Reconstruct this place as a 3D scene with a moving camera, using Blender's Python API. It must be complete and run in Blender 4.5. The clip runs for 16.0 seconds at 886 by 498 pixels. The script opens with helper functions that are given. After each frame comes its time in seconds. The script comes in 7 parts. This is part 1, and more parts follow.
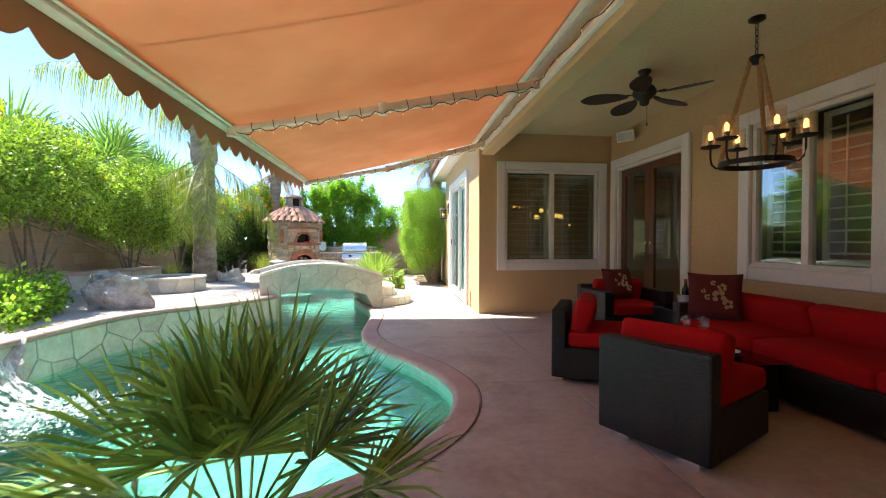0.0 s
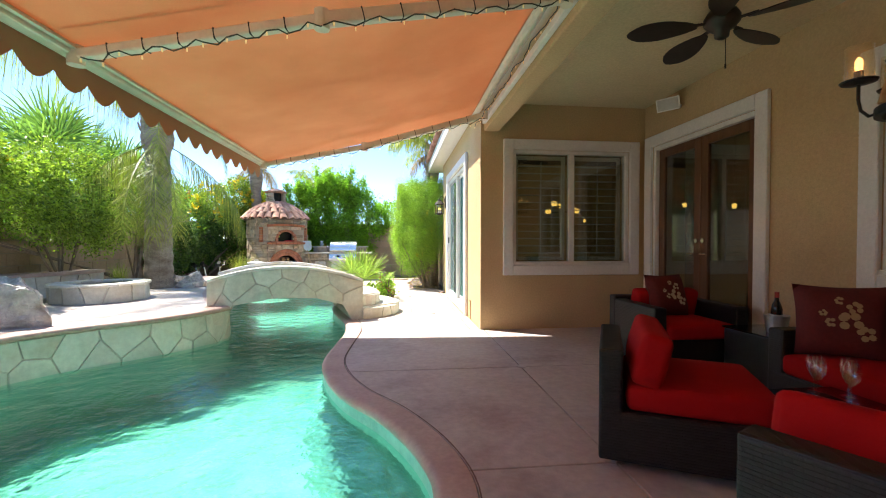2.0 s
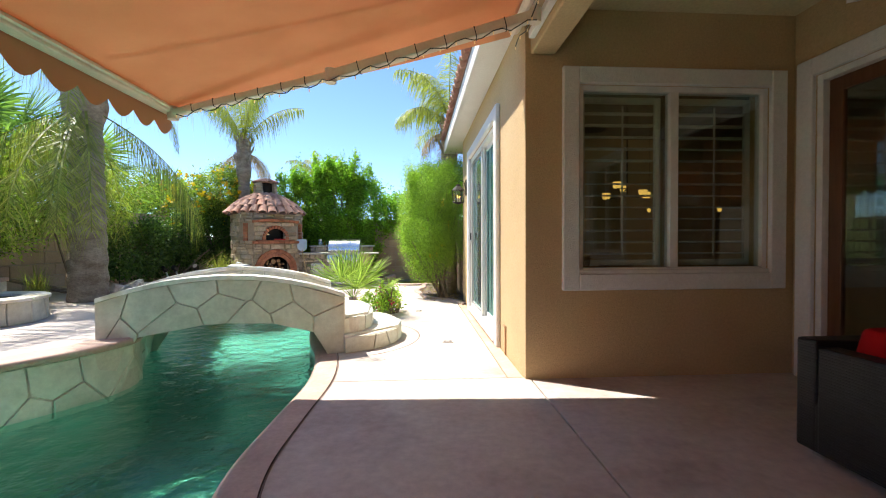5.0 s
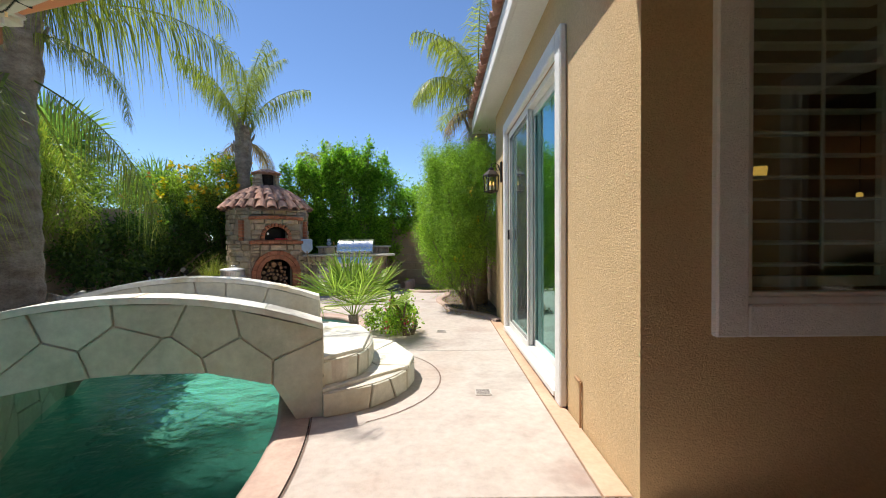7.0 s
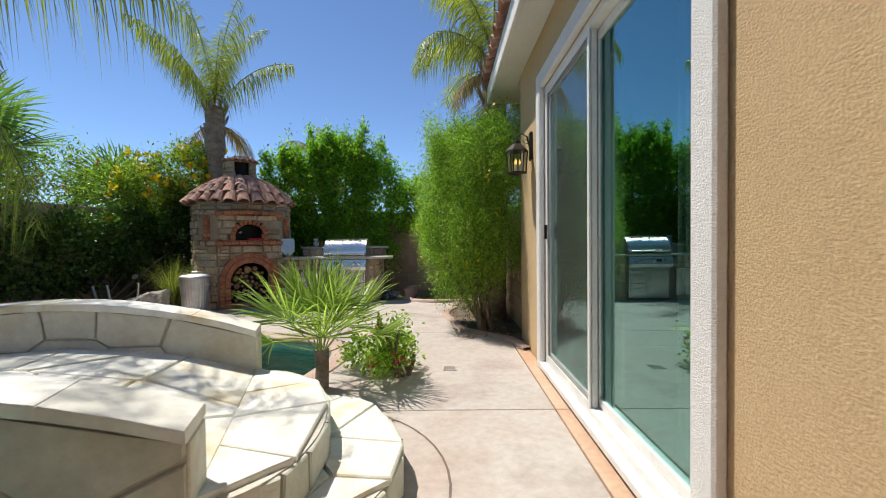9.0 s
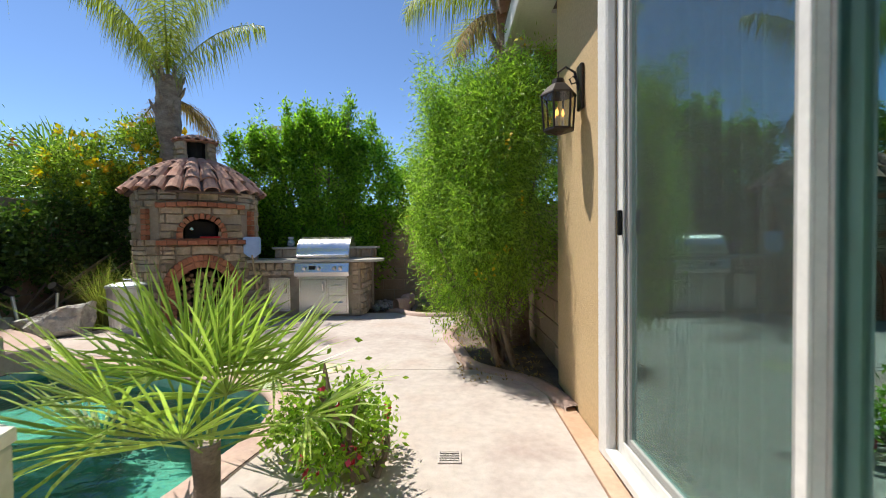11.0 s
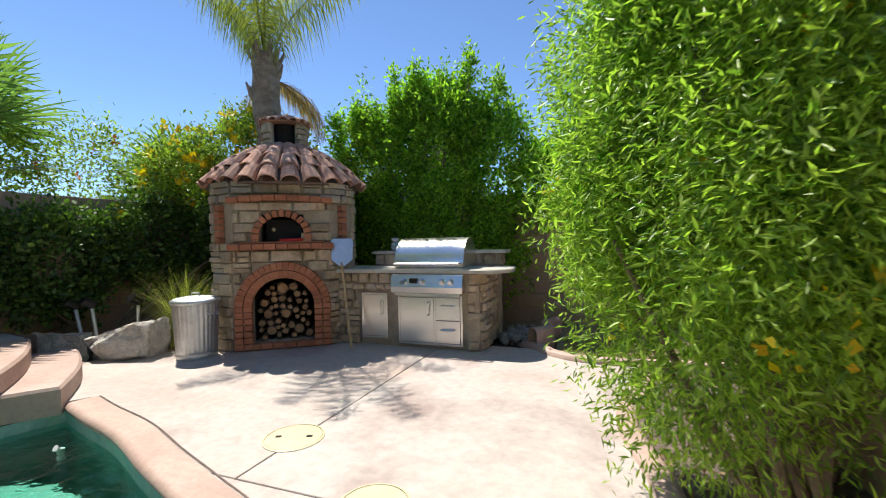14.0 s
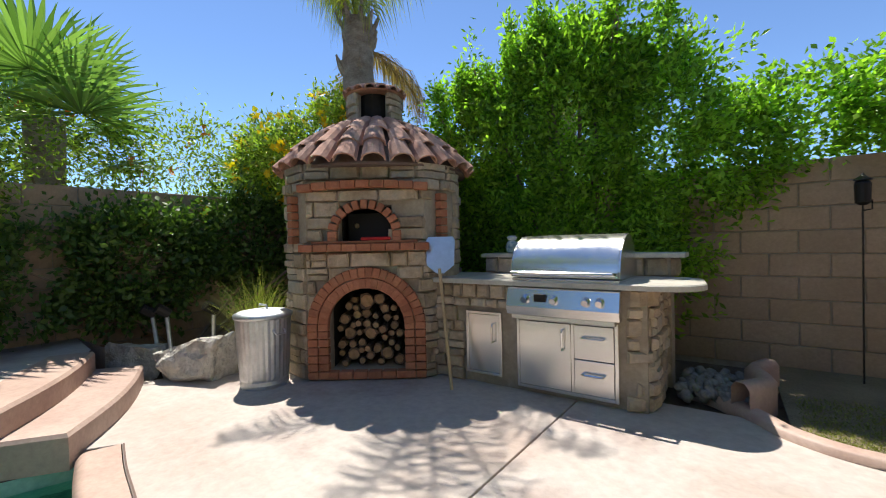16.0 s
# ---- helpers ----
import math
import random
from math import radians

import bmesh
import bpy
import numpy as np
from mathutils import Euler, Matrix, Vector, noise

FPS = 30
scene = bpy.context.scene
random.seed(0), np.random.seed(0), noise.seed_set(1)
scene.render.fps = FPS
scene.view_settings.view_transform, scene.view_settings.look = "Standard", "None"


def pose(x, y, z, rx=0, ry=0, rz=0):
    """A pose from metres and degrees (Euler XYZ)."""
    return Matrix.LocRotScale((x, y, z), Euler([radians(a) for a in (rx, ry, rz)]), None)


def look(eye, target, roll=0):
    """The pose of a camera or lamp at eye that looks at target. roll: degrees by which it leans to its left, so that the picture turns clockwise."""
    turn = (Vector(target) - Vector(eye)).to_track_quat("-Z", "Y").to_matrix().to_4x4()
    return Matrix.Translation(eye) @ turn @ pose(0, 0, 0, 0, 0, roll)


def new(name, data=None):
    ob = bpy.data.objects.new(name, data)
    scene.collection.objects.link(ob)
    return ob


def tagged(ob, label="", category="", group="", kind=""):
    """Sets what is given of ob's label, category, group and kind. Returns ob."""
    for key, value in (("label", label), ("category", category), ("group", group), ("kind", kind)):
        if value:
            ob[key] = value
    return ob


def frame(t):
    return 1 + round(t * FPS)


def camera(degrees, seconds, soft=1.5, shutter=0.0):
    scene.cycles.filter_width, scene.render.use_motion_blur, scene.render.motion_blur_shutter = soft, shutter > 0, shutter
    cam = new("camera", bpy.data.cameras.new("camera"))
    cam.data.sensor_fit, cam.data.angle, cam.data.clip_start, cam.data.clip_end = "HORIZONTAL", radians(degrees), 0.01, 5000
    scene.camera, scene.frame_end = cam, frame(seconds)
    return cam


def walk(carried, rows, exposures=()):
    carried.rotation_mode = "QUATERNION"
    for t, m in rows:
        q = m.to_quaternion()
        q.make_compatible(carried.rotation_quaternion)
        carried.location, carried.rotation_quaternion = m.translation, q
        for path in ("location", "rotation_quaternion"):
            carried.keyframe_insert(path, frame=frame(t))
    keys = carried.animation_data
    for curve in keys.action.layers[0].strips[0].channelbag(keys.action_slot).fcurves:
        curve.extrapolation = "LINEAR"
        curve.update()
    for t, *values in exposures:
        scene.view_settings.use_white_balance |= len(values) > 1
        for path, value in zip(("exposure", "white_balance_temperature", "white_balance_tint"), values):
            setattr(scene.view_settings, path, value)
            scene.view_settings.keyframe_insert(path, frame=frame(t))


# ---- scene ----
cam = camera(92.2, 16.0, 1.0, 0.25)
METRES, EYE, TILT, LEAN, TURN = 11.7, 1.17, 0.0, 0.0, -6.5
ROWS = [
    (0.0, 0.0, 0.0, 0.0, 0.0, -0.87, -0.12),
    (0.5, 0.0036, 0.0299, -0.0001, 0.02, -0.9, -0.1),
    (1.0, 0.007, 0.0601, -0.0003, 0.11, -0.9, -0.07),
    (1.5, 0.0088, 0.0895, -0.0006, 0.2, -0.94, -0.04),
    (2.0, 0.0109, 0.1197, -0.0017, 0.3, -0.92, -0.08),
    (2.5, 0.0106, 0.1497, -0.0016, 0.38, -0.96, -0.05),
    (3.0, 0.0117, 0.1794, -0.0016, 0.71, -0.99, -0.03),
    (5.5, 0.0058, 0.3356, -0.0051, 3.83, -1.03, 0.31),
    (6.0, 0.0027, 0.3699, -0.0045, 4.95, -1.05, 0.36),
    (6.5, 0.0003, 0.4047, -0.0043, 5.75, -1.08, 0.36),
    (7.0, -0.0037, 0.4381, -0.0042, 6.05, -1.09, 0.36),
    (7.5, -0.0078, 0.4711, -0.0044, 6.29, -1.08, 0.44),
    (8.0, -0.0117, 0.5026, -0.0042, 6.47, -1.16, 0.51),
    (8.5, -0.0167, 0.5351, -0.0035, 6.64, -1.19, 0.58),
    (9.0, -0.0196, 0.5681, -0.0034, 6.82, -1.21, 0.57),
    (11.5, -0.0341, 0.7332, -0.0042, 8.39, -1.4, 0.65),
    (12.0, -0.0384, 0.7645, -0.0033, 10.35, -1.46, 0.78),
    (12.5, -0.042, 0.7947, -0.003, 13.54, -1.37, 0.86),
    (13.0, -0.0481, 0.8217, -0.0032, 17.7, -1.21, 0.9),
    (13.5, -0.0557, 0.8499, -0.0028, 22.34, -1.23, 1.08),
    (14.0, -0.0668, 0.8754, -0.0027, 26.79, -1.14, 1.17),
    (14.5, -0.0798, 0.9009, -0.0032, 30.9, -1.03, 1.23),
    (15.0, -0.0972, 0.926, -0.0032, 34.95, -0.96, 1.28),
    (15.5, -0.1164, 0.9507, -0.0033, 38.57, -0.85, 1.32),
    (16.0, -0.1335, 0.9713, -0.0031, 41.8, -0.86, 1.3),
]
walk(cam, [(t, pose(0, 0, EYE, TILT, LEAN, TURN) @ pose(METRES * x, METRES * y, METRES * z, 90 + pitch, roll, yaw)) for t, x, y, z, yaw, pitch, roll in ROWS],
     exposures=[(0.0, 1.78), (2.0, 1.72), (3.0, 1.58), (5.5, 1.04), (6.5, 0.62), (7.5, 0.38), (9.0, 0.24), (12.0, 0.54), (16.0, 0.6)])

# ---- light ----
SUN_AZ, SUN_EL = Vector((-0.87, 0.50)), 64.0
world = bpy.data.worlds.new("world")
scene.world = world
world.use_nodes = True
wn = world.node_tree
sky = wn.nodes.new("ShaderNodeTexSky")
sky.sky_type, sky.sun_disc = "NISHITA", False
sky.sun_elevation = radians(SUN_EL)
sky.sun_rotation = math.atan2(SUN_AZ.x, SUN_AZ.y)
sky.air_density, sky.dust_density, sky.ozone_density = 0.72, 0.0, 6.0
wn.links.new(sky.outputs[0], wn.nodes["Background"].inputs[0])
wn.nodes["Background"].inputs[1].default_value = 0.138
sun_data = bpy.data.lights.new("sun", "SUN")
sun_data.energy, sun_data.angle, sun_data.color = 4.8, radians(0.53), (1.0, 0.95, 0.87)
sun = new("sun", sun_data)
sd = Vector((SUN_AZ.x, SUN_AZ.y, 0)).normalized() * math.cos(radians(SUN_EL)) + Vector((0, 0, math.sin(radians(SUN_EL))))
sun.matrix_world = look(sd * 30, (0, 0, 0))


# ---- materials ----
def nodes_of(name):
    m = bpy.data.materials.new(name)
    m.use_nodes = True
    nt = m.node_tree
    return m, nt, nt.nodes["Principled BSDF"]


def noise_tex(nt, scale, detail=4.0, rough=0.55, stretch=None, local=False):
    n = nt.nodes.new("ShaderNodeTexNoise")
    n.inputs["Scale"].default_value, n.inputs["Detail"].default_value, n.inputs["Roughness"].default_value = scale, detail, rough
    if local:
        c = nt.nodes.new("ShaderNodeTexCoord").outputs["Object"]
    else:
        c = nt.nodes.new("ShaderNodeNewGeometry").outputs["Position"]
    if stretch:
        mp = nt.nodes.new("ShaderNodeMapping")
        mp.inputs["Scale"].default_value = stretch
        nt.links.new(c, mp.inputs[0])
        c = mp.outputs[0]
    nt.links.new(c, n.inputs["Vector"])
    return n


def ramp(nt, src, stops):
    r = nt.nodes.new("ShaderNodeValToRGB")
    e = r.color_ramp.elements
    while len(e) < len(stops):
        e.new(0.5)
    for k, (p, c) in zip(e, stops):
        k.position, k.color = p, (*c, 1)
    nt.links.new(src, r.inputs[0])
    return r.outputs[0]


def mixc(nt, a, b, fac, mode="MIX"):
    m = nt.nodes.new("ShaderNodeMix")
    m.data_type, m.blend_type = "RGBA", mode
    for sock, v in ((m.inputs[0], fac), (m.inputs[6], a), (m.inputs[7], b)):
        if isinstance(v, (int, float)):
            sock.default_value = v
        elif isinstance(v, tuple):
            sock.default_value = (*v, 1)
        else:
            nt.links.new(v, sock)
    return m.outputs[2]


def surf(name, c1, c2, scale=3.0, rough=0.7, metal=0.0, bump=0.2, bscale=60.0, bdist=0.005, c3=None, vary=0.0, stretch=None, fine=40.0, finemix=0.35, spread=0.18):
    """Two colours in large patches, a fine grain over them, fine relief; vary: how much each piece differs from the next."""
    m, nt, p = nodes_of(name)
    big = noise_tex(nt, scale, 5, 0.6, stretch)
    stops = [(0.5 - spread, c1), (0.5 + spread, c2)]
    if c3:
        stops = [(0.3, c1), (0.5, c2), (0.68, c3)]
    col = ramp(nt, big.outputs[0], stops)
    small = noise_tex(nt, fine, 6, 0.65, stretch)
    grain = ramp(nt, small.outputs[0], [(0.3, (0.55, 0.55, 0.55)), (0.7, (1.15, 1.15, 1.15))])
    col = mixc(nt, col, grain, finemix, "MULTIPLY")
    if vary:
        info = nt.nodes.new("ShaderNodeObjectInfo")
        tone = ramp(nt, info.outputs["Random"], [(0.0, (1 - vary, 1 - vary * 1.05, 1 - vary * 1.15)), (0.5, (1, 0.97, 0.93)), (1.0, (1 + vary * 0.5, 1 + vary * 0.5, 1 + vary * 0.5))])
        col = mixc(nt, col, tone, 1.0, "MULTIPLY")
    nt.links.new(col, p.inputs["Base Color"])
    p.inputs["Roughness"].default_value, p.inputs["Metallic"].default_value = rough, metal
    if bump:
        b = nt.nodes.new("ShaderNodeBump")
        b.inputs["Strength"].default_value, b.inputs["Distance"].default_value = bump, bdist
        nt.links.new(noise_tex(nt, bscale, 5, 0.6, stretch).outputs[0], b.inputs["Height"])
        nt.links.new(b.outputs[0], p.inputs["Normal"])
    return m


def leafy(name, c1, c2, trans=0.45, rough=0.45):
    """Leaves: each one its own green; they let light through."""
    m, nt, p = nodes_of(name)
    geo = nt.nodes.new("ShaderNodeNewGeometry")
    col = ramp(nt, geo.outputs["Random Per Island"], [(0.0, c1), (0.65, c2), (1.0, tuple(min(1, v * 1.35) for v in c2))])
    nt.links.new(col, p.inputs["Base Color"])
    p.inputs["Roughness"].default_value = rough
    t = nt.nodes.new("ShaderNodeBsdfTranslucent")
    bright = mixc(nt, col, (1.0, 1.25, 0.5), 1.0, "MULTIPLY")
    nt.links.new(bright, t.inputs["Color"])
    mx = nt.nodes.new("ShaderNodeMixShader")
    mx.inputs[0].default_value = trans
    nt.links.new(p.outputs[0], mx.inputs[1])
    nt.links.new(t.outputs[0], mx.inputs[2])
    nt.links.new(mx.outputs[0], nt.nodes["Material Output"].inputs[0])
    return m


def glassy(name, tint, clear=0.0, ior=1.45, bump=0.0, bscale=6.0, stretch=None, rough=0.0, coat=(1, 1, 1)):
    """A pane or a water surface: clear straight through, mirror by Fresnel."""
    m, nt, p = nodes_of(name)
    nt.nodes.remove(p)
    tr = nt.nodes.new("ShaderNodeBsdfTransparent")
    tr.inputs[0].default_value = (*tint, 1)
    gl = nt.nodes.new("ShaderNodeBsdfGlossy")
    gl.inputs["Roughness"].default_value = rough
    gl.inputs["Color"].default_value = (*coat, 1)
    fr = nt.nodes.new("ShaderNodeLayerWeight")
    fr.inputs["Blend"].default_value = 0.5
    f0 = ((ior - 1) / (ior + 1)) ** 2
    pw = nt.nodes.new("ShaderNodeMath")
    pw.operation = "POWER"
    pw.inputs[1].default_value = 5.0
    nt.links.new(fr.outputs["Facing"], pw.inputs[0])
    ma = nt.nodes.new("ShaderNodeMath")
    ma.operation, ma.use_clamp = "MULTIPLY_ADD", True
    ma.inputs[1].default_value, ma.inputs[2].default_value = 1.0 - f0, f0
    nt.links.new(pw.outputs[0], ma.inputs[0])
    mx = nt.nodes.new("ShaderNodeMixShader")
    if bump:
        b = nt.nodes.new("ShaderNodeBump")
        b.inputs["Strength"].default_value, b.inputs["Distance"].default_value = bump, 0.04
        nt.links.new(noise_tex(nt, bscale, 3, 0.5, stretch).outputs[0], b.inputs["Height"])
        nt.links.new(b.outputs[0], gl.inputs["Normal"])
        nt.links.new(b.outputs[0], fr.inputs["Normal"])
    fac = ma.outputs[0]
    if clear:
        ad = nt.nodes.new("ShaderNodeMath")
        ad.operation, ad.use_clamp = "ADD", True
        nt.links.new(fac, ad.inputs[0])
        ad.inputs[1].default_value = clear
        fac = ad.outputs[0]
    nt.links.new(fac, mx.inputs[0])
    nt.links.new(tr.outputs[0], mx.inputs[1])
    nt.links.new(gl.outputs[0], mx.inputs[2])
    nt.links.new(mx.outputs[0], nt.nodes["Material Output"].inputs[0])
    return m


def glow(name, color, strength):
    m, nt, p = nodes_of(name)
    p.inputs["Base Color"].default_value = (*color, 1)
    p.inputs["Emission Color"].default_value = (*color, 1)
    p.inputs["Emission Strength"].default_value = strength
    return m


def plain(name, color, rough=0.5, metal=0.0, bump=0.0, bscale=200.0):
    return surf(name, tuple(v * 0.9 for v in color), tuple(min(1, v * 1.08) for v in color), 6.0, rough, metal, bump, bscale, 0.002, finemix=0.15)


M_STUCCO = surf("stucco", (0.55, 0.385, 0.20), (0.615, 0.44, 0.24), 1.2, 0.9, 0, 0.75, 115, 0.009, fine=50, finemix=0.34)
M_CEIL = surf("ceiling_plaster", (0.62, 0.50, 0.29), (0.70, 0.57, 0.34), 1.0, 0.9, 0, 0.4, 50, 0.006)
M_TRIM = surf("trim_stucco", (0.74, 0.72, 0.69), (0.80, 0.78, 0.75), 2.0, 0.8, 0, 0.9, 130, 0.008, finemix=0.2)
M_VINYL = plain("vinyl_white", (0.74, 0.72, 0.68), 0.4)
M_CONC = surf("stained_concrete", (0.345, 0.255, 0.225), (0.53, 0.472, 0.43), 0.9, 0.62, 0, 0.4, 90, 0.004, c3=(0.46, 0.365, 0.315), fine=16, finemix=0.42, vary=0.06)
M_COPING = surf("coping_concrete", (0.43, 0.29, 0.235), (0.55, 0.41, 0.34), 2.2, 0.6, 0, 0.3, 60, 0.004, fine=30, vary=0.06)
M_BORDER = surf("border_concrete", (0.50, 0.31, 0.20), (0.60, 0.42, 0.30), 2.0, 0.65, 0, 0.3, 80, 0.004, fine=25)
M_JOINT = surf("joint_dark", (0.16, 0.105, 0.085), (0.22, 0.15, 0.12), 4, 0.9, 0, 0.2)
M_SOIL = surf("garden_soil", (0.10, 0.07, 0.05), (0.24, 0.185, 0.14), 3.0, 0.95, 0, 0.9, 45, 0.03, fine=60, finemix=0.6)
M_PLASTER = surf("pool_plaster", (0.07, 0.23, 0.185), (0.20, 0.385, 0.315), 3.2, 0.7, 0, 0.2, 50, 0.004, fine=18, finemix=0.45)
M_TILE = surf("pool_tile", (0.20, 0.42, 0.38), (0.34, 0.55, 0.48), 9, 0.3, 0, 0.15, 40, 0.003, vary=0.2)
M_WATER = glassy("pool_water", (0.44, 0.86, 0.76), 0.01, 1.33, 0.8, 6.0)
nt = M_WATER.node_tree
wt = next(n for n in nt.nodes if n.bl_idname == "ShaderNodeBsdfTransparent")
wm = next(n for n in nt.nodes if n.bl_idname == "ShaderNodeMixShader")
wb_ = next(n for n in nt.nodes if n.bl_idname == "ShaderNodeBump")
wr = nt.nodes.new("ShaderNodeBsdfRefraction")
wr.inputs["Color"].default_value, wr.inputs["IOR"].default_value, wr.inputs["Roughness"].default_value = (0.44, 0.86, 0.76, 1), 1.33, 0.0
nt.links.new(wb_.outputs[0], wr.inputs["Normal"])
wx = nt.nodes.new("ShaderNodeMixShader")
wx.inputs[0].default_value = 0.95
nt.links.new(wt.outputs[0], wx.inputs[1])
nt.links.new(wr.outputs[0], wx.inputs[2])
nt.links.new(wx.outputs[0], wm.inputs[1])
M_FLAG = surf("flagstone", (0.46, 0.47, 0.39), (0.62, 0.62, 0.53), 2.6, 0.75, 0, 0.4, 35, 0.006, c3=(0.53, 0.49, 0.37), fine=22, finemix=0.35, vary=0.14)
M_FLAGCAP = surf("flagstone_cap", (0.66, 0.65, 0.57), (0.80, 0.79, 0.72), 3.0, 0.7, 0, 0.4, 35, 0.006, c3=(0.66, 0.57, 0.38), fine=22, finemix=0.3, vary=0.1)
M_MORTAR = surf("mortar", (0.30, 0.27, 0.22), (0.42, 0.38, 0.31), 8, 0.95, 0, 0.5, 90, 0.006)
M_GROUT = surf("flagstone_grout", (0.56, 0.51, 0.42), (0.66, 0.61, 0.52), 8, 0.95, 0, 0.4, 90, 0.006)
M_BED = surf("stone_bedding", (0.34, 0.27, 0.195), (0.46, 0.38, 0.285), 8, 0.95, 0, 0.6, 60, 0.01)
M_BLOCK = surf("block_wall", (0.40, 0.29, 0.20), (0.48, 0.36, 0.26), 2.5, 0.95, 0, 0.5, 80, 0.006, fine=45, finemix=0.4, vary=0.1)
M_RUBBLE = surf("rubble_stone", (0.36, 0.265, 0.175), (0.56, 0.44, 0.31), 3.2, 0.9, 0, 0.8, 26, 0.018, c3=(0.42, 0.385, 0.34), fine=25, finemix=0.5, vary=0.28)
M_BRICK = surf("red_brick", (0.42, 0.145, 0.075), (0.52, 0.22, 0.12), 9, 0.9, 0, 0.5, 60, 0.005, fine=50, finemix=0.4, vary=0.2)
M_CLAY = surf("clay_tile", (0.42, 0.20, 0.135), (0.58, 0.36, 0.27), 5, 0.85, 0, 0.4, 50, 0.005, fine=35, finemix=0.4, vary=0.22)
M_STEEL = surf("brushed_steel", (0.80, 0.79, 0.76), (0.86, 0.85, 0.82), 8, 0.26, 1.0, 0.06, 300, 0.001, stretch=(1, 1, 12), finemix=0.12)
M_CHROME = plain("chrome", (0.75, 0.75, 0.75), 0.12, 1.0)
M_GALV = surf("galvanised", (0.58, 0.60, 0.61), (0.70, 0.72, 0.73), 12, 0.5, 1.0, 0.08, 60, 0.002, finemix=0.25)
M_BLACK = plain("black_iron", (0.018, 0.016, 0.015), 0.45, 0.4, 0.1)
# soot of oven and fire pit; also painted shade of lid and drain holes
M_SOOT_SHADE = surf("soot_and_shade", (0.012, 0.01, 0.009), (0.03, 0.025, 0.02), 6, 0.95)
M_DARKWOOD = surf("dark_door_wood", (0.10, 0.042, 0.018), (0.16, 0.07, 0.03), 3, 0.4, 0, 0.1, 60, 0.002, stretch=(6, 6, 0.6))
M_BARK = surf("palm_bark", (0.24, 0.18, 0.13), (0.46, 0.38, 0.30), 5, 0.95, 0, 0.9, 22, 0.03, fine=30, finemix=0.6, stretch=(1, 1, 1.8))
M_STEM = surf("shrub_stem", (0.16, 0.11, 0.075), (0.30, 0.23, 0.16), 8, 0.9, 0, 0.5, 50, 0.006)
M_BOULDER = surf("boulder", (0.40, 0.37, 0.325), (0.68, 0.64, 0.57), 3.4, 0.85, 0, 1.0, 11, 0.07, c3=(0.40, 0.32, 0.25), fine=18, finemix=0.5)
M_LEAF = leafy("shrub_leaf", (0.09, 0.15, 0.02), (0.34, 0.43, 0.075), 0.48, 0.38)
M_LEAF_HEDGE = leafy("hedge_leaf", (0.09, 0.19, 0.02), (0.32, 0.50, 0.06), 0.62, 0.36)
M_LEAF_DARK = leafy("vine_leaf", (0.04, 0.085, 0.02), (0.12, 0.20, 0.04), 0.4)
M_LEAF_BUSH = leafy("tecoma_leaf", (0.12, 0.23, 0.034), (0.39, 0.52, 0.09), 0.58, 0.36)
M_LEAF_GRASS = leafy("grass_blade", (0.15, 0.16, 0.035), (0.33, 0.34, 0.09), 0.4)
M_FROND = leafy("palm_frond", (0.15, 0.18, 0.03), (0.38, 0.38, 0.09), 0.45)
M_FROND_DRY = leafy("dry_frond", (0.22, 0.14, 0.06), (0.42, 0.28, 0.13), 0.3, 0.8)
M_FAN = leafy("fan_palm_leaf", (0.08, 0.16, 0.045), (0.24, 0.36, 0.12), 0.36, 0.33)
M_FAN_PALE = leafy("pale_fan_leaf", (0.20, 0.28, 0.06), (0.44, 0.52, 0.16), 0.45, 0.35)
M_YELLOW = leafy("yellow_flower", (0.75, 0.42, 0.01), (0.85, 0.58, 0.02), 0.3)
M_PINK = leafy("pink_flower", (0.55, 0.02, 0.08), (0.7, 0.06, 0.16), 0.3)


# ---- mesh helpers ----
def mesh_ob(name, verts, faces, mat, parent=None, smooth=False, label=""):
    me = bpy.data.meshes.new(name)
    me.from_pydata([tuple(v) for v in verts], [], faces)
    me.update()
    if smooth:
        me.shade_smooth()
    if mat:
        me.materials.append(mat)
    ob = new(name, me)
    if parent:
        ob.parent = parent
    if label:
        ob["label"] = label
    return ob


def part(name, bm, mat, parent=None, label="", smooth=False):
    me = bpy.data.meshes.new(name)
    bmesh.ops.recalc_face_normals(bm, faces=bm.faces[:])
    bm.to_mesh(me)
    bm.free()
    if smooth:
        me.shade_smooth()
    me.materials.append(mat)
    ob = new(name, me)
    if parent:
        ob.parent = parent
    if label:
        ob["label"] = label
    return ob


def thing(name, label, category, at=(0, 0, 0), turn=0.0, group="", kind=""):
    e = new(name)
    e.matrix_basis = pose(*at, 0, 0, turn)
    return tagged(e, label, category, group, kind)


def structure(ob, label="", category=""):
    return tagged(ob, label, category, "", "structure")


def add_box(bm, lo, hi, bev=0.0, seg=1, m=None):
    ret = bmesh.ops.create_cube(bm, size=1.0)
    vs = ret["verts"]
    c = [(a + b) / 2 for a, b in zip(lo, hi)]
    s = [abs(b - a) for a, b in zip(lo, hi)]
    for v in vs:
        v.co = Vector((v.co.x * s[0] + c[0], v.co.y * s[1] + c[1], v.co.z * s[2] + c[2]))
    if bev:
        es = list({e for v in vs for e in v.link_edges})
        out = bmesh.ops.bevel(bm, geom=es, offset=bev, segments=seg, profile=0.5, affect="EDGES", clamp_overlap=True)
        vs = list({v for f in out["faces"] for v in f.verts} | {v for v in vs if v.is_valid})
    if m:
        bmesh.ops.transform(bm, matrix=m, verts=vs)
    return vs


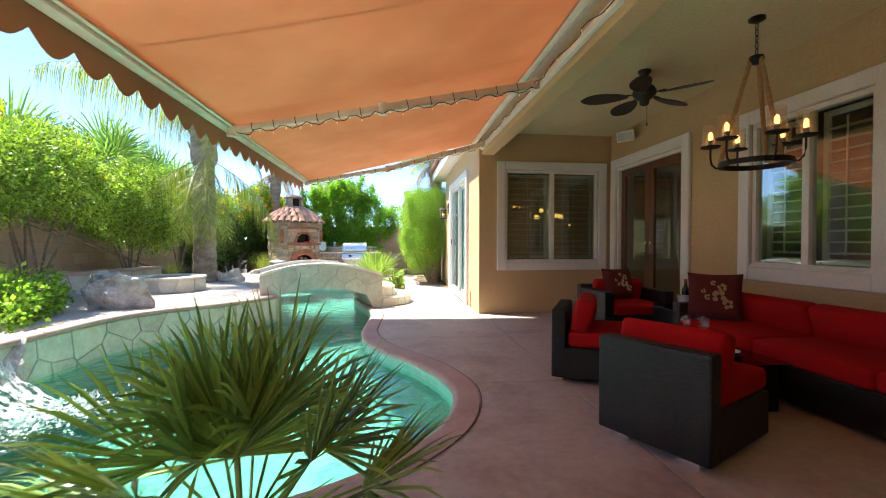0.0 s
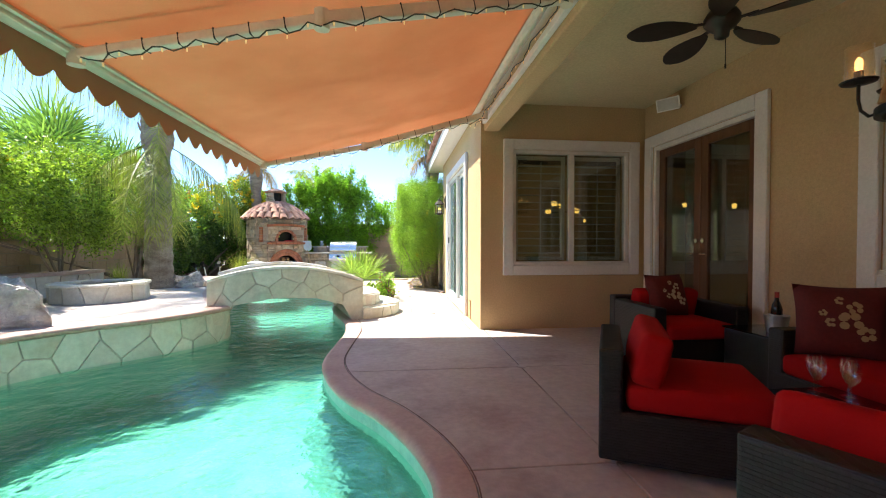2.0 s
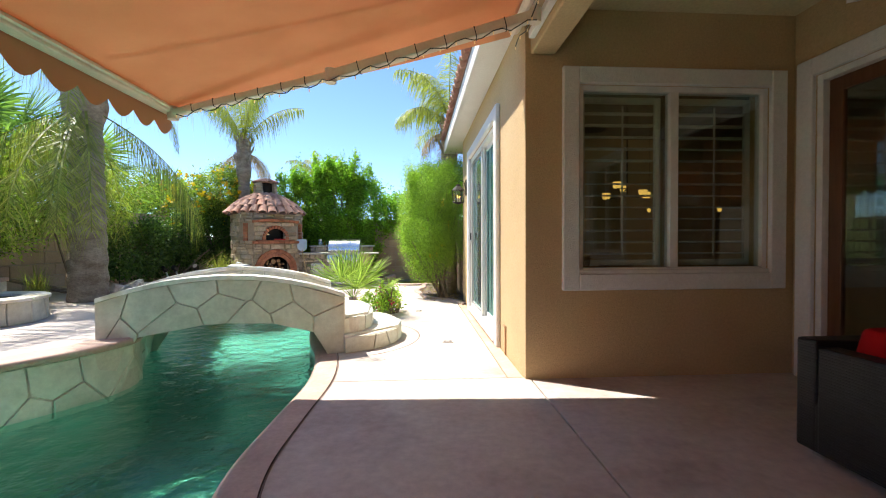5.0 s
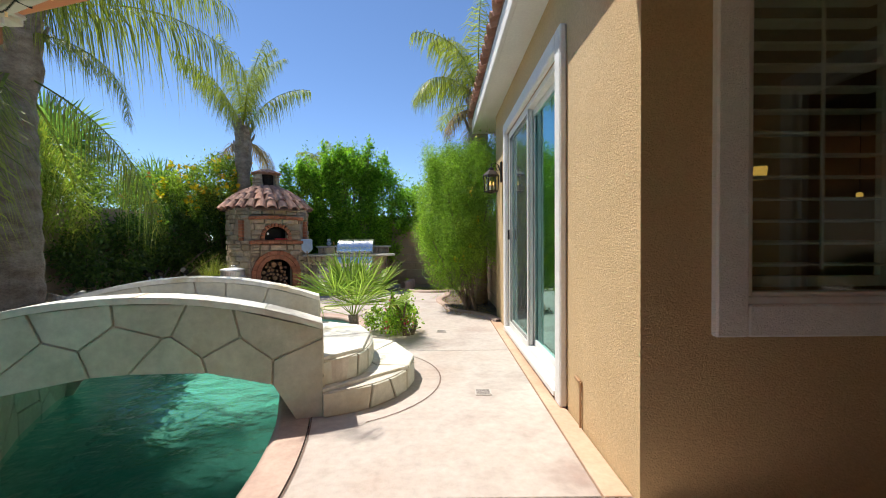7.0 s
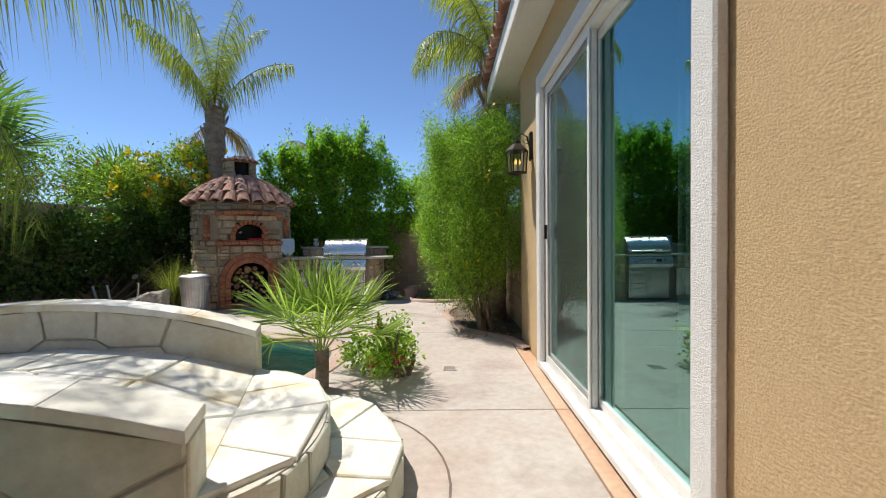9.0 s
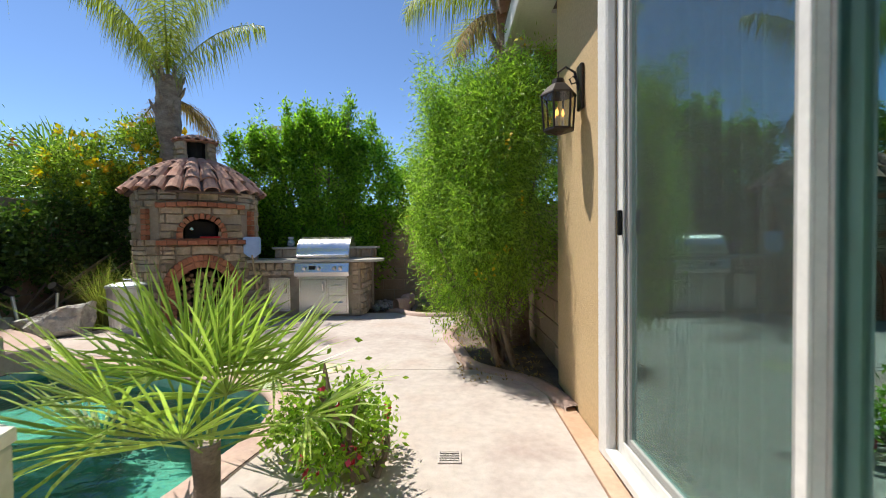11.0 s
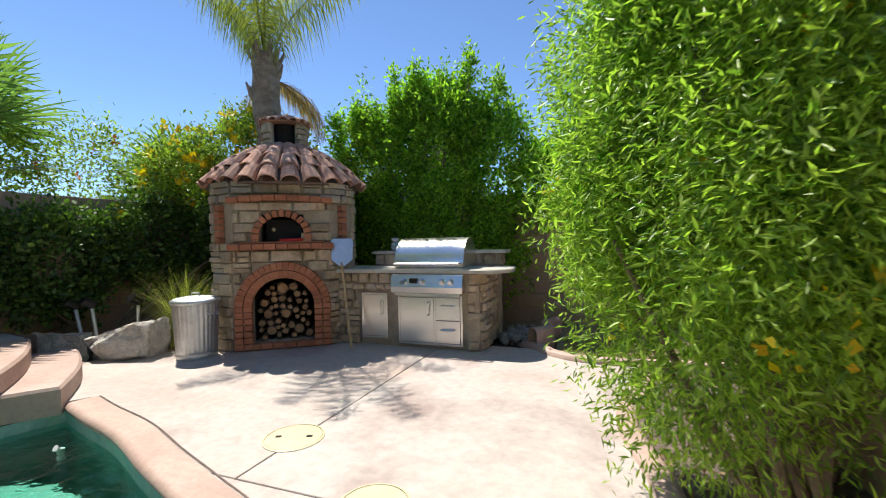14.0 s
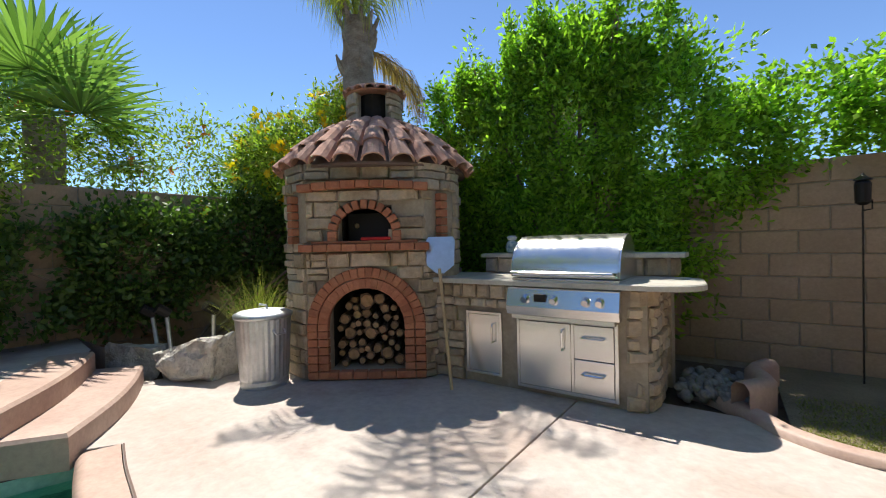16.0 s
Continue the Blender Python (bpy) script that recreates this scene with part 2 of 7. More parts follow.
def box_bm(lo, hi, bev=0.0, seg=1, m=None):
    bm = bmesh.new()
    add_box(bm, lo, hi, bev, seg, m)
    return bm


def boxes_bm(items, bev=0.0):
    bm = bmesh.new()
    for lo, hi in items:
        add_box(bm, lo, hi, bev)
    return bm


def add_tube(bm, pts, r, sides=8, caps=True, radii=None):
    """A tube along points."""
    pts = [Vector(p) for p in pts]
    rings = []
    for i, p in enumerate(pts):
        d = (pts[min(i + 1, len(pts) - 1)] - pts[max(i - 1, 0)]).normalized()
        a = d.orthogonal().normalized() if abs(d.z) > 0.95 else d.cross(Vector((0, 0, 1))).normalized()
        b = d.cross(a)
        rr = radii[i] if radii else r
        rings.append([bm.verts.new(p + (a * math.cos(k * 2 * math.pi / sides) + b * math.sin(k * 2 * math.pi / sides)) * rr) for k in range(sides)])
    for q, w in zip(rings, rings[1:]):
        for k in range(sides):
            bm.faces.new((q[k], q[(k + 1) % sides], w[(k + 1) % sides], w[k]))
    if caps:
        bm.faces.new(rings[0][::-1])
        bm.faces.new(rings[-1])
    return bm


def tube_bm(pts, r, sides=8, radii=None):
    return add_tube(bmesh.new(), pts, r, sides, True, radii)


def lathe_bm(profile, sides=24, cap=True):
    """A turned body about z from (radius, height) pairs."""
    bm = bmesh.new()
    rings = [[bm.verts.new((r * math.cos(2 * math.pi * k / sides), r * math.sin(2 * math.pi * k / sides), z)) for k in range(sides)] for r, z in profile]
    for q, w in zip(rings, rings[1:]):
        for k in range(sides):
            bm.faces.new((q[k], q[(k + 1) % sides], w[(k + 1) % sides], w[k]))
    if cap:
        bm.faces.new(rings[0][::-1])
        bm.faces.new(rings[-1])
    return bm


def prism_bm(poly, z0, z1, chamfer=0.0):
    """A flat slab with that outline; its top edge slightly broken."""
    bm = bmesh.new()
    n = len(poly)
    area = sum(poly[i][0] * poly[(i + 1) % n][1] - poly[(i + 1) % n][0] * poly[i][1] for i in range(n))
    if area < 0:
        poly = poly[::-1]
    lo = [bm.verts.new((x, y, z0)) for x, y in poly]
    hi = [bm.verts.new((x, y, z1 - chamfer)) for x, y in poly]
    loops = [lo, hi]
    if chamfer:
        ins = []
        for i in range(n):
            p, q, r = Vector(poly[i - 1]), Vector(poly[i]), Vector(poly[(i + 1) % n])
            d1, d2 = (q - p).normalized(), (r - q).normalized()
            nn = Vector((-d1.y - d2.y, d1.x + d2.x))
            nn = nn.normalized() if nn.length > 1e-6 else Vector((0, 0))
            ins.append(bm.verts.new((q.x + nn.x * chamfer, q.y + nn.y * chamfer, z1)))
        loops.append(ins)
    for a, b in zip(loops, loops[1:]):
        for i in range(n):
            bm.faces.new((a[i], a[(i + 1) % n], b[(i + 1) % n], b[i]))
    bm.faces.new(loops[-1])
    bm.faces.new(lo[::-1])
    return bm


def smooth_curve(pts, steps=6, closed=False):
    """Catmull-Rom through points."""
    out, n = [], len(pts)
    for i in range(n if closed else n - 1):
        p = [Vector(pts[(i + k) % n] if closed else pts[max(0, min(n - 1, i + k))]) for k in (-1, 0, 1, 2)]
        for s in range(steps):
            t = s / steps
            out.append(0.5 * ((2 * p[1]) + (p[2] - p[0]) * t + (2 * p[0] - 5 * p[1] + 4 * p[2] - p[3]) * t * t + (3 * p[1] - p[0] - 3 * p[2] + p[3]) * t ** 3))
    if not closed:
        out.append(Vector(pts[-1]))
    return out


def offset_curve(pts, d):
    """The curve moved to its left by d."""
    out = []
    for i, p in enumerate(pts):
        t = (pts[min(i + 1, len(pts) - 1)] - pts[max(i - 1, 0)]).normalized()
        out.append(p + Vector((-t.y, t.x)) * d)
    return out


# ---- pool outline ----
WATER_Z, DECK_Z = -0.13, 0.30
EAST = smooth_curve([(-2.3, 1.72), (-1.3, 1.78), (-0.6, 1.98), (-0.12, 2.25), (0.30, 2.72), (0.46, 3.25), (0.40, 3.70), (0.18, 4.20), (-0.12, 4.65), (-0.33, 5.15),
                     (-0.42, 5.65), (-0.40, 6.3), (-0.37, 7.0), (-0.47, 7.7), (-0.72, 8.5), (-0.85, 9.3), (-0.70, 10.2), (-0.62, 10.75), (-0.72, 11.15), (-0.98, 11.44),
                     (-1.47, 11.63), (-1.9, 11.78), (-2.41, 11.97), (-2.95, 12.10), (-3.3, 12.2)])
WEST = smooth_curve([(-3.3, 12.2), (-3.45, 11.6), (-3.3, 10.8), (-3.0, 9.9), (-2.75, 9.0), (-2.3, 8.0), (-1.95, 7.30), (-2.35, 6.52), (-2.9, 6.0), (-3.2, 5.55), (-3.32, 5.1), (-3.36, 4.5),
                     (-3.4, 3.6), (-3.35, 2.8), (-3.0, 2.1), (-2.3, 1.72)])
POOL = EAST[:-1] + WEST[:-1]


# ---- ground and pool ----
def strip(name, loops, mat, parent=None, smooth=True, closed=False):
    """A sheet lofted across loops of equal length."""
    n = len(loops[0])
    verts = [tuple(v) for lp in loops for v in lp]
    faces = []
    for j in range(len(loops) - 1):
        for i in range(n if closed else n - 1):
            k = (i + 1) % n
            faces.append((j * n + i, j * n + k, (j + 1) * n + k, (j + 1) * n + i))
    return mesh_ob(name, verts, faces, mat, parent, smooth)


def lift(pts, z):
    return [(p[0], p[1], z) for p in pts]


bm = bmesh.new()
inner = [bm.verts.new((p.x, p.y, -0.05)) for p in POOL]
outer = [bm.verts.new((x, y, -0.05)) for x, y in ((-150, -120), (150, -120), (150, 200), (-150, 200))]
edges = [bm.edges.new((vs[i], vs[(i + 1) % len(vs)])) for vs in (inner, outer) for i in range(len(vs))]
bmesh.ops.triangle_fill(bm, edges=edges, use_beauty=True)
structure(part("ground", bm, M_SOIL), "dry brown garden soil with litter", "ground")

COP = 0.19
cop_out = offset_curve(EAST, -COP)
cop_mid = offset_curve(EAST, -0.02)
coping = structure(strip("pool_coping", [lift(EAST, -0.055), lift(offset_curve(EAST, 0.012), -0.02), lift(cop_mid, 0.002), lift(offset_curve(EAST, -0.04), 0.006), lift(cop_out, 0.003)], M_COPING), "rounded terracotta concrete coping round the pool", "coping")
WESTC = [p for p in WEST if p.y < 11.75]
west_out = offset_curve(WESTC, -0.22)
structure(strip("deck_coping", [lift(WESTC, DECK_Z - 0.06), lift(offset_curve(WESTC, 0.03), DECK_Z - 0.055), lift(offset_curve(WESTC, 0.03), DECK_Z - 0.01), lift(WESTC, DECK_Z + 0.004), lift(west_out, DECK_Z + 0.004)], M_COPING), "brown concrete coping on the raised pool wall", "coping")
structure(strip("pool_wall", [lift(EAST, -0.05), lift(EAST, -0.24)], M_TILE), "aqua waterline tile band", "pool wall")
structure(strip("pool_wall_corner", [lift(WEST[:8], -0.05), lift(WEST[:8], -0.24)], M_TILE), "aqua waterline tile band", "pool wall")
structure(strip("pool_wall_west", [lift(WESTC, DECK_Z - 0.06), lift(WESTC, -0.25)], M_GROUT), "mortared raised pool wall", "pool wall")


def pool_bottom(pts, z0):
    c = Vector((-1.6, 6.6))
    out = [lift(pts, z0)]
    for f, z in ((0.985, -0.95), (0.94, -1.35), (0.84, -1.5)):
        out.append([(p.x * f + (1 - f) * (-1.5), p.y if f > 0.97 else p.y * (1 - (1 - f) * 0.25) + (1 - f) * 0.25 * c.y, z) for p in pts])
    return out


loops = pool_bottom(POOL, -0.24)
shell = strip("pool_basin", loops, M_PLASTER, None, True, True)
structure(shell, "pale aqua plaster pool basin", "pool")
bench_rim = [(-2.62 + 0.5 * math.cos(2 * math.pi * k / 28), 11.42 + 0.4 * math.sin(2 * math.pi * k / 28)) for k in range(28)]
structure(part("pool_bench", prism_bm(bench_rim, -1.5, -0.5, 0.03), M_PLASTER), "rounded plaster seat under the water", "pool")
bm = bmesh.new()
vs = [bm.verts.new(v) for v in loops[-1]]
bmesh.ops.triangle_fill(bm, edges=[bm.edges.new((vs[i], vs[(i + 1) % len(vs)])) for i in range(len(vs))], use_beauty=True)
structure(part("pool_floor", bm, M_PLASTER), "pale aqua plaster pool floor", "pool")
bm = bmesh.new()
vs = [bm.verts.new((p.x, p.y, WATER_Z)) for p in POOL]
bmesh.ops.triangle_fill(bm, edges=[bm.edges.new((vs[i], vs[(i + 1) % len(vs)])) for i in range(len(vs))], use_beauty=True)
bmesh.ops.recalc_face_normals(bm, faces=bm.faces[:])
if bm.faces[:][0].normal.z < 0:
    bmesh.ops.reverse_faces(bm, faces=bm.faces[:])
water_me = bpy.data.meshes.new("water")
bm.to_mesh(water_me)
bm.free()
water_me.materials.append(M_WATER)
water = structure(new("water", water_me), "clear turquoise rippled pool water", "water")
water.visible_shadow = False

# patio slabs between joints
patio = structure(thing("patio", "pinkish stained concrete patio with tooled joints", "pavement"))


def west_edge(y0, y1):
    return [(p.x + 0.006, p.y) for p in cop_out if y0 < p.y < y1 and p.x > -3.6]


def x_at(y):
    best = min((p for p in cop_out if p.x > -3.6), key=lambda p: abs(p.y - y))
    return best.x + 0.006


G = 0.005
JOINTS = [-6.0, 0.4, 3.48, 5.20, 6.93, 9.44, 11.83]
for y0, y1 in zip(JOINTS, JOINTS[1:]):
    a, b = y0 + G, y1 - G
    if y1 <= 0.4:
        part("slab", prism_bm([(-5.4, a), (3.64, a), (3.64, b), (-5.4, b)], -0.06, 0, 0.004), M_CONC, patio)
        continue
    if y0 < 2:
        wpts = [(p.x + 0.006, p.y) for p in cop_out if p.y < b and p.x > -2.2]
        poly = [(1.42, b), (1.42, a), (-5.4, a), (-5.4, 1.5), (-2.4, 1.5)] + wpts + [(x_at(b), b)]
        part("slab", prism_bm(poly, -0.06, 0, 0.004), M_CONC, patio)
        part("slab", prism_bm([(1.43, a), (3.64, a), (3.64, b), (1.43, b)], -0.06, 0, 0.004), M_CONC, patio)
        continue
    east = 1.42 if y1 < 7 else 1.24
    poly = [(east, b), (east, a), (x_at(a), a)] + west_edge(a + 0.02, b - 0.02) + [(x_at(b), b)]
    part("slab", prism_bm(poly, -0.06, 0, 0.004), M_CONC, patio)
    if y1 < 7:
        top = min(b, 6.89)
        part("slab", prism_bm([(1.43, a), (3.64, a), (3.64, top), (1.43, top)], -0.06, 0, 0.004), M_CONC, patio)
    else:
        part("slab", prism_bm([(1.25, a), (1.375, a), (1.375, b), (1.25, b)], -0.06, 0, 0.004), M_BORDER, patio, "orange-brown border strip")
yb = 11.835
wfar = [(p.x, p.y + 0.006) for p in cop_out if p.y > yb + 0.02 and p.x < -1.0]
xs = x_at(yb)
part("slab", prism_bm([(0.66, yb), (-1.295, yb), (-1.23, 14.7), (-0.3, 14.7), (-0.1, 14.5), (0.25, 14.37), (0.7, 14.38), (0.62, 13.6), (0.52, 13.2), (0.58, 12.7), (0.64, 12.3)], -0.06, 0, 0.004), M_CONC, patio)
part("slab", prism_bm([(-1.305, yb), (xs, yb)] + wfar + [(-3.45, 12.1), (-4.55, 12.8), (-4.4, 13.15), (-4.1, 13.4), (-3.6, 13.9), (-2.6, 14.7), (-1.24, 14.7)], -0.06, 0, 0.004), M_CONC, patio)
structure(mesh_ob("joint_bed", [(-5.4, -6, -0.035), (3.7, -6, -0.035), (3.7, 1.2, -0.035), (-5.4, 1.2, -0.035), (0.7, 1.2, -0.035), (3.7, 6.95, -0.035), (0.7, 6.95, -0.035)], [(0, 1, 2, 3), (4, 2, 5, 6)], M_JOINT), "dark joint filler under the slabs", "pavement")

# raised deck west of the pool
dk = [(p.x, p.y) for p in offset_curve(WEST, -0.21) if p.y < 11.7]
bm = bmesh.new()
poly = dk + [(-2.3, 1.2), (-5.5, 1.2), (-5.5, 12.75), (-4.75, 12.66), (-3.52, 11.86)]
vs = [bm.verts.new((x, y, DECK_Z)) for x, y in poly]
bmesh.ops.triangle_fill(bm, edges=[bm.edges.new((vs[i], vs[(i + 1) % len(vs)])) for i in range(len(vs))], use_beauty=True)
structure(part("raised_deck", bm, M_CONC), "raised pale concrete deck beside the pool", "pavement")
structure(mesh_ob("deck_edge_wall", [(-5.5, 1.2, -0.05), (-2.3, 1.2, -0.05), (-2.3, 1.2, 0.3), (-5.5, 1.2, 0.3), (-5.5, 12.75, -0.05), (-4.75, 12.75, -0.05), (-4.75, 12.75, 0.3), (-5.5, 12.75, 0.3)], [(0, 1, 2, 3), (5, 4, 7, 6)], M_COPING), "concrete riser of the raised deck", "wall")


# ---- flagstone pieces ----
def clip_poly(poly, a, b, c):
    """Keeps the part where a*x + b*y <= c."""
    out = []
    for i, p in enumerate(poly):
        q = poly[(i + 1) % len(poly)]
        dp, dq = a * p[0] + b * p[1] - c, a * q[0] + b * q[1] - c
        if dp <= 0:
            out.append(p)
        if dp * dq < 0:
            t = dp / (dp - dq)
            out.append((p[0] + (q[0] - p[0]) * t, p[1] + (q[1] - p[1]) * t))
    return out


def cells(w, h, size, rng, gap=0.012, aspect=1.0):
    """Irregular stones that fill a w by h field, with joints between."""
    nx, ny = max(1, round(w / (size * aspect))), max(1, round(h / size))
    pts = [((i + 0.5 + rng.uniform(-0.36, 0.36) + 0.25 * (j % 2)) * w / nx, (j + 0.5 + rng.uniform(-0.34, 0.34)) * h / ny) for j in range(ny) for i in range(nx)]
    out = []
    for k, p in enumerate(pts):
        poly = [(0, 0), (w, 0), (w, h), (0, h)]
        for m, q in enumerate(pts):
            d = math.hypot(q[0] - p[0], q[1] - p[1])
            if m == k or d > 4 * size * max(1, aspect) or d < 1e-6:
                continue
            a, b = (q[0] - p[0]) / d, (q[1] - p[1]) / d
            poly = clip_poly(poly, a, b, a * (p[0] + q[0]) / 2 + b * (p[1] + q[1]) / 2 - gap / 2)
            if len(poly) < 3:
                break
        clean = []
        for v in poly:
            if not clean or math.dist(v, clean[-1]) > 0.008:
                clean.append(v)
        if len(clean) >= 3 and math.dist(clean[0], clean[-1]) < 0.008:
            clean.pop()
        if len(clean) >= 3:
            out.append(clean)
    return out


def stone_piece(parent, poly, to3d, thick, mat, name="stone", cham=0.006, rng=random):
    """One stone: to3d(s, w, d) gives the place at depth d out of the face."""
    n = len(poly)
    cx, cy = sum(p[0] for p in poly) / n, sum(p[1] for p in poly) / n
    rad = max(math.dist(p, (cx, cy)) for p in poly) + 1e-6
    f = 1 - min(0.4, cham / rad * 1.5)
    verts = [to3d(x, y, -0.004) for x, y in poly] + [to3d(x, y, thick - cham) for x, y in poly]
    tops = []
    for x, y in poly:
        tops.append(to3d(cx + (x - cx) * f, cy + (y - cy) * f, thick + rng.uniform(-0.0015, 0.0015)))
    verts += tops
    faces = [(i, (i + 1) % n, n + (i + 1) % n, n + i) for i in range(n)] + [(n + i, n + (i + 1) % n, 2 * n + (i + 1) % n, 2 * n + i) for i in range(n)] + [tuple(range(2 * n, 3 * n))]
    return mesh_ob(name, verts, faces, mat, parent)


def curve_map(pts):
    """Arc length along a flat curve to place and left normal."""
    acc = [0.0]
    for a, b in zip(pts, pts[1:]):
        acc.append(acc[-1] + (b - a).length)

    def at(s):
        s = max(0.0, min(acc[-1] - 1e-6, s))
        i = max(k for k in range(len(acc) - 1) if acc[k] <= s)
        d = (pts[i + 1] - pts[i]).normalized()
        return pts[i] + d * (s - acc[i]), Vector((-d.y, d.x))

    return at, acc[-1]


# ---- house ----
CEIL_Z = 2.97
house = structure(thing("house", "tan stucco house with white trim and a clay tile roof", "house"))


def wall_part(name, items, mat, label=""):
    return part(name, boxes_bm(items), mat, house, label)


# window wall, door wall and side wall, with their openings
wall_part("wall_patio", [((1.38, 6.88, -0.05), (1.81, 7.08, 3.1)), ((3.42, 6.88, -0.05), (3.85, 7.08, 3.1)), ((1.81, 6.88, -0.05), (3.42, 7.08, 0.85)), ((1.81, 6.88, 2.37), (3.42, 7.08, 3.1))], M_STUCCO)
wall_part("wall_doors", [((3.65, -6, -0.05), (3.85, 2.85, 3.1)), ((3.65, 4.0, -0.05), (3.85, 5.04, 3.1)), ((3.65, 6.68, -0.05), (3.85, 6.877, 3.1)), ((3.65, 5.04, 2.40), (3.85, 6.68, 3.1)), ((3.65, 2.85, -0.05), (3.85, 4.0, 0.93)), ((3.65, 2.85, 2.38), (3.85, 4.0, 3.1))], M_STUCCO)
wall_part("wall_side", [((1.383, 7.083, -0.05), (1.58, 8.05, 3.1)), ((1.383, 10.30, -0.05), (1.58, 11.46, 3.1)), ((1.383, 8.05, 2.42), (1.58, 10.30, 3.1)), ((1.383, 8.05, -0.05), (1.58, 10.30, 0.06))], M_STUCCO)
wall_part("wall_end", [((1.58, 11.26, -0.05), (9.0, 11.463, 3.1))], M_STUCCO)
ceiling = structure(part("ceiling", box_bm((1.55, -6, CEIL_Z), (3.65, 6.88, CEIL_Z + 0.12)), M_CEIL), "tan plaster patio ceiling", "ceiling")
structure(part("patio_beam", box_bm((1.42, -6, 2.60), (1.62, 6.877, CEIL_Z + 0.1), 0.01), M_STUCCO), "tan stucco beam along the patio edge", "beam")
# added out of view; stands close to block sky light from the south
structure(part("wall_south", box_bm((-5.49, -1.2, -0.05), (3.645, -1.0, 2.96)), M_BLOCK), "added unseen tan block wall that cuts southern light", "wall")
# unseen wall, added to keep light off the seating corner
structure(part("wall_patio_shade", box_bm((1.25, 0.30, -0.002), (3.645, 0.50, 2.965)), M_STUCCO), "added unseen tan stucco wall that shades the patio floor", "wall")
# rooms behind the glass; dark wall colour stands in for unlit interiors
M_ROOM = surf("room_dimmed", (0.11, 0.085, 0.065), (0.15, 0.12, 0.09), 1.5, 0.9, 0, 0.1)
structure(part("room_walls", boxes_bm([((3.85, -6.2, -0.02), (9.0, -6.0, 3.1)), ((8.9, -6.0, -0.02), (9.1, 11.55, 3.1)), ((1.6, -6, -0.06), (8.9, 11.5, -0.052)), ((1.58, 7.1, 3.0), (8.9, 11.5, 3.1)), ((3.86, -6, 3.0), (8.9, 7.09, 3.1)), ((5.2, 6.0, -0.02), (5.3, 8.2, 3.0))]), M_ROOM), "interior walls with the dimness put into their colour", "room")

# roof
ROOF_TILT = 17.0
structure(part("roof_deck", box_bm((0, -14, -0.06), (9, 0, 0.0), 0, 1, pose(1.10, 12.35, 3.18, 0, -ROOF_TILT, 0)), M_JOINT), "roof deck under clay tiles", "roof")
part("fascia", box_bm((1.10, 6.95, 2.93), (1.14, 12.35, 3.15), 0.006), M_TRIM, house)
part("soffit", box_bm((1.12, 6.95, 2.95), (1.40, 12.35, 2.985)), M_TRIM, house)
part("fascia", box_bm((1.14, 12.31, 2.93), (4.6, 12.35, 3.15), 0.006), M_TRIM, house)
part("soffit", box_bm((1.40, 11.72, 2.95), (4.6, 12.33, 2.985)), M_TRIM, house)


def barrel_tile(r0, r1, length, thick=0.015, seg=6):
    """A half-round clay tile along +x, its wide mouth at x = 0."""
    verts, faces = [], []
    for rr in (0, -thick):
        for x, r in ((0, r0), (length, r1)):
            for k in range(seg + 1):
                a = math.pi * k / seg
                verts.append((x, math.cos(a) * (r + rr), math.sin(a) * (r + rr) * 0.8))
    n = seg + 1
    for k in range(seg):
        faces += [(k, n + k, n + k + 1, k + 1), (2 * n + k, 2 * n + k + 1, 3 * n + k + 1, 3 * n + k), (k, k + 1, 2 * n + k + 1, 2 * n + k), (n + k, 3 * n + k, 3 * n + k + 1, n + k + 1)]
    me = bpy.data.meshes.new("roof_tile")
    me.from_pydata(verts, [], faces)
    me.materials.append(M_CLAY)
    return me


tile_me = barrel_tile(0.105, 0.085, 0.42)
rt = random.Random(4)
for row in range(3):
    for k in range(24):
        o = new("roof_tile", tile_me)
        o.parent = house
        o.matrix_basis = pose(1.10, 12.25 - k * 0.222, 3.19, 0, -ROOF_TILT, 0) @ pose(-0.06 + row * 0.36, rt.uniform(-0.008, 0.008), 0.005 + 0.012 * (row > 0), 0, -2, rt.uniform(-1.5, 1.5))


# ---- awning ----
M_FABRIC, nt, p = nodes_of("awning_canvas")
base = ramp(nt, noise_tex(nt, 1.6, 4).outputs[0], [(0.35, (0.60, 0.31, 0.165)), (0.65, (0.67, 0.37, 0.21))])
weave = ramp(nt, noise_tex(nt, 260, 2).outputs[0], [(0.3, (0.85, 0.85, 0.85)), (0.7, (1.1, 1.1, 1.1))])
base = mixc(nt, base, weave, 0.5, "MULTIPLY")
nt.links.new(base, p.inputs["Base Color"])
p.inputs["Roughness"].default_value = 0.9
tl = nt.nodes.new("ShaderNodeBsdfTranslucent")
nt.links.new(base, tl.inputs[0])
mx = nt.nodes.new("ShaderNodeMixShader")
mx.inputs[0].default_value = 0.36
nt.links.new(p.outputs[0], mx.inputs[1])
nt.links.new(tl.outputs[0], mx.inputs[2])
nt.links.new(mx.outputs[0], nt.nodes["Material Output"].inputs[0])

# same canvas as the canopy, darkened and opaque to stand for shade
M_VALANCE = surf("canvas_shaded", (0.42, 0.20, 0.095), (0.48, 0.24, 0.12), 1.6, 0.9, 0, 0.1, 260, 0.001, fine=260, finemix=0.15)
AW_Y0, AW_Y1 = -0.95, 7.08
AW_B, AW_F = Vector((1.30, 0, 2.84)), Vector((-1.42, 0, 2.16))


def aw(t, y, down=0.0):
    q = AW_B.lerp(AW_F, t)
    return (q.x, y, q.z - down)


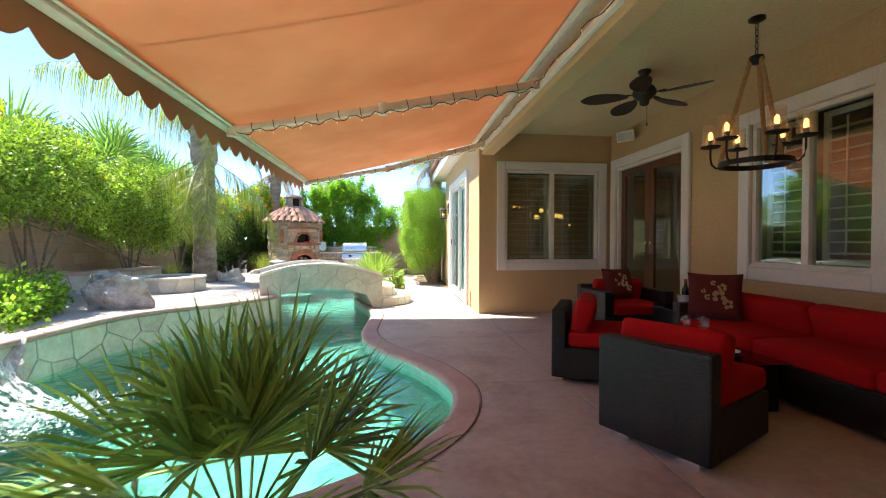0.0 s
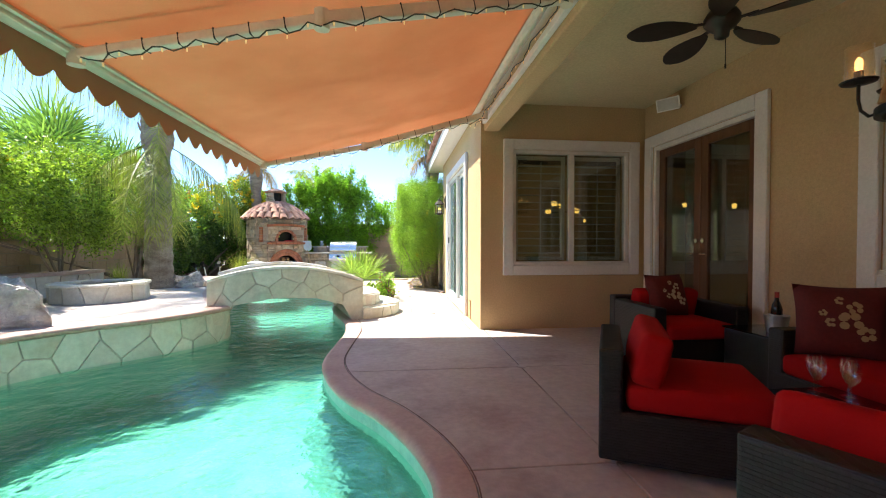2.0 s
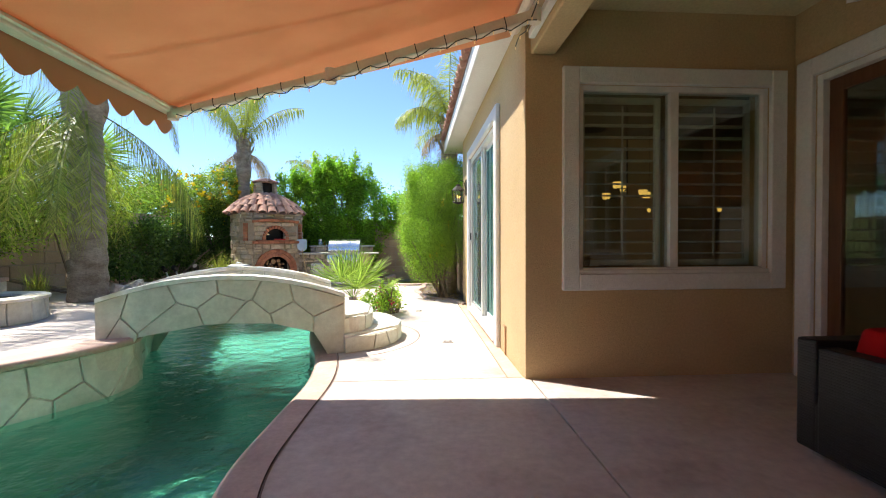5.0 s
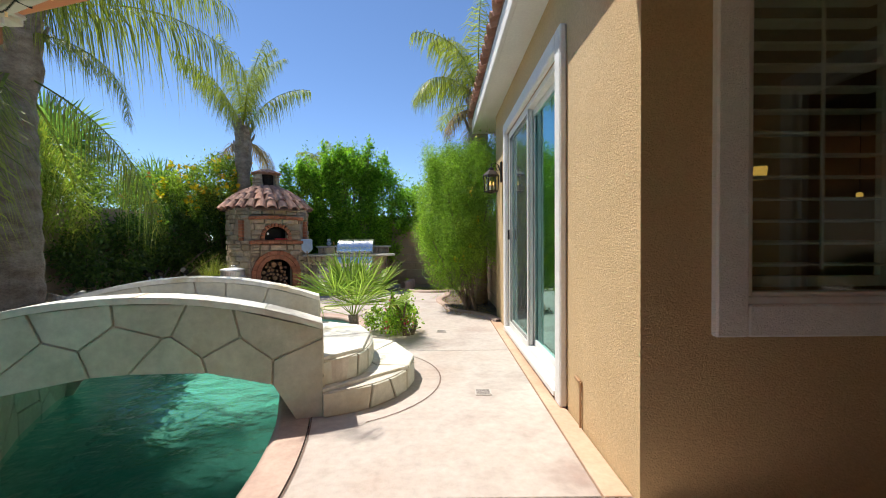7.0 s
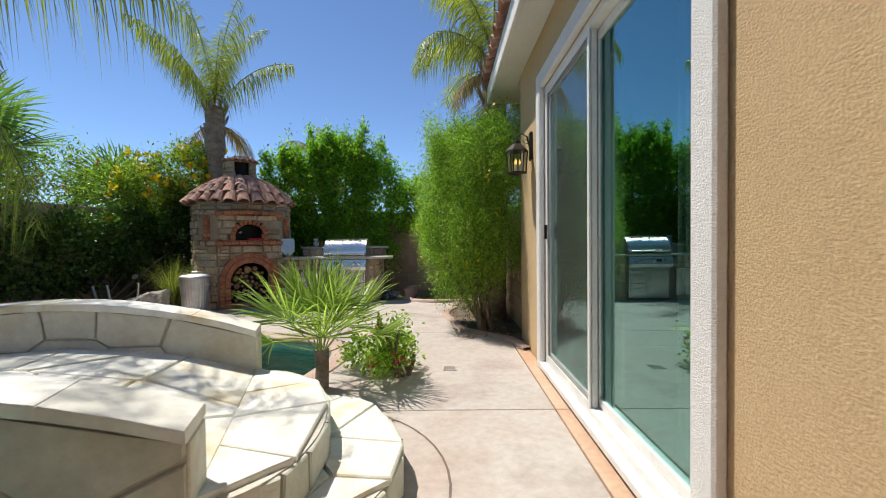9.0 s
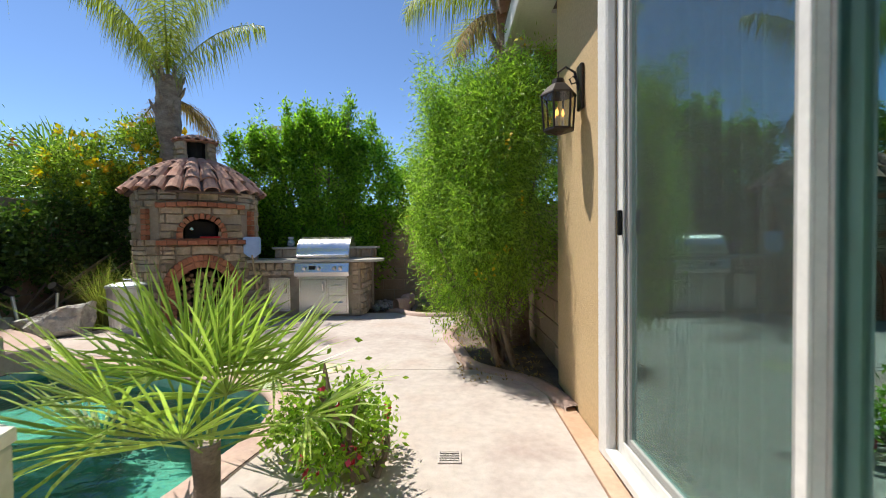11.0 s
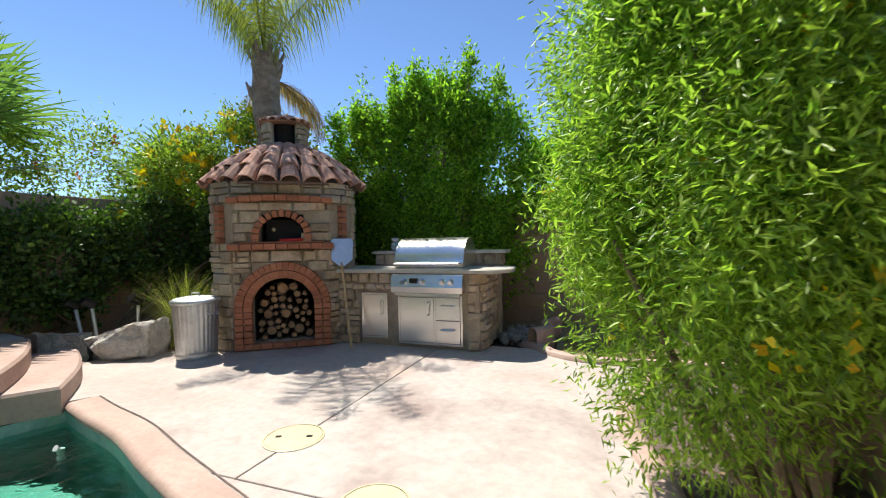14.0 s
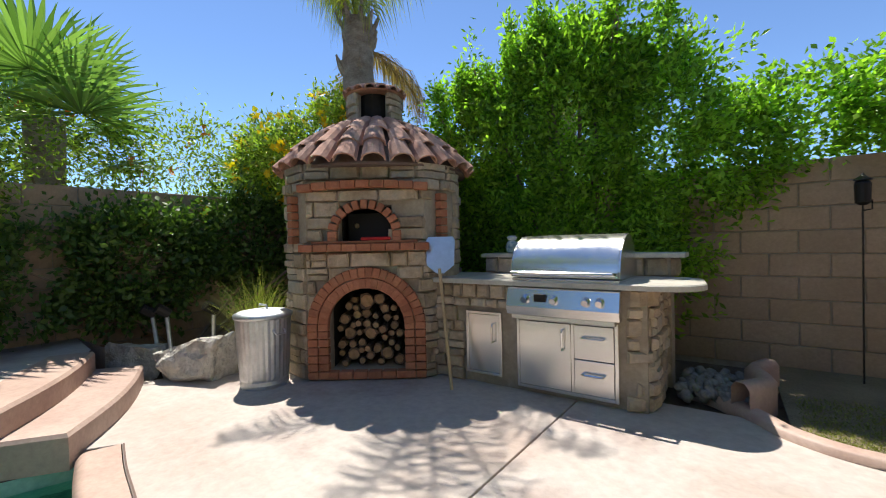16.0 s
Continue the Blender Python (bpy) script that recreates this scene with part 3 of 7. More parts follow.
awning = thing("awning", "orange canvas retractable awning with scalloped valance and white arms", "awning")
ys = [AW_Y0 + (AW_Y1 - AW_Y0) * k / 40 for k in range(41)]
rows = [[aw(t, y, 0.035 * math.sin(math.pi * t) + 0.006 * math.sin(y * 2.1 + t * 5)) for y in ys] for t in [k / 12 for k in range(13)]]
n = len(ys)
top = [v for r in rows for v in r]
mesh_ob("canopy", top + [(x, y, z - 0.004) for x, y, z in top],
        [(j * n + i, j * n + i + 1, (j + 1) * n + i + 1, (j + 1) * n + i) for j in range(12) for i in range(n - 1)] + [(o + j * n + i, o + (j + 1) * n + i, o + (j + 1) * n + i + 1, o + j * n + i + 1) for o in (13 * n,) for j in range(12) for i in range(n - 1)], M_FABRIC, awning, True)
# seams of the fabric widths
for k in range(8):
    y = AW_Y1 - 0.95 - 1.25 * k
    mesh_ob("seam", [aw(t, y + s, 0.0425 * math.sin(math.pi * t) + 0.007) for t in [q / 12 for q in range(13)] for s in (-0.006, 0.006)], [(2 * q, 2 * q + 1, 2 * q + 3, 2 * q + 2) for q in range(12)], M_FABRIC, awning)
# valance with scallops, in the shaded copy of the canvas
sc, drop = 0.235, 0.20
verts, faces = [], []
m = int((AW_Y1 - AW_Y0) / sc) * 8
for k in range(m + 1):
    y = AW_Y1 - k * sc / 8
    low = drop - 0.075 * (1 - abs(math.sin(math.pi * k / 8)))
    sway = 0.012 * math.sin(y * 3.0)
    verts += [(AW_F.x - 0.035, y, AW_F.z + 0.02), (AW_F.x - 0.038 + sway * 0.5, y, AW_F.z - low * 0.5), (AW_F.x - 0.04 + sway, y, AW_F.z - low)]
for k in range(m):
    for j in (0, 1):
        faces.append((3 * k + j, 3 * k + 3 + j, 3 * k + 4 + j, 3 * k + 1 + j))
mesh_ob("valance", verts, faces, M_VALANCE, awning, True, "scalloped canvas valance with shade in its colour")
M_CREAM = plain("cream_aluminium", (0.70, 0.64, 0.52), 0.45)
bm = bmesh.new()
add_box(bm, (AW_F.x - 0.03, AW_Y0, AW_F.z - 0.045), (AW_F.x + 0.05, AW_Y1 + 0.02, AW_F.z + 0.035), 0.012, 2)
add_box(bm, (AW_F.x + 0.05, AW_Y0, AW_F.z - 0.02), (AW_F.x + 0.075, AW_Y1, AW_F.z - 0.005))
part("front_bar", bm, M_CREAM, awning, "cream aluminium front bar")
bm = bmesh.new()
add_tube(bm, [(1.31, AW_Y0, 2.855), (1.31, AW_Y1 - 0.1, 2.855)], 0.055, 12)
part("roller", bm, M_CREAM, awning)
part("torsion_bar", box_bm((1.365, AW_Y0, 2.655), (1.415, AW_Y1 - 0.35, 2.715), 0.006), M_VINYL, awning, "white square mounting bar")
M_WIRE = plain("wire_green", (0.03, 0.04, 0.025), 0.6)
M_BULB = glow("fairy_bulb", (1.0, 0.72, 0.35), 0.12)
for ya, ye, yf in ((3.94, 3.66, 3.80), (6.42, 6.62, 6.95), (-0.5, -0.3, -0.1)):
    a, e, f = Vector((1.33, ya, 2.665)), Vector((-0.10, ye, 2.30)), Vector((AW_F.x + 0.05, yf, 2.115))
    for nm, p0, p1, w in (("upper_arm", a, e, 0.036), ("fore_arm", e, f, 0.029)):
        d = p1 - p0
        q = d.to_track_quat("X", "Z").to_matrix().to_4x4()
        part(nm, box_bm((0, -w, -w), (d.length, w, w), 0.014, 2, Matrix.Translation(p0) @ q), M_CREAM, awning)
    for p0 in (a, e, f):
        part("joint", tube_bm([p0 + Vector((0, 0, -0.05)), p0 + Vector((0, 0, 0.05))], 0.04, 12), M_CREAM, awning)
    for p0, p1, w in ((a, e, 0.038), (e, f, 0.031)):
        d = p1 - p0
        q = d.to_track_quat("X", "Z").to_matrix().to_4x4()
        for k in range(1, 7):
            part("cable_tie", box_bm((-0.004, -w, -w), (0.004, w, w), 0.012, 2, Matrix.Translation(p0.lerp(p1, k / 7)) @ q), M_BLACK, awning)
    lights = thing("string_lights", "string of small warm bulbs tied to an awning arm", "string lights", group="string lights")
    pts, rr = [], random.Random(int(ya * 10))
    for p0, p1 in ((a, e), (e, f)):
        for k in range(24):
            c = p0.lerp(p1, k / 24)
            pts.append(c + Vector((rr.uniform(-0.01, 0.01), -0.045 + rr.uniform(-0.01, 0.01), -0.05 + 0.02 * math.sin(k * 1.7))))
    part("wire", tube_bm(pts, 0.004, 5), M_WIRE, lights)
    for c in pts[1::2]:
        part("bulb", tube_bm([c + Vector((0, 0, -0.008)), c + Vector((0, 0, -0.026))], 0.0045, 6), M_BULB, lights)
lights = thing("string_lights", "string of small warm bulbs along the patio beam", "string lights", group="string lights")
rr = random.Random(8)
pts = [(1.30 + rr.uniform(-0.012, 0.012), 6.85 - 0.08 * k, 2.645 + 0.018 * math.sin(k * 0.9) + rr.uniform(-0.006, 0.006)) for k in range(85)]
part("wire", tube_bm(pts, 0.004, 5), M_WIRE, lights)
for c in pts[::2]:
    part("bulb", tube_bm([(c[0], c[1], c[2] - 0.008), (c[0], c[1], c[2] - 0.026)], 0.0045, 6), M_BULB, lights)


# ---- windows and doors ----
M_GLASS = glassy("window_glass", (0.80, 0.86, 0.84), 0.09, 1.5)
M_GLASS_TINT = glassy("slider_glass", (0.42, 0.60, 0.57), 0.32, 1.5, coat=(0.50, 0.80, 0.78))
M_SHUTTER = plain("shutter_paint", (0.70, 0.66, 0.55), 0.5)


def frame_bm(w, h, bar, depth, bev=0.004, sill=None):
    """A rectangular frame in x and z, its front at y = 0, growing towards +y."""
    b = sill if sill is not None else bar
    return boxes_bm([((0, 0, 0), (bar, depth, h)), ((w - bar, 0, 0), (w, depth, h)), ((bar, 0, h - bar), (w - bar, depth, h)), ((bar, 0, 0), (w - bar, depth, b))], bev)


def shutter_window(name, m, w, h, label, open_slats, seed):
    """A slider window with a trim band, two sashes and plantation shutters behind the glass."""
    e = structure(new(name), label, "window")
    e.matrix_basis = m
    t = 0.135
    part("window_trim", boxes_bm([((-t, -0.045, -t), (0, 0.0, h + t)), ((w, -0.045, -t), (w + t, 0.0, h + t)), ((0, -0.045, h), (w, 0.0, h + t)), ((0, -0.045, -t), (w, 0.0, 0))], 0.008), M_TRIM, e)
    part("window_frame", frame_bm(w, h, 0.045, 0.09), M_VINYL, e)
    part("window_sill", box_bm((0.0, -0.03, 0.0), (w, 0.0, 0.03), 0.004), M_VINYL, e)
    part("mullion", box_bm((w / 2 - 0.035, -0.004, 0.045), (w / 2 + 0.035, 0.08, h - 0.045), 0.004), M_VINYL, e)
    rr = random.Random(seed)
    for x0, x1 in ((0.045, w / 2 - 0.035), (w / 2 + 0.035, w - 0.045)):
        g = part("pane", box_bm((x0, 0.035, 0.045), (x1, 0.041, h - 0.045)), M_GLASS, e)
        g.visible_shadow = False
        sh = part("shutter", frame_bm(x1 - x0 - 0.02, h - 0.11, 0.05, 0.03, 0.003), M_SHUTTER, e)
        sh.matrix_basis = pose(x0 + 0.01, 0.12, 0.055)
        count = int((h - 0.22) / 0.098)
        sw = x1 - x0 - 0.13
        slat = box_bm((0, -0.046, -0.006), (sw, 0.046, 0.006), 0.004)
        me = bpy.data.meshes.new("slat")
        slat.to_mesh(me)
        slat.free()
        me.materials.append(M_SHUTTER)
        for k in range(count):
            o = new("slat", me)
            o.parent = sh
            o.matrix_basis = pose(0.055, 0.015, 0.10 + k * 0.098, open_slats + rr.uniform(-3, 3), 0, 0)
        part("tilt_rod", box_bm((0.055 + sw / 2 - 0.006, -0.045, 0.08), (0.055 + sw / 2 + 0.006, -0.035, h - 0.2)), M_SHUTTER, sh)
    return e


shutter_window("window_1", pose(1.81, 6.88, 0.85), 1.61, 1.52, "white slider window with cream plantation shutters inside", 4, 1)
shutter_window("window_2", pose(3.65, 4.0, 0.93, 0, 0, -90), 1.15, 1.45, "white slider window with half open louvred shutters", 6, 2)

# double doors
door = structure(new("door_1"), "dark wooden french doors with glass, closed", "door")
door.matrix_basis = pose(3.65, 6.68, 0, 0, 0, -90)
W, H = 1.64, 2.40
part("door_trim", boxes_bm([((-0.14, -0.045, -0.04), (0, 0.0, H + 0.14)), ((W, -0.045, -0.04), (W + 0.14, 0, H + 0.14)), ((0, -0.045, H), (W, 0, H + 0.14))], 0.008), M_TRIM, door)
part("door_frame", boxes_bm([((0, 0, 0), (0.05, 0.12, H)), ((W - 0.05, 0, 0), (W, 0.12, H)), ((0.05, 0, H - 0.05), (W - 0.05, 0.12, H))], 0.004), M_VINYL, door)
part("threshold", box_bm((0, -0.02, -0.03), (W, 0.12, 0.02)), M_STEEL, door)
for x0, x1 in ((0.052, W / 2 - 0.003), (W / 2 + 0.003, W - 0.052)):
    leaf = part("door_leaf", frame_bm(x1 - x0, H - 0.075, 0.105, 0.045, 0.004, 0.22), M_DARKWOOD, door, "dark stained wooden door leaf")
    leaf.matrix_basis = pose(x0, 0.05, 0.022)
    g = part("pane", box_bm((0.10, 0.018, 0.2), (x1 - x0 - 0.10, 0.024, H - 0.17)), M_GLASS, leaf)
    g.visible_shadow = False
    lx = x1 - x0 - 0.05 if x0 < 0.5 else 0.05
    part("door_handle", tube_bm([(lx, 0, 1.0), (lx, -0.05, 1.0), (lx + (-0.1 if x0 < 0.5 else 0.1), -0.05, 1.0)], 0.009, 8), M_CHROME, leaf)
    part("deadbolt", tube_bm([(lx, 0.0, 1.15), (lx, -0.02, 1.15)], 0.025, 12), M_CHROME, leaf)

# sliding door of the side wall
sl = structure(new("door_2"), "white sliding patio door with tinted glass and an insect screen", "door")
sl.matrix_basis = pose(1.383, 10.30, 0.06, 0, 0, -90)
W, H = 2.25, 2.36
part("door_trim", boxes_bm([((-0.13, -0.05, -0.06), (0, 0, H + 0.13)), ((W, -0.05, -0.06), (W + 0.13, 0, H + 0.13)), ((0, -0.05, H), (W, 0, H + 0.13))], 0.01), M_TRIM, sl)
part("door_frame", frame_bm(W, H, 0.05, 0.11, 0.004), M_VINYL, sl)
part("door_track", box_bm((0, -0.06, -0.03), (W, 0.0, 0.012), 0.004), M_VINYL, sl)
for k, (x0, x1, y) in enumerate(((0.05, 1.12, 0.015), (1.05, W - 0.05, 0.06))):
    pn = part("sash", frame_bm(x1 - x0, H - 0.1, 0.06, 0.035, 0.003), M_VINYL, sl)
    pn.matrix_basis = pose(x0, y, 0.05)
    g = part("pane", box_bm((0.055, 0.012, 0.055), (x1 - x0 - 0.055, 0.018, H - 0.155)), M_GLASS_TINT, pn)
    g.visible_shadow = False
sc_m, nt, p = nodes_of("screen_mesh")
p.inputs["Base Color"].default_value = (0.10, 0.10, 0.095, 1)
p.inputs["Roughness"].default_value = 0.8
p.inputs["Alpha"].default_value = 0.17
scr = part("screen", frame_bm(1.08, H - 0.1, 0.035, 0.012, 0.002), M_VINYL, sl)
scr.matrix_basis = pose(0.05, -0.004, 0.05)
part("mesh", box_bm((0.034, 0.004, 0.034), (1.046, 0.006, H - 0.134)), sc_m, scr)
part("door_handle", box_bm((0.066, -0.026, 1.07), (0.084, -0.004, 1.19), 0.006, 2), M_BLACK, sl)
# curtain behind the slider
M_CURTAIN = leafy("curtain", (0.40, 0.38, 0.34), (0.46, 0.44, 0.40), 0.3, 0.9)
cv = [(1.62 + 0.035 * math.sin(k * 1.1), 8.12 + k * 0.012, z) for k in range(42) for z in (0.1, 2.4)]
cur = mesh_ob("curtain", cv, [(2 * k, 2 * k + 1, 2 * k + 3, 2 * k + 2) for k in range(41)], M_CURTAIN, None, True)
tagged(cur, "pale drawn-back curtain hanging behind the sliding door", "curtain")
cv = [(1.62 + 0.035 * math.sin(k * 1.1), 9.3 + k * 0.019, z) for k in range(50) for z in (0.1, 2.4)]
cur = mesh_ob("curtain", cv, [(2 * k, 2 * k + 1, 2 * k + 3, 2 * k + 2) for k in range(49)], M_CURTAIN, None, True)
tagged(cur, "pale pleated curtain hanging behind the screen", "curtain")
# hose bib by the corner
bib = thing("hose_bib", "small copper pipe and tap on the stucco wall", "tap", (1.383, 7.62, 0))
M_COPPER = plain("weathered_copper", (0.45, 0.28, 0.15), 0.5, 0.6)
part("pipe", tube_bm([(-0.012, 0, 0.0), (-0.012, 0, 0.27), (0.02, 0, 0.285)], 0.008, 8), M_COPPER, bib)
part("tap", tube_bm([(-0.012, 0, 0.27), (-0.012, 0.09, 0.275)], 0.011, 8), M_COPPER, bib)


# ---- bridge, steps and raised wall ----
BR = Vector((-0.22, 7.82))
BU, BV = Vector((-0.959, -0.284)), Vector((-0.284, 0.959))
BL = 2.05
bridge = thing("garden_bridge", "arched flagstone footbridge over the pool channel", "bridge")


def br(u, v, z):
    q = BR + BU * u + BV * v
    return (q.x, q.y, z)


def btop(u):
    k = (u - BL * 0.53) / (BL * 0.53)
    return 0.81 - 0.21 * k * k


def bbot(u):
    if u < 0.17 or u > BL - 0.02:
        return -0.3
    k = (u - (0.17 + BL - 0.02) / 2) / ((BL - 0.19) / 2)
    return 0.08 + 0.29 * math.sqrt(max(0, 1 - abs(k) ** 2.2))


def deck_z(u):
    return btop(u) - 0.24 if u > 0 else 0.36


us = [0.0, 0.165] + [0.17 + (BL - 0.19) * k / 24 for k in range(25)] + [BL - 0.015, BL]
for v0, v1 in ((0.0, 0.2), (1.40, 1.60)):
    verts, faces = [], []
    for u in us:
        verts += [br(u, v0 + 0.012, bbot(u)), br(u, v0 + 0.012, btop(u) - 0.03), br(u, v1 - 0.012, btop(u) - 0.03), br(u, v1 - 0.012, bbot(u))]
    for i in range(len(us) - 1):
        for j in range(4):
            faces.append((4 * i + j, 4 * i + 4 + j, 4 * i + 4 + (j + 1) % 4, 4 * i + (j + 1) % 4))
    faces += [(0, 1, 2, 3), tuple(4 * (len(us) - 1) + j for j in (3, 2, 1, 0))]
    par = mesh_ob("parapet", verts, faces, M_GROUT, bridge)
    rng = random.Random(int(v0 * 10) + 3)
    for face in (0, 1):
        for poly in cells(BL, 0.5, 0.33, rng, 0.010, 1.0):
            poly = [(s, w / 0.5) for s, w in poly]
            def to3d(s, w, d, face=face, v0=v0, v1=v1):
                lo = max(bbot(s), -0.28)
                if face == 1:
                    lo = max(lo, deck_z(s) - 0.05)
                z = lo + (btop(s) - 0.035 - lo) * w
                return br(s, v0 + 0.012 - d if face == 0 else v1 - 0.012 + d, z)
            poly = clip_poly(poly, 1, 0, BL - 0.003)
            if len(poly) > 2:
                stone_piece(par, poly, to3d, 0.016, M_FLAG, rng=rng)
    for k in range(6):
        def to3d(s, w, d, v0=v0, v1=v1):
            return br(s, v0 - 0.012 + (v1 - v0 + 0.024) * w, btop(s) - 0.032 + d)
        a, b = -0.012 + BL * k / 6 + 0.006, BL * (k + 1) / 6 - 0.006
        stone_piece(par, [(a, 0), ((a + b) / 2, 0), (b, 0), (b, 1), ((a + b) / 2, 1), (a, 1)], to3d, 0.034, M_FLAGCAP, "cap_stone", rng=rng)
    def to3d(s, w, d, v0=v0, v1=v1):
        return br(-d + 0.003, v0 + 0.012 + s, w)
    for poly in cells(0.176, 0.56, 0.25, rng, 0.012):
        stone_piece(par, poly, to3d, 0.014, M_FLAG, rng=rng)
# deck between the parapets and the shell under it
verts, faces = [], []
for u in us:
    verts += [br(u, 0.19, bbot(u)), br(u, 0.19, deck_z(u) - 0.02), br(u, 1.41, deck_z(u) - 0.02), br(u, 1.41, bbot(u))]
for i in range(len(us) - 1):
    for j in range(4):
        faces.append((4 * i + j, 4 * i + 4 + j, 4 * i + 4 + (j + 1) % 4, 4 * i + (j + 1) % 4))
span = mesh_ob("span", verts, faces, M_GROUT, bridge)
rng = random.Random(21)
for poly in cells(BL, 1.20, 0.36, rng, 0.014):
    stone_piece(span, poly, lambda s, w, d: br(s, 0.2 + w, deck_z(s) - 0.02 + d), 0.02, M_FLAGCAP, "paving_stone", rng=rng)


def half_step(name, a, b, z0, z1, seed):
    """A half-round flagstone step in front of the bridge's end."""
    e = tagged(new(name), "rounded flagstone step leading up to the bridge", "step", "bridge steps")
    mid = 0.76

    def at(u, v):
        q = BR - BU * u + BV * (mid + v)
        return q

    n = 28
    rim = [at(b * math.sin(math.pi * k / n), -a * math.cos(math.pi * k / n)) for k in range(n + 1)]
    part("core", prism_bm([(q.x, q.y) for q in rim], z0, z1 - 0.02), M_GROUT, e)
    rng = random.Random(seed)
    for poly in cells(2 * a, b, 0.32, rng, 0.012):
        ok = []
        for s, w in poly:
            k = 1 - ((s - a) / a) ** 2
            lim = b * math.sqrt(max(0.0, k)) * 1.03
            ok.append((s, min(w, lim)))
        if max(q[1] for q in ok) - min(q[1] for q in ok) > 0.03:
            stone_piece(e, ok, lambda s, w, d: (*at(w, s - a), z1 - 0.02 + d), 0.021, M_FLAGCAP, "paving_stone", rng=rng)
    at_rim, total = curve_map(rim)
    for poly in cells(total, z1 - z0 - 0.03, 0.2, rng, 0.014, 1.25):
        def to3d(s, w, d):
            q, nrm = at_rim(s)
            q = q - nrm * d
            return (q.x, q.y, z0 + 0.004 + w)
        stone_piece(e, poly, to3d, 0.02, M_FLAG, rng=rng)
    return e


half_step("step", 0.78, 0.74, 0.0, 0.18, 31)
half_step("step", 0.70, 0.40, 0.18, 0.36, 32)
# groove band on the slab round the steps
ring = [BR - BU * (0.98 * math.sin(math.pi * k / 24)) + BV * (0.76 - 0.98 * math.cos(math.pi * k / 24)) for k in range(2, 20)]
structure(strip("step_border", [lift(ring, 0.002), lift(offset_curve(ring, 0.012), 0.0025)], M_JOINT), "tooled groove round the steps", "pavement")
ring = [q for q in offset_curve(EAST, -0.2)]
structure(strip("coping_groove", [lift(ring, 0.0045), lift(offset_curve(ring, -0.008), 0.0045)], M_JOINT), "tooled groove along the coping", "pavement")

raised = structure(thing("raised_wall", "raised pool wall clad in irregular green-grey flagstone", "wall"))
wpts = [q for q in WEST if q.y < 11.75]
wat, wlen = curve_map(wpts)
rng = random.Random(51)
for poly in cells(wlen, 0.52, 0.28, rng, 0.009, 1.35):
    def to3d(s, w, d):
        q, nrm = wat(s)
        q = q + nrm * d
        return (q.x, q.y, -0.28 + w)
    stone_piece(raised, poly, to3d, 0.018, M_FLAG, rng=rng)


# ---- pizza oven ----
oven = thing("pizza_oven", "round stone pizza oven with brick arches and a clay tile roof", "oven", (-3.30, 14.62, 0), 35.4)
OUT = [(-0.5, -0.72), (0.5, -0.72), (0.74, -0.46), (0.79, 0.0), (0.70, 0.42), (0.42, 0.72), (-0.42, 0.72), (-0.70, 0.42), (-0.79, 0.0), (-0.74, -0.46)]


def notch(w, d):
    return [(-0.5, -0.72), (-w, -0.72), (-w, -0.72 + d), (w, -0.72 + d), (w, -0.72)] + OUT[1:]


bm = bmesh.new()
for poly, z0, z1 in ((OUT, 0, 0.07), (notch(0.32, 0.75), 0.07, 0.76), (OUT, 0.76, 1.14), (notch(0.225, 0.8), 1.14, 1.46), (OUT, 1.46, 1.81)):
    b2 = prism_bm(poly, z0, z1)
    me = bpy.data.meshes.new("tmp")
    b2.to_mesh(me)
    b2.free()
    bm.from_mesh(me)
part("core", bm, M_BED, oven)
# near-black sheets line the wood store and the oven chamber
part("firewood_hollow", boxes_bm([((-0.318, -0.60, 0.072), (-0.312, 0.02, 0.755)), ((0.312, -0.60, 0.072), (0.318, 0.02, 0.755)), ((-0.31, 0.015, 0.072), (0.31, 0.022, 0.755)), ((-0.31, -0.60, 0.75), (0.31, 0.02, 0.757))]), M_SOOT_SHADE, oven)
part("oven_chamber", boxes_bm([((-0.222, -0.60, 1.142), (-0.216, 0.05, 1.455)), ((0.216, -0.60, 1.142), (0.222, 0.05, 1.455)), ((-0.216, 0.05, 1.142), (0.216, 0.058, 1.455)), ((-0.216, -0.60, 1.45), (0.216, 0.05, 1.457))]), M_SOOT_SHADE, oven)
loop_pts = [Vector(q) for q in OUT]
loop_pts = loop_pts + [loop_pts[0]]
oat, olen = curve_map(loop_pts)


def courses(w, h, row, wide, rng, gap=0.007):
    """Roughly squared stones laid in uneven courses over a w by h field."""
    n = max(1, round(h / (row * 1.15)))
    cuts = [0.0] + [h * (k + rng.uniform(-0.22, 0.22)) / n for k in range(1, n)] + [h]
    out = []
    for lo, hi in zip(cuts, cuts[1:]):
        x = -rng.uniform(0, wide)
        while x < w:
            L = wide * rng.uniform(0.5, 1.55)
            a, b = max(0.0, x), min(w, x + L)
            x += L
            if b - a < 0.03:
                continue
            mid = (lo + hi) / 2
            spans = [(lo, hi)] if hi - lo < row * 1.1 or rng.random() > 0.3 else [(lo, mid), (mid, hi)]
            for c, d in spans:
                j = lambda q: rng.uniform(-q, q)
                g, k = gap / 2, min(0.012, (b - a) * 0.1)
                pts = [(a + g, c + g + j(0.004)), (a + (b - a) * 0.5, c + g + j(0.006)), (b - g, c + g + j(0.004)), (b - g + j(0.004), (c + d) / 2), (b - g - abs(j(k)), d - g), (a + (b - a) * 0.45, d - g + j(0.005)), (a + g + abs(j(k)), d - g - j(0.004))]
                out.append([(min(w, max(0.0, u)), min(h, max(0.0, v))) for u, v in pts])
    return out


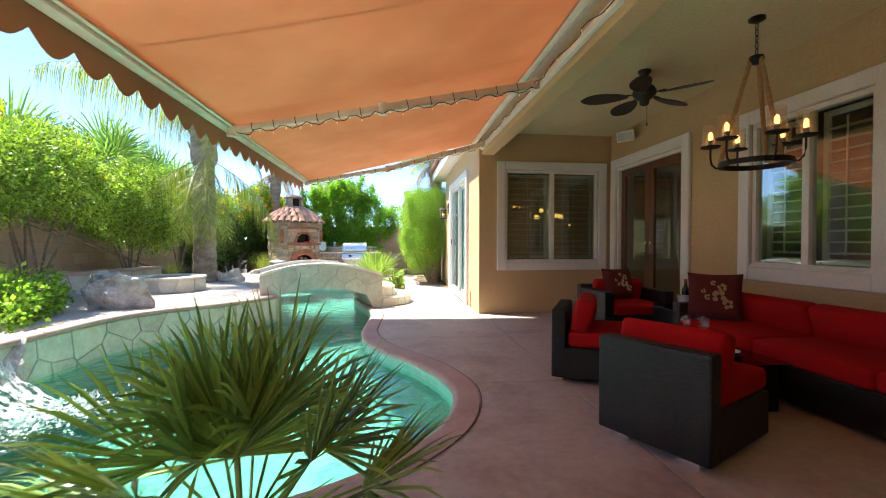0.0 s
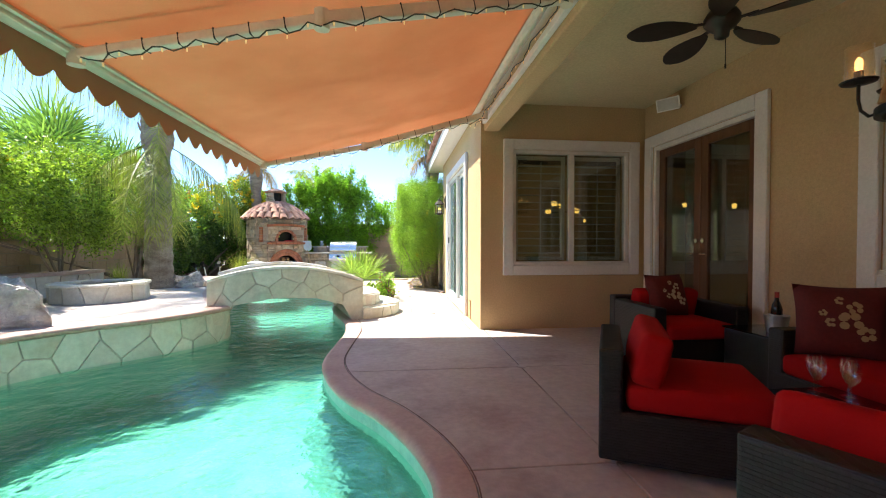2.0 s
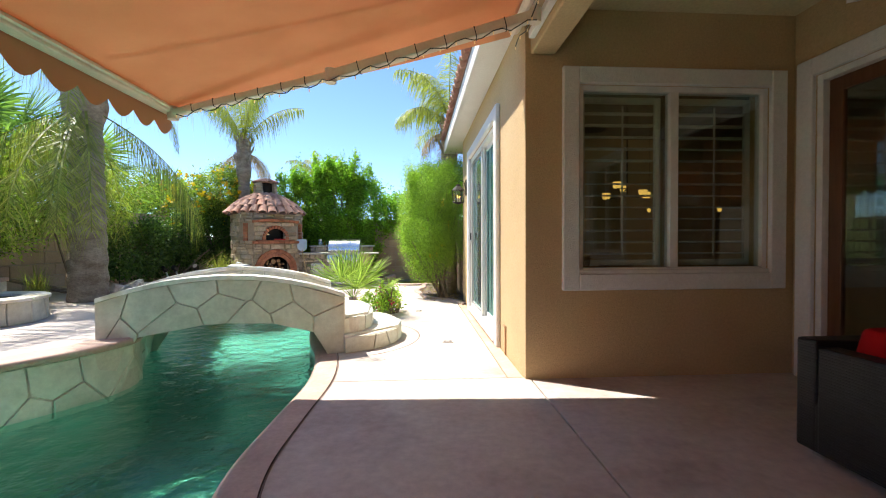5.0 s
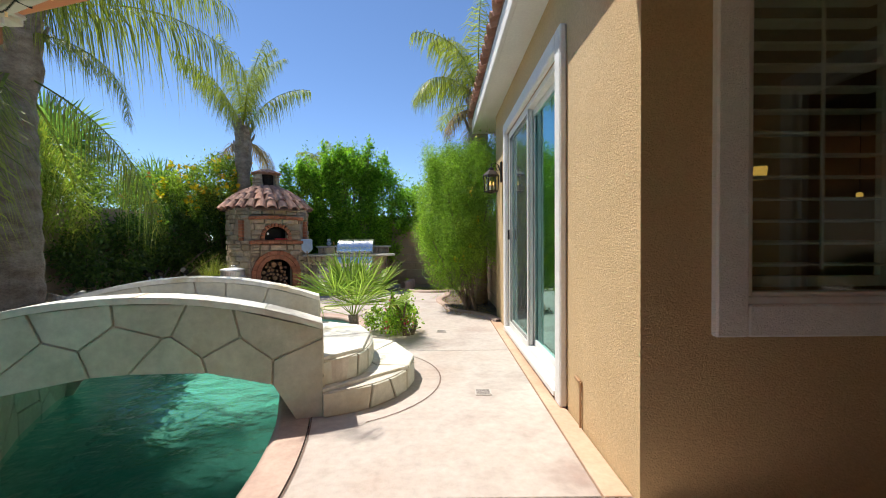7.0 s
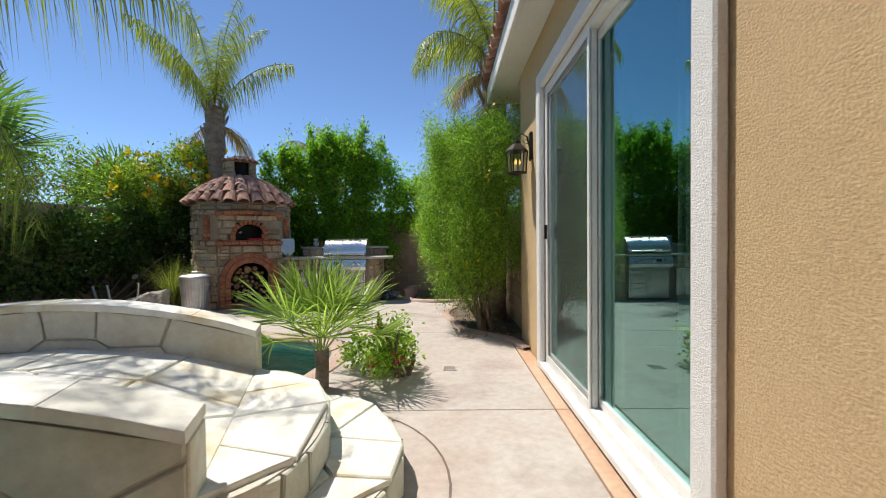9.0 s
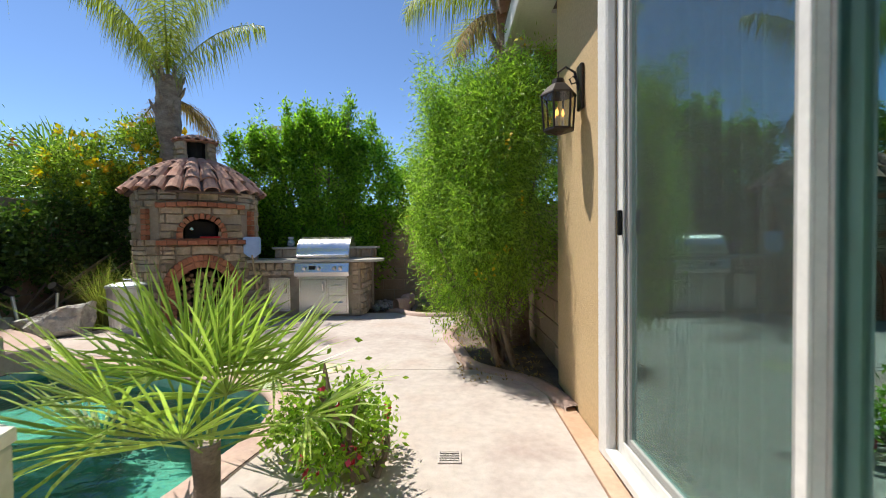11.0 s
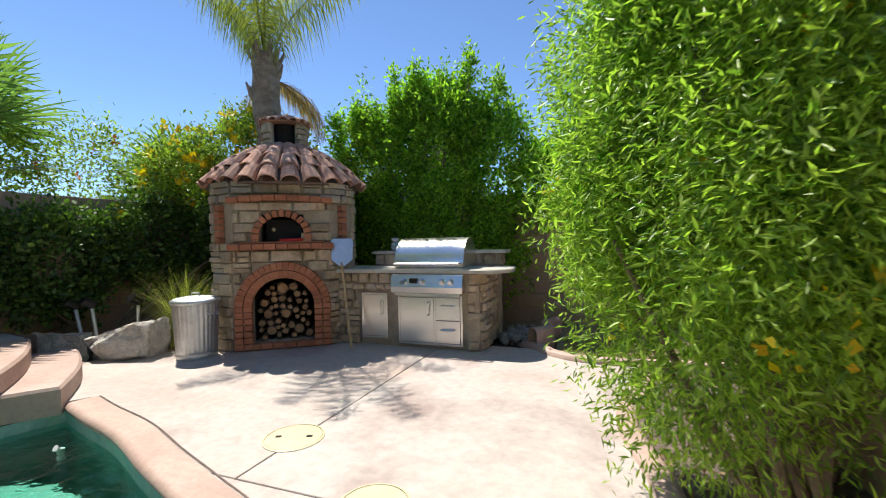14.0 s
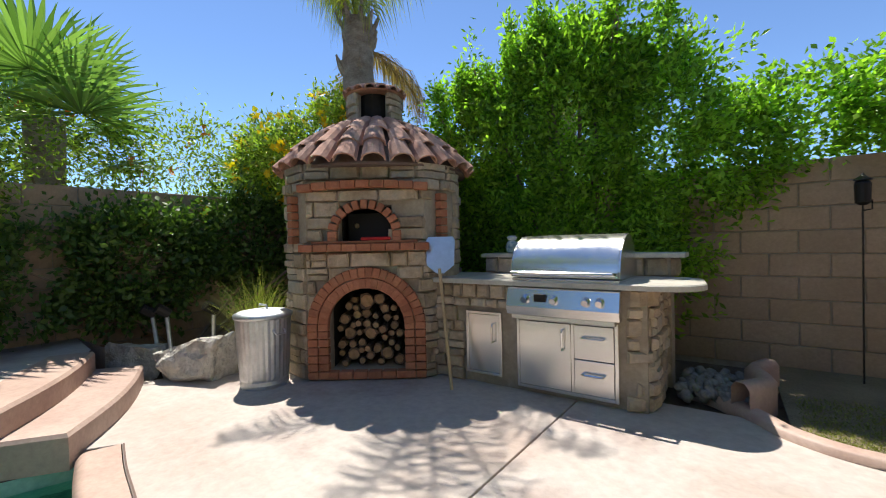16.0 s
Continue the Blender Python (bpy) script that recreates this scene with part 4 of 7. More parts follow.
def rubble(parent, at, total, z0, z1, rng, skip, row=0.13, wide=0.22, sign=-1, mat=None):
    """Coursed rough stones along a wall line, bulging and uneven."""
    for poly in courses(total, z1 - z0, row, wide, rng):
        poly = [(s, w + z0) for s, w in poly]
        a, b = min(q[0] for q in poly), max(q[0] for q in poly)
        c, d = min(q[1] for q in poly), max(q[1] for q in poly)
        if skip((a + b) / 2, (c + d) / 2, (b - a) / 2, (d - c) / 2):
            continue

        def to3d(q, zz, dep):
            p, nrm = at(q)
            p = p + nrm * dep * sign
            return (p.x, p.y, zz)

        stone_piece(parent, poly, to3d, rng.uniform(0.03, 0.058), mat or M_RUBBLE, "stone", 0.016, rng)


def oven_skip(s, z, hs, hz):
    p, nrm = oat(s)
    if p.y < -0.70:
        x = abs(p.x)
        if z < 0.47 and x - hs * 0.6 < 0.36:
            return True
        if z >= 0.40 and math.hypot(x, max(0, z - 0.45)) < 0.46:
            return True
        if 1.1 < z < 1.48 and x - hs * 0.8 < 0.22:
            return True
        if z >= 1.2 and math.hypot(x, max(0, z - 1.22)) < 0.29:
            return True
    elif -0.72 < p.y < -0.44 and 1.1 < z < 1.58:
        return True
    return p.y > 0.3


for q0, q1, sd in ((0.0, 1.07, 61), (1.16, 1.59, 65), (1.68, 1.82, 66)):
    rubble(oven, oat, olen, q0, q1, random.Random(sd), oven_skip, 0.10, 0.24, -1)
at_sides = lambda s, z, a, b: oat(s)[0].y < -0.70 or oat(s)[0].y > 0.3
for q0, q1 in ((1.07, 1.16), (1.59, 1.68)):
    rubble(oven, oat, olen, q0, q1, random.Random(67), at_sides, 0.09, 0.2, -1)


def brick_mesh(l, h, d):
    b = box_bm((-l / 2, -d, -h / 2), (l / 2, 0, h / 2), 0.006)
    me = bpy.data.meshes.new("brick")
    b.to_mesh(me)
    b.free()
    me.materials.append(M_BRICK)
    return me


def put(name, me, parent, m):
    o = new(name, me)
    o.parent = parent
    o.matrix_basis = m
    return o


rb = random.Random(71)
bk = brick_mesh(0.062, 0.085, 0.07)
for k in range(24):  # two rings round the firewood arch
    for r in (0.36, 0.45):
        a = math.pi * k / 23
        put("brick", bk, oven, pose(r * math.cos(a), -0.72 - rb.uniform(0, 0.012), 0.45 + r * math.sin(a), 0, -math.degrees(a) + 90 + rb.uniform(-2, 2), 0))
bj = brick_mesh(0.085, 0.062, 0.07)
for sgn in (-1, 1):
    for k in range(6):
        for r in (0.36, 0.45):
            put("brick", bj, oven, pose(sgn * r, -0.72 - rb.uniform(0, 0.012), 0.045 + k * 0.068 + 0.0, 0, rb.uniform(-2, 2), 0))
bl = brick_mesh(0.115, 0.062, 0.09)
for k in range(6):
    put("brick", bl, oven, pose(-0.30 + k * 0.12, -0.70, 0.04, 0, 0, 0))
for k in range(9):  # shelf ledge and lintel
    put("brick", bl, oven, pose(-0.48 + k * 0.12, -0.74 - rb.uniform(0, 0.01), 1.11, 0, rb.uniform(-1, 1), 0))
    put("brick", bl, oven, pose(-0.48 + k * 0.12, -0.74 - rb.uniform(0, 0.01), 1.635 - 0.0012 * (k - 4) ** 2 * 1.5, 0, (k - 4) * 0.8, 0))
bs = brick_mesh(0.055, 0.075, 0.06)
for k in range(13):
    a = math.pi * k / 12
    put("brick", bs, oven, pose(0.27 * math.cos(a), -0.725, 1.22 + 0.25 * math.sin(a), 0, -math.degrees(a) + 90, 0))
for sgn in (-1, 1):
    put("brick", bs, oven, pose(sgn * 0.27, -0.725, 1.17, 0, 90, 0))
    for k in range(6):  # brick lined side niches
        for q in (1,):
            f = 0.5
            x, y = sgn * (0.5 + 0.24 * f), -0.72 + 0.26 * f
            put("brick", bj, oven, pose(x, y, 1.18 + k * 0.07, 0, 0, sgn * 47) @ pose(0, -0.0 - 0.02 * (1 - q), 0))
part("shelf", box_bm((-0.44, -0.80, 1.142), (0.44, -0.60, 1.165), 0.006), M_BRICK, oven)
part("oven_door", box_bm((-0.20, -0.50, 1.166), (0.20, -0.48, 1.42), 0.01), M_BLACK, oven, "black iron oven door")
gauge = tube_bm([(-0.11, -0.50, 1.30), (-0.11, -0.515, 1.30)], 0.022, 16)
part("thermometer", gauge, M_CHROME, oven)
# conical tile roof and chimney
bm = lathe_bm([(0.89, 1.78), (0.89, 1.80), (0.75, 1.96), (0.55, 2.12), (0.29, 2.26), (0.0001, 2.31)], 32)
part("roof", bm, M_JOINT, oven)
for r_mouth, cnt, z, tilt in ((0.93, 26, 1.80, 47), (0.79, 22, 1.95, 42), (0.62, 18, 2.085, 35), (0.44, 14, 2.20, 27)):
    step = 2 * math.pi * r_mouth / cnt
    tm = barrel_tile(step * 0.46, step * 0.36, 0.24)
    for k in range(cnt):
        a = 360.0 * k / cnt + rb.uniform(-1, 1)
        ca, sa = math.cos(radians(a)), math.sin(radians(a))
        put("roof_tile", tm, oven, pose(r_mouth * ca, r_mouth * sa, z, 0, 0, a + 180) @ pose(0, 0, 0, 0, -tilt, 0))
ch = [Vector((0.24 * math.cos(2 * math.pi * k / 16), 0.24 * math.sin(2 * math.pi * k / 16))) for k in range(16)]
cpoly = [(q.x, q.y) for q in ch]
bm = lathe_bm([(0.235, 2.22), (0.235, 2.30)], 16)
part("chimney_base", bm, M_BED, oven)
bm = bmesh.new()
for k in range(16):
    mid = (ch[k] + ch[(k + 1) % 16]) / 2
    if mid.y < -0.13 and abs(mid.x) < 0.16:
        continue
    a, b = ch[k], ch[(k + 1) % 16]
    vs = [bm.verts.new((q.x * f, q.y * f, z)) for z in (2.29, 2.61) for q, f in ((a, 1), (b, 1), (b, 0.7), (a, 0.7))]
    for f in ((0, 1, 5, 4), (1, 2, 6, 5), (2, 3, 7, 6), (3, 0, 4, 7), (4, 5, 6, 7)):
        bm.faces.new([vs[i] for i in f])
part("chimney", bm, M_BED, oven)
part("flue", lathe_bm([(0.15, 2.28), (0.15, 2.60)], 12), M_SOOT_SHADE, oven)
cat_, clen = curve_map(ch + [ch[0]])
rubble(oven, cat_, clen, 2.27, 2.60, random.Random(62), lambda s, z, a, b: cat_(s)[0].y < -0.12 and abs(cat_(s)[0].x) < 0.17, 0.10, 0.15, -1)
part("chimney_cap", lathe_bm([(0.27, 2.60), (0.29, 2.61), (0.13, 2.69), (0.001, 2.705)], 20), M_CLAY, oven)
tm = barrel_tile(0.055, 0.03, 0.22)
for k in range(16):
    a = 22.5 * k
    put("roof_tile", tm, oven, pose(0.30 * math.cos(radians(a)), 0.30 * math.sin(radians(a)), 2.605, 0, 0, a + 180) @ pose(0, 0, 0, 0, -26, 0))
towel = part("oven_mitt", box_bm((-0.03, -0.80, 1.166), (0.22, -0.68, 1.195), 0.014, 2), surf("red_cloth", (0.45, 0.02, 0.02), (0.55, 0.03, 0.03), 12, 0.9))
towel.matrix_basis = pose(-3.30, 14.62, 0, 0, 0, 35.4)
tagged(towel, "folded red cloth mitt lying on the oven shelf", "cloth")
# firewood
M_WOOD = surf("log_bark", (0.10, 0.06, 0.04), (0.22, 0.14, 0.09), 12, 0.95, 0, 0.7, 40, 0.01)
M_WOODEND = surf("log_end", (0.30, 0.17, 0.08), (0.50, 0.32, 0.17), 14, 0.85, 0, 0.3, 60, 0.004, vary=0.15)
rw = random.Random(81)
spots = []
for _ in range(3000):
    x, z, r = rw.uniform(-0.28, 0.28), rw.uniform(0.10, 0.66), rw.choice((0.03, 0.036, 0.042, 0.05, 0.058, 0.07))
    if z > 0.45 and math.hypot(x, z - 0.45) > 0.28 - r or abs(x) > 0.30 - r or z - r < 0.075:
        continue
    if all(math.hypot(x - a, z - b) > (r + c) * 0.93 for a, b, c in spots):
        spots.append((x, z, r))
OV = pose(-3.30, 14.62, 0, 0, 0, 35.4)
for x, z, r in spots:
    y0 = -0.60 + rw.uniform(-0.05, 0.06)
    log = tube_bm([(x, y0, z), (x + rw.uniform(-0.01, 0.01), y0 + 0.4, z)], r, 9)
    for v in log.verts:
        v.co += Vector((rw.uniform(-0.2, 0.2) * r, 0, rw.uniform(-0.2, 0.2) * r))
    o = part("firewood_log", log, M_WOOD)
    o.matrix_basis = OV
    tagged(o, "split firewood log stacked in the oven arch", "log", "firewood")
    e = part("cut_end", tube_bm([(x, y0 - 0.004, z), (x, y0 + 0.002, z)], r * 0.8, 7), M_WOODEND, o, "pale cut end")

# ---- outdoor kitchen ----
kitchen = thing("kitchen_counter", "stone clad outdoor kitchen counter with pale stone top", "counter")
part("core", boxes_bm([((-2.55, 14.44, 0), (-0.78, 15.06, 0.80)), ((-2.3, 15.06, 0), (-0.72, 15.22, 0.985))]), M_BED, kitchen)
kpts = [Vector((-2.5, 14.44)), Vector((-0.86, 14.44)), Vector((-0.78, 14.52)), Vector((-0.78, 15.2))]
kat, klen = curve_map(kpts)


def k_skip(s, z, hs, hz):
    p, nrm = kat(s)
    if p.y < 14.45:
        if -2.14 - hs * 0.6 < p.x < -1.80 + hs * 0.6 and z - hz * 0.6 < 0.58:
            return True
        if -1.69 - hs * 0.6 < p.x < -0.94 + hs * 0.6:
            return True
    return False


rubble(kitchen, kat, klen, 0.0, 0.80, random.Random(63), k_skip, 0.09, 0.13, -1)
bat, blen = curve_map([Vector((-2.3, 15.06)), Vector((-0.72, 15.06)), Vector((-0.72, 15.22))])
rubble(kitchen, bat, blen, 0.84, 0.985, random.Random(64), lambda *a: False, 0.145, 0.2, -1)
M_TOP = surf("counter_stone", (0.50, 0.46, 0.38), (0.64, 0.60, 0.52), 6, 0.45, 0, 0.15, 60, 0.003, fine=60, finemix=0.35)
tp = [(-2.75, 14.36), (-0.72, 14.36)] + [(-0.72 + 0.26 * math.sin(a), 14.62 - 0.26 * math.cos(a)) for a in [math.pi * k / 16 for k in range(1, 9)]] + [(-0.50, 14.95), (-0.62, 15.05), (-2.75, 15.05)]
part("worktop", prism_bm(tp, 0.80, 0.84, 0.008), M_TOP, kitchen, "pale stone worktop with a rounded end")
part("ledge_cap", prism_bm([(-2.32, 15.0), (-0.62, 15.0), (-0.62, 15.27), (-2.32, 15.27)], 0.985, 1.02, 0.006), M_TOP, kitchen)


def handle(parent, a, b, out=0.035, r=0.008):
    a, b = Vector(a), Vector(b)
    o = Vector((0, -out, 0))
    part("handle", tube_bm([a, a + o * 0.9, a.lerp(b, 0.12) + o, a.lerp(b, 0.88) + o, b + o * 0.9, b], r, 8), M_CHROME, parent, "chrome bar handle")


cab = thing("access_door", "stainless steel access door set in the stone counter", "cabinet", (-2.13, 14.40, 0.08))
part("door_frame", frame_bm(0.32, 0.50, 0.022, 0.03, 0.003), M_STEEL, cab)
dr = part("door", box_bm((0.024, 0.002, 0.024), (0.296, 0.022, 0.476), 0.003), M_STEEL, cab)
handle(cab, (0.255, 0.004, 0.27), (0.255, 0.004, 0.41))
cab = thing("drawer_cabinet", "stainless steel cabinet with one door and two drawers below the grill", "cabinet", (-1.68, 14.40, 0.04))
part("cabinet_frame", frame_bm(0.73, 0.53, 0.025, 0.03, 0.003), M_STEEL, cab)
part("divider", box_bm((0.415, 0.001, 0.025), (0.435, 0.03, 0.505)), M_STEEL, cab)
part("door", box_bm((0.028, -0.004, 0.028), (0.412, 0.02, 0.502), 0.003), M_STEEL, cab)
part("drawer", box_bm((0.438, -0.004, 0.028), (0.702, 0.02, 0.262), 0.003), M_STEEL, cab)
part("drawer", box_bm((0.438, -0.004, 0.268), (0.702, 0.02, 0.502), 0.003), M_STEEL, cab)
handle(cab, (0.36, -0.002, 0.32), (0.36, -0.002, 0.46))
handle(cab, (0.50, -0.002, 0.17), (0.64, -0.002, 0.17))
handle(cab, (0.50, -0.002, 0.42), (0.64, -0.002, 0.42))

grill = thing("gas_grill", "stainless steel built-in gas grill with closed hood", "grill", (-1.70, 14.36, 0))
part("firebox", box_bm((0.0, 0.02, 0.62), (0.77, 0.58, 0.862), 0.006), M_STEEL, grill)
bm = bmesh.new()
prof = [(-0.05, 0.60), (-0.065, 0.66), (-0.03, 0.785), (0.03, 0.80), (0.03, 0.60)]
vs = [[bm.verts.new((x, y, z)) for y, z in prof] for x in (-0.01, 0.78)]
for i in range(5):
    bm.faces.new((vs[0][i], vs[0][(i + 1) % 5], vs[1][(i + 1) % 5], vs[1][i]))
bm.faces.new(vs[0][::-1])
bm.faces.new(vs[1])
part("control_panel", bm, M_STEEL, grill)
hood = [(0.02, 0.868), (0.02, 0.915), (0.035, 0.985), (0.075, 1.06), (0.14, 1.125), (0.22, 1.16), (0.30, 1.17), (0.36, 1.155), (0.46, 1.07), (0.54, 0.95), (0.55, 0.868)]
bm = bmesh.new()
vs = [[bm.verts.new((x, y, z)) for y, z in hood] for x in (0.005, 0.765)]
n = len(hood)
for i in range(n - 1):
    bm.faces.new((vs[0][i], vs[0][i + 1], vs[1][i + 1], vs[1][i]))
hs = part("hood", bm, M_STEEL, grill, smooth=True)
for x0, x1 in ((-0.004, 0.012), (0.758, 0.774)):
    bm = bmesh.new()
    vs = [[bm.verts.new((x, y, z)) for y, z in hood] for x in (x0, x1)]
    for i in range(n):
        bm.faces.new((vs[0][i], vs[0][(i + 1) % n], vs[1][(i + 1) % n], vs[1][i]))
    bm.faces.new(vs[0][::-1])
    bm.faces.new(vs[1])
    part("hood_cheek", bm, M_STEEL, grill)
part("hood_handle", tube_bm([(0.03, 0.02, 0.90), (0.03, -0.045, 0.90), (0.74, -0.045, 0.90), (0.74, 0.02, 0.90)], 0.014, 10), M_CHROME, grill)
for x in (0.14, 0.35, 0.57, 0.66):
    part("knob", tube_bm([(x, -0.045, 0.725), (x, -0.075, 0.715), (x, -0.088, 0.711)], 0.03, 16, [0.03, 0.026, 0.022]), M_CHROME, grill)
part("display", box_bm((0.205, -0.062, 0.70), (0.295, -0.045, 0.755), 0.004), M_BLACK, grill)
part("drip_tray", box_bm((0.02, -0.04, 0.565), (0.75, 0.04, 0.598), 0.004), M_STEEL, grill)
tap_ = thing("faucet", "small chrome gooseneck faucet on the counter", "faucet", (-1.86, 14.95, 0.84))
part("spout", tube_bm([(0, 0, 0), (0, 0, 0.16), (0.01, -0.03, 0.195), (0.015, -0.07, 0.20), (0.02, -0.1, 0.17)], 0.009, 8), M_CHROME, tap_)
jar = thing("ceramic_jar", "blue and white ceramic jar with lid on the ledge", "jar", (-2.06, 15.13, 1.02))
part("body", lathe_bm([(0.03, 0), (0.055, 0.02), (0.062, 0.06), (0.05, 0.10), (0.03, 0.12)], 16), surf("glazed_ceramic", (0.25, 0.38, 0.42), (0.62, 0.64, 0.6), 30, 0.25, spread=0.05), jar, smooth=True)
part("lid", lathe_bm([(0.03, 0.12), (0.045, 0.135), (0.05, 0.15), (0.03, 0.165)], 16), M_TRIM, jar)
jar = thing("sauce_bottle", "small amber bottle on the ledge", "bottle", (-1.95, 15.12, 1.02))
part("body", lathe_bm([(0.022, 0), (0.024, 0.07), (0.012, 0.09), (0.012, 0.11)], 12), plain("amber", (0.42, 0.25, 0.03), 0.2), jar, smooth=True)
# pizza peel leaning on the oven
peel = thing("pizza_peel", "aluminium pizza peel with long wooden handle leaning by the oven", "peel")
a, b = Vector((-2.12, 14.16, 0.0)), Vector((-2.32, 14.32, 0.86))
d = (b - a).normalized()
part("handle", tube_bm([a, b + d * 0.06], 0.014, 8), surf("pale_wood", (0.50, 0.34, 0.17), (0.62, 0.46, 0.26), 8, 0.6, stretch=(3, 3, 1)), peel)
pl = prism_bm([(-0.03, 0.02), (0.03, 0.02), (0.115, 0.09), (0.12, 0.30), (0.105, 0.33), (-0.105, 0.33), (-0.12, 0.30), (-0.115, 0.09)], -0.002, 0.002)
bmesh.ops.transform(pl, matrix=Matrix.Translation(b) @ pose(0, 0, 0, 78, 0, 28) , verts=pl.verts[:])
part("blade", pl, plain("aluminium_sheet", (0.62, 0.64, 0.66), 0.35, 0.9), peel)
# galvanised can
can = thing("trash_can", "galvanised steel trash can with domed lid", "bin", (-3.52, 13.47, 0))
bm = lathe_bm([(0.185, 0.0), (0.19, 0.03), (0.185, 0.06), (0.19, 0.08), (0.215, 0.54), (0.215, 0.57)], 120)
for v in bm.verts:
    if 0.1 > v.co.z > 0.07 or 0.5 < v.co.z < 0.55:
        k = math.atan2(v.co.y, v.co.x)
        f = 1 + 0.009 * math.cos(k * 30)
        v.co.x *= f
        v.co.y *= f
part("body", bm, M_GALV, can)
part("lid", lathe_bm([(0.228, 0.555), (0.232, 0.585), (0.19, 0.605), (0.08, 0.622), (0.001, 0.625)], 32), M_GALV, can, smooth=True)
part("lid_handle", tube_bm([(-0.06, 0, 0.618), (-0.05, 0, 0.655), (0.05, 0, 0.655), (0.06, 0, 0.618)], 0.008, 8), M_GALV, can)
for s in (-1, 1):
    part("side_handle", tube_bm([(s * 0.21, -0.05, 0.47), (s * 0.245, -0.04, 0.44), (s * 0.245, 0.04, 0.44), (s * 0.21, 0.05, 0.47)], 0.007, 8), M_GALV, can)


# ---- block walls ----
def block_wall(name, p0, p1, height, seed, z0=-0.05, first=0.0, limit=300):
    """A block wall with running bond; blocks face the garden."""
    d = Vector((p1[0] - p0[0], p1[1] - p0[1]))
    L = d.length
    ang = math.degrees(math.atan2(d.y, d.x))
    e = structure(new(name), "tan concrete block garden wall", "wall")
    e.matrix_basis = pose(p0[0], p0[1], 0, 0, 0, ang)
    ch, cl = 0.195, 0.40
    rows = int(height / ch)
    part("core", box_bm((0, 0.012, z0), (L, 0.16, rows * ch - 0.012)), M_MORTAR, e)
    b = box_bm((0.004, 0, 0.004), (cl - 0.004, 0.05, ch - 0.004), 0.006)
    me = bpy.data.meshes.new("block")
    b.to_mesh(me)
    b.free()
    me.materials.append(M_BLOCK)
    b = box_bm((0.004, 0, 0.004), (cl - 0.004, 0.18, ch - 0.004), 0.006)
    me2 = bpy.data.meshes.new("block")
    b.to_mesh(me2)
    b.free()
    me2.materials.append(M_BLOCK)
    rr = random.Random(seed)
    for r in range(rows):
        x = first - cl + (cl / 2 if r % 2 else 0)
        while x < L:
            if x >= first - cl / 2:
                put("block", me2 if r == rows - 1 else me, e, pose(x, rr.uniform(-0.004, 0.0), r * ch + (0 if r < rows - 1 else 0.0)))
            x += cl
    return e


block_wall("wall_garden_west", (-5.5, 1.6), (-5.5, 16.1), 1.80, 5)
block_wall("wall_garden_north", (-5.3, 16.1), (3.6, 16.1), 1.80, 6)
block_wall("wall_side_yard", (1.46, 14.3), (1.46, 11.48), 1.2, 7)
structure(part("wall_garden_south", box_bm((-5.66, -6.0, -0.05), (-5.5, 1.6, 1.75)), M_BLOCK), "tan block wall", "wall")
structure(part("wall_garden_end", box_bm((-5.6, -6.2, -0.05), (1.62, -6.0, 1.75)), M_BLOCK), "tan block wall", "wall")
structure(part("wall_garden_east", box_bm((3.5, 11.75, -0.05), (3.7, 16.1, 1.75)), M_BLOCK), "tan block side wall", "wall")


# ---- far steps, boulders, fire pit ----
def curved_step(poly, z0, z1, label):
    o = part("step", prism_bm(poly, z0, z1, 0.02), M_COPING)
    return tagged(o, label, "step", "deck steps")


def arc_between(p, q, bulge, n=12):
    p, q = Vector(p), Vector(q)
    d = q - p
    nrm = Vector((d.y, -d.x)).normalized()
    return [tuple(p + d * (k / n) + nrm * bulge * math.sin(math.pi * k / n)) for k in range(n + 1)]


curved_step(arc_between((-3.25, 12.15), (-4.48, 12.94), 0.07) + [(-4.72, 12.60), (-3.50, 11.80)], -0.05, 0.15, "rounded terracotta concrete step down from the deck")
curved_step(arc_between((-3.42, 11.88), (-4.66, 12.66), 0.06) + [(-4.80, 12.40), (-3.60, 11.66)], -0.05, 0.303, "rounded terracotta concrete step by the boulders")


def boulder(at, size, seed, turn=0, label="weathered grey boulder beside the pool"):
    bm = bmesh.new()
    bmesh.ops.create_icosphere(bm, subdivisions=4, radius=1.0)
    rr = random.Random(seed)
    planes = [(Vector((rr.gauss(0, 1), rr.gauss(0, 1), rr.gauss(0, 0.8))).normalized(), rr.uniform(0.34, 0.72)) for _ in range(16)]
    off = Vector((seed * 3.1, seed * 1.7, 0))
    for v in bm.verts:
        for nrm, lim in planes:
            k = v.co.dot(nrm) - lim
            if k > 0:
                v.co -= nrm * k * 0.97
        v.co *= 1 + 0.24 * noise.noise(v.co * 1.9 + off) + 0.13 * noise.noise(v.co * 4.5 + off) + 0.05 * noise.noise(v.co * 12 + off)
        v.co = Vector((v.co.x * size[0], v.co.y * size[1], max(-0.35, v.co.z) * size[2]))
    o = part("boulder", bm, M_BOULDER)
    for f in o.data.polygons:
        f.use_smooth = False
    o.matrix_basis = pose(at[0], at[1], at[2] + 0.3 * size[2], 0, 0, turn)
    return tagged(o, label, "boulder", "boulders")


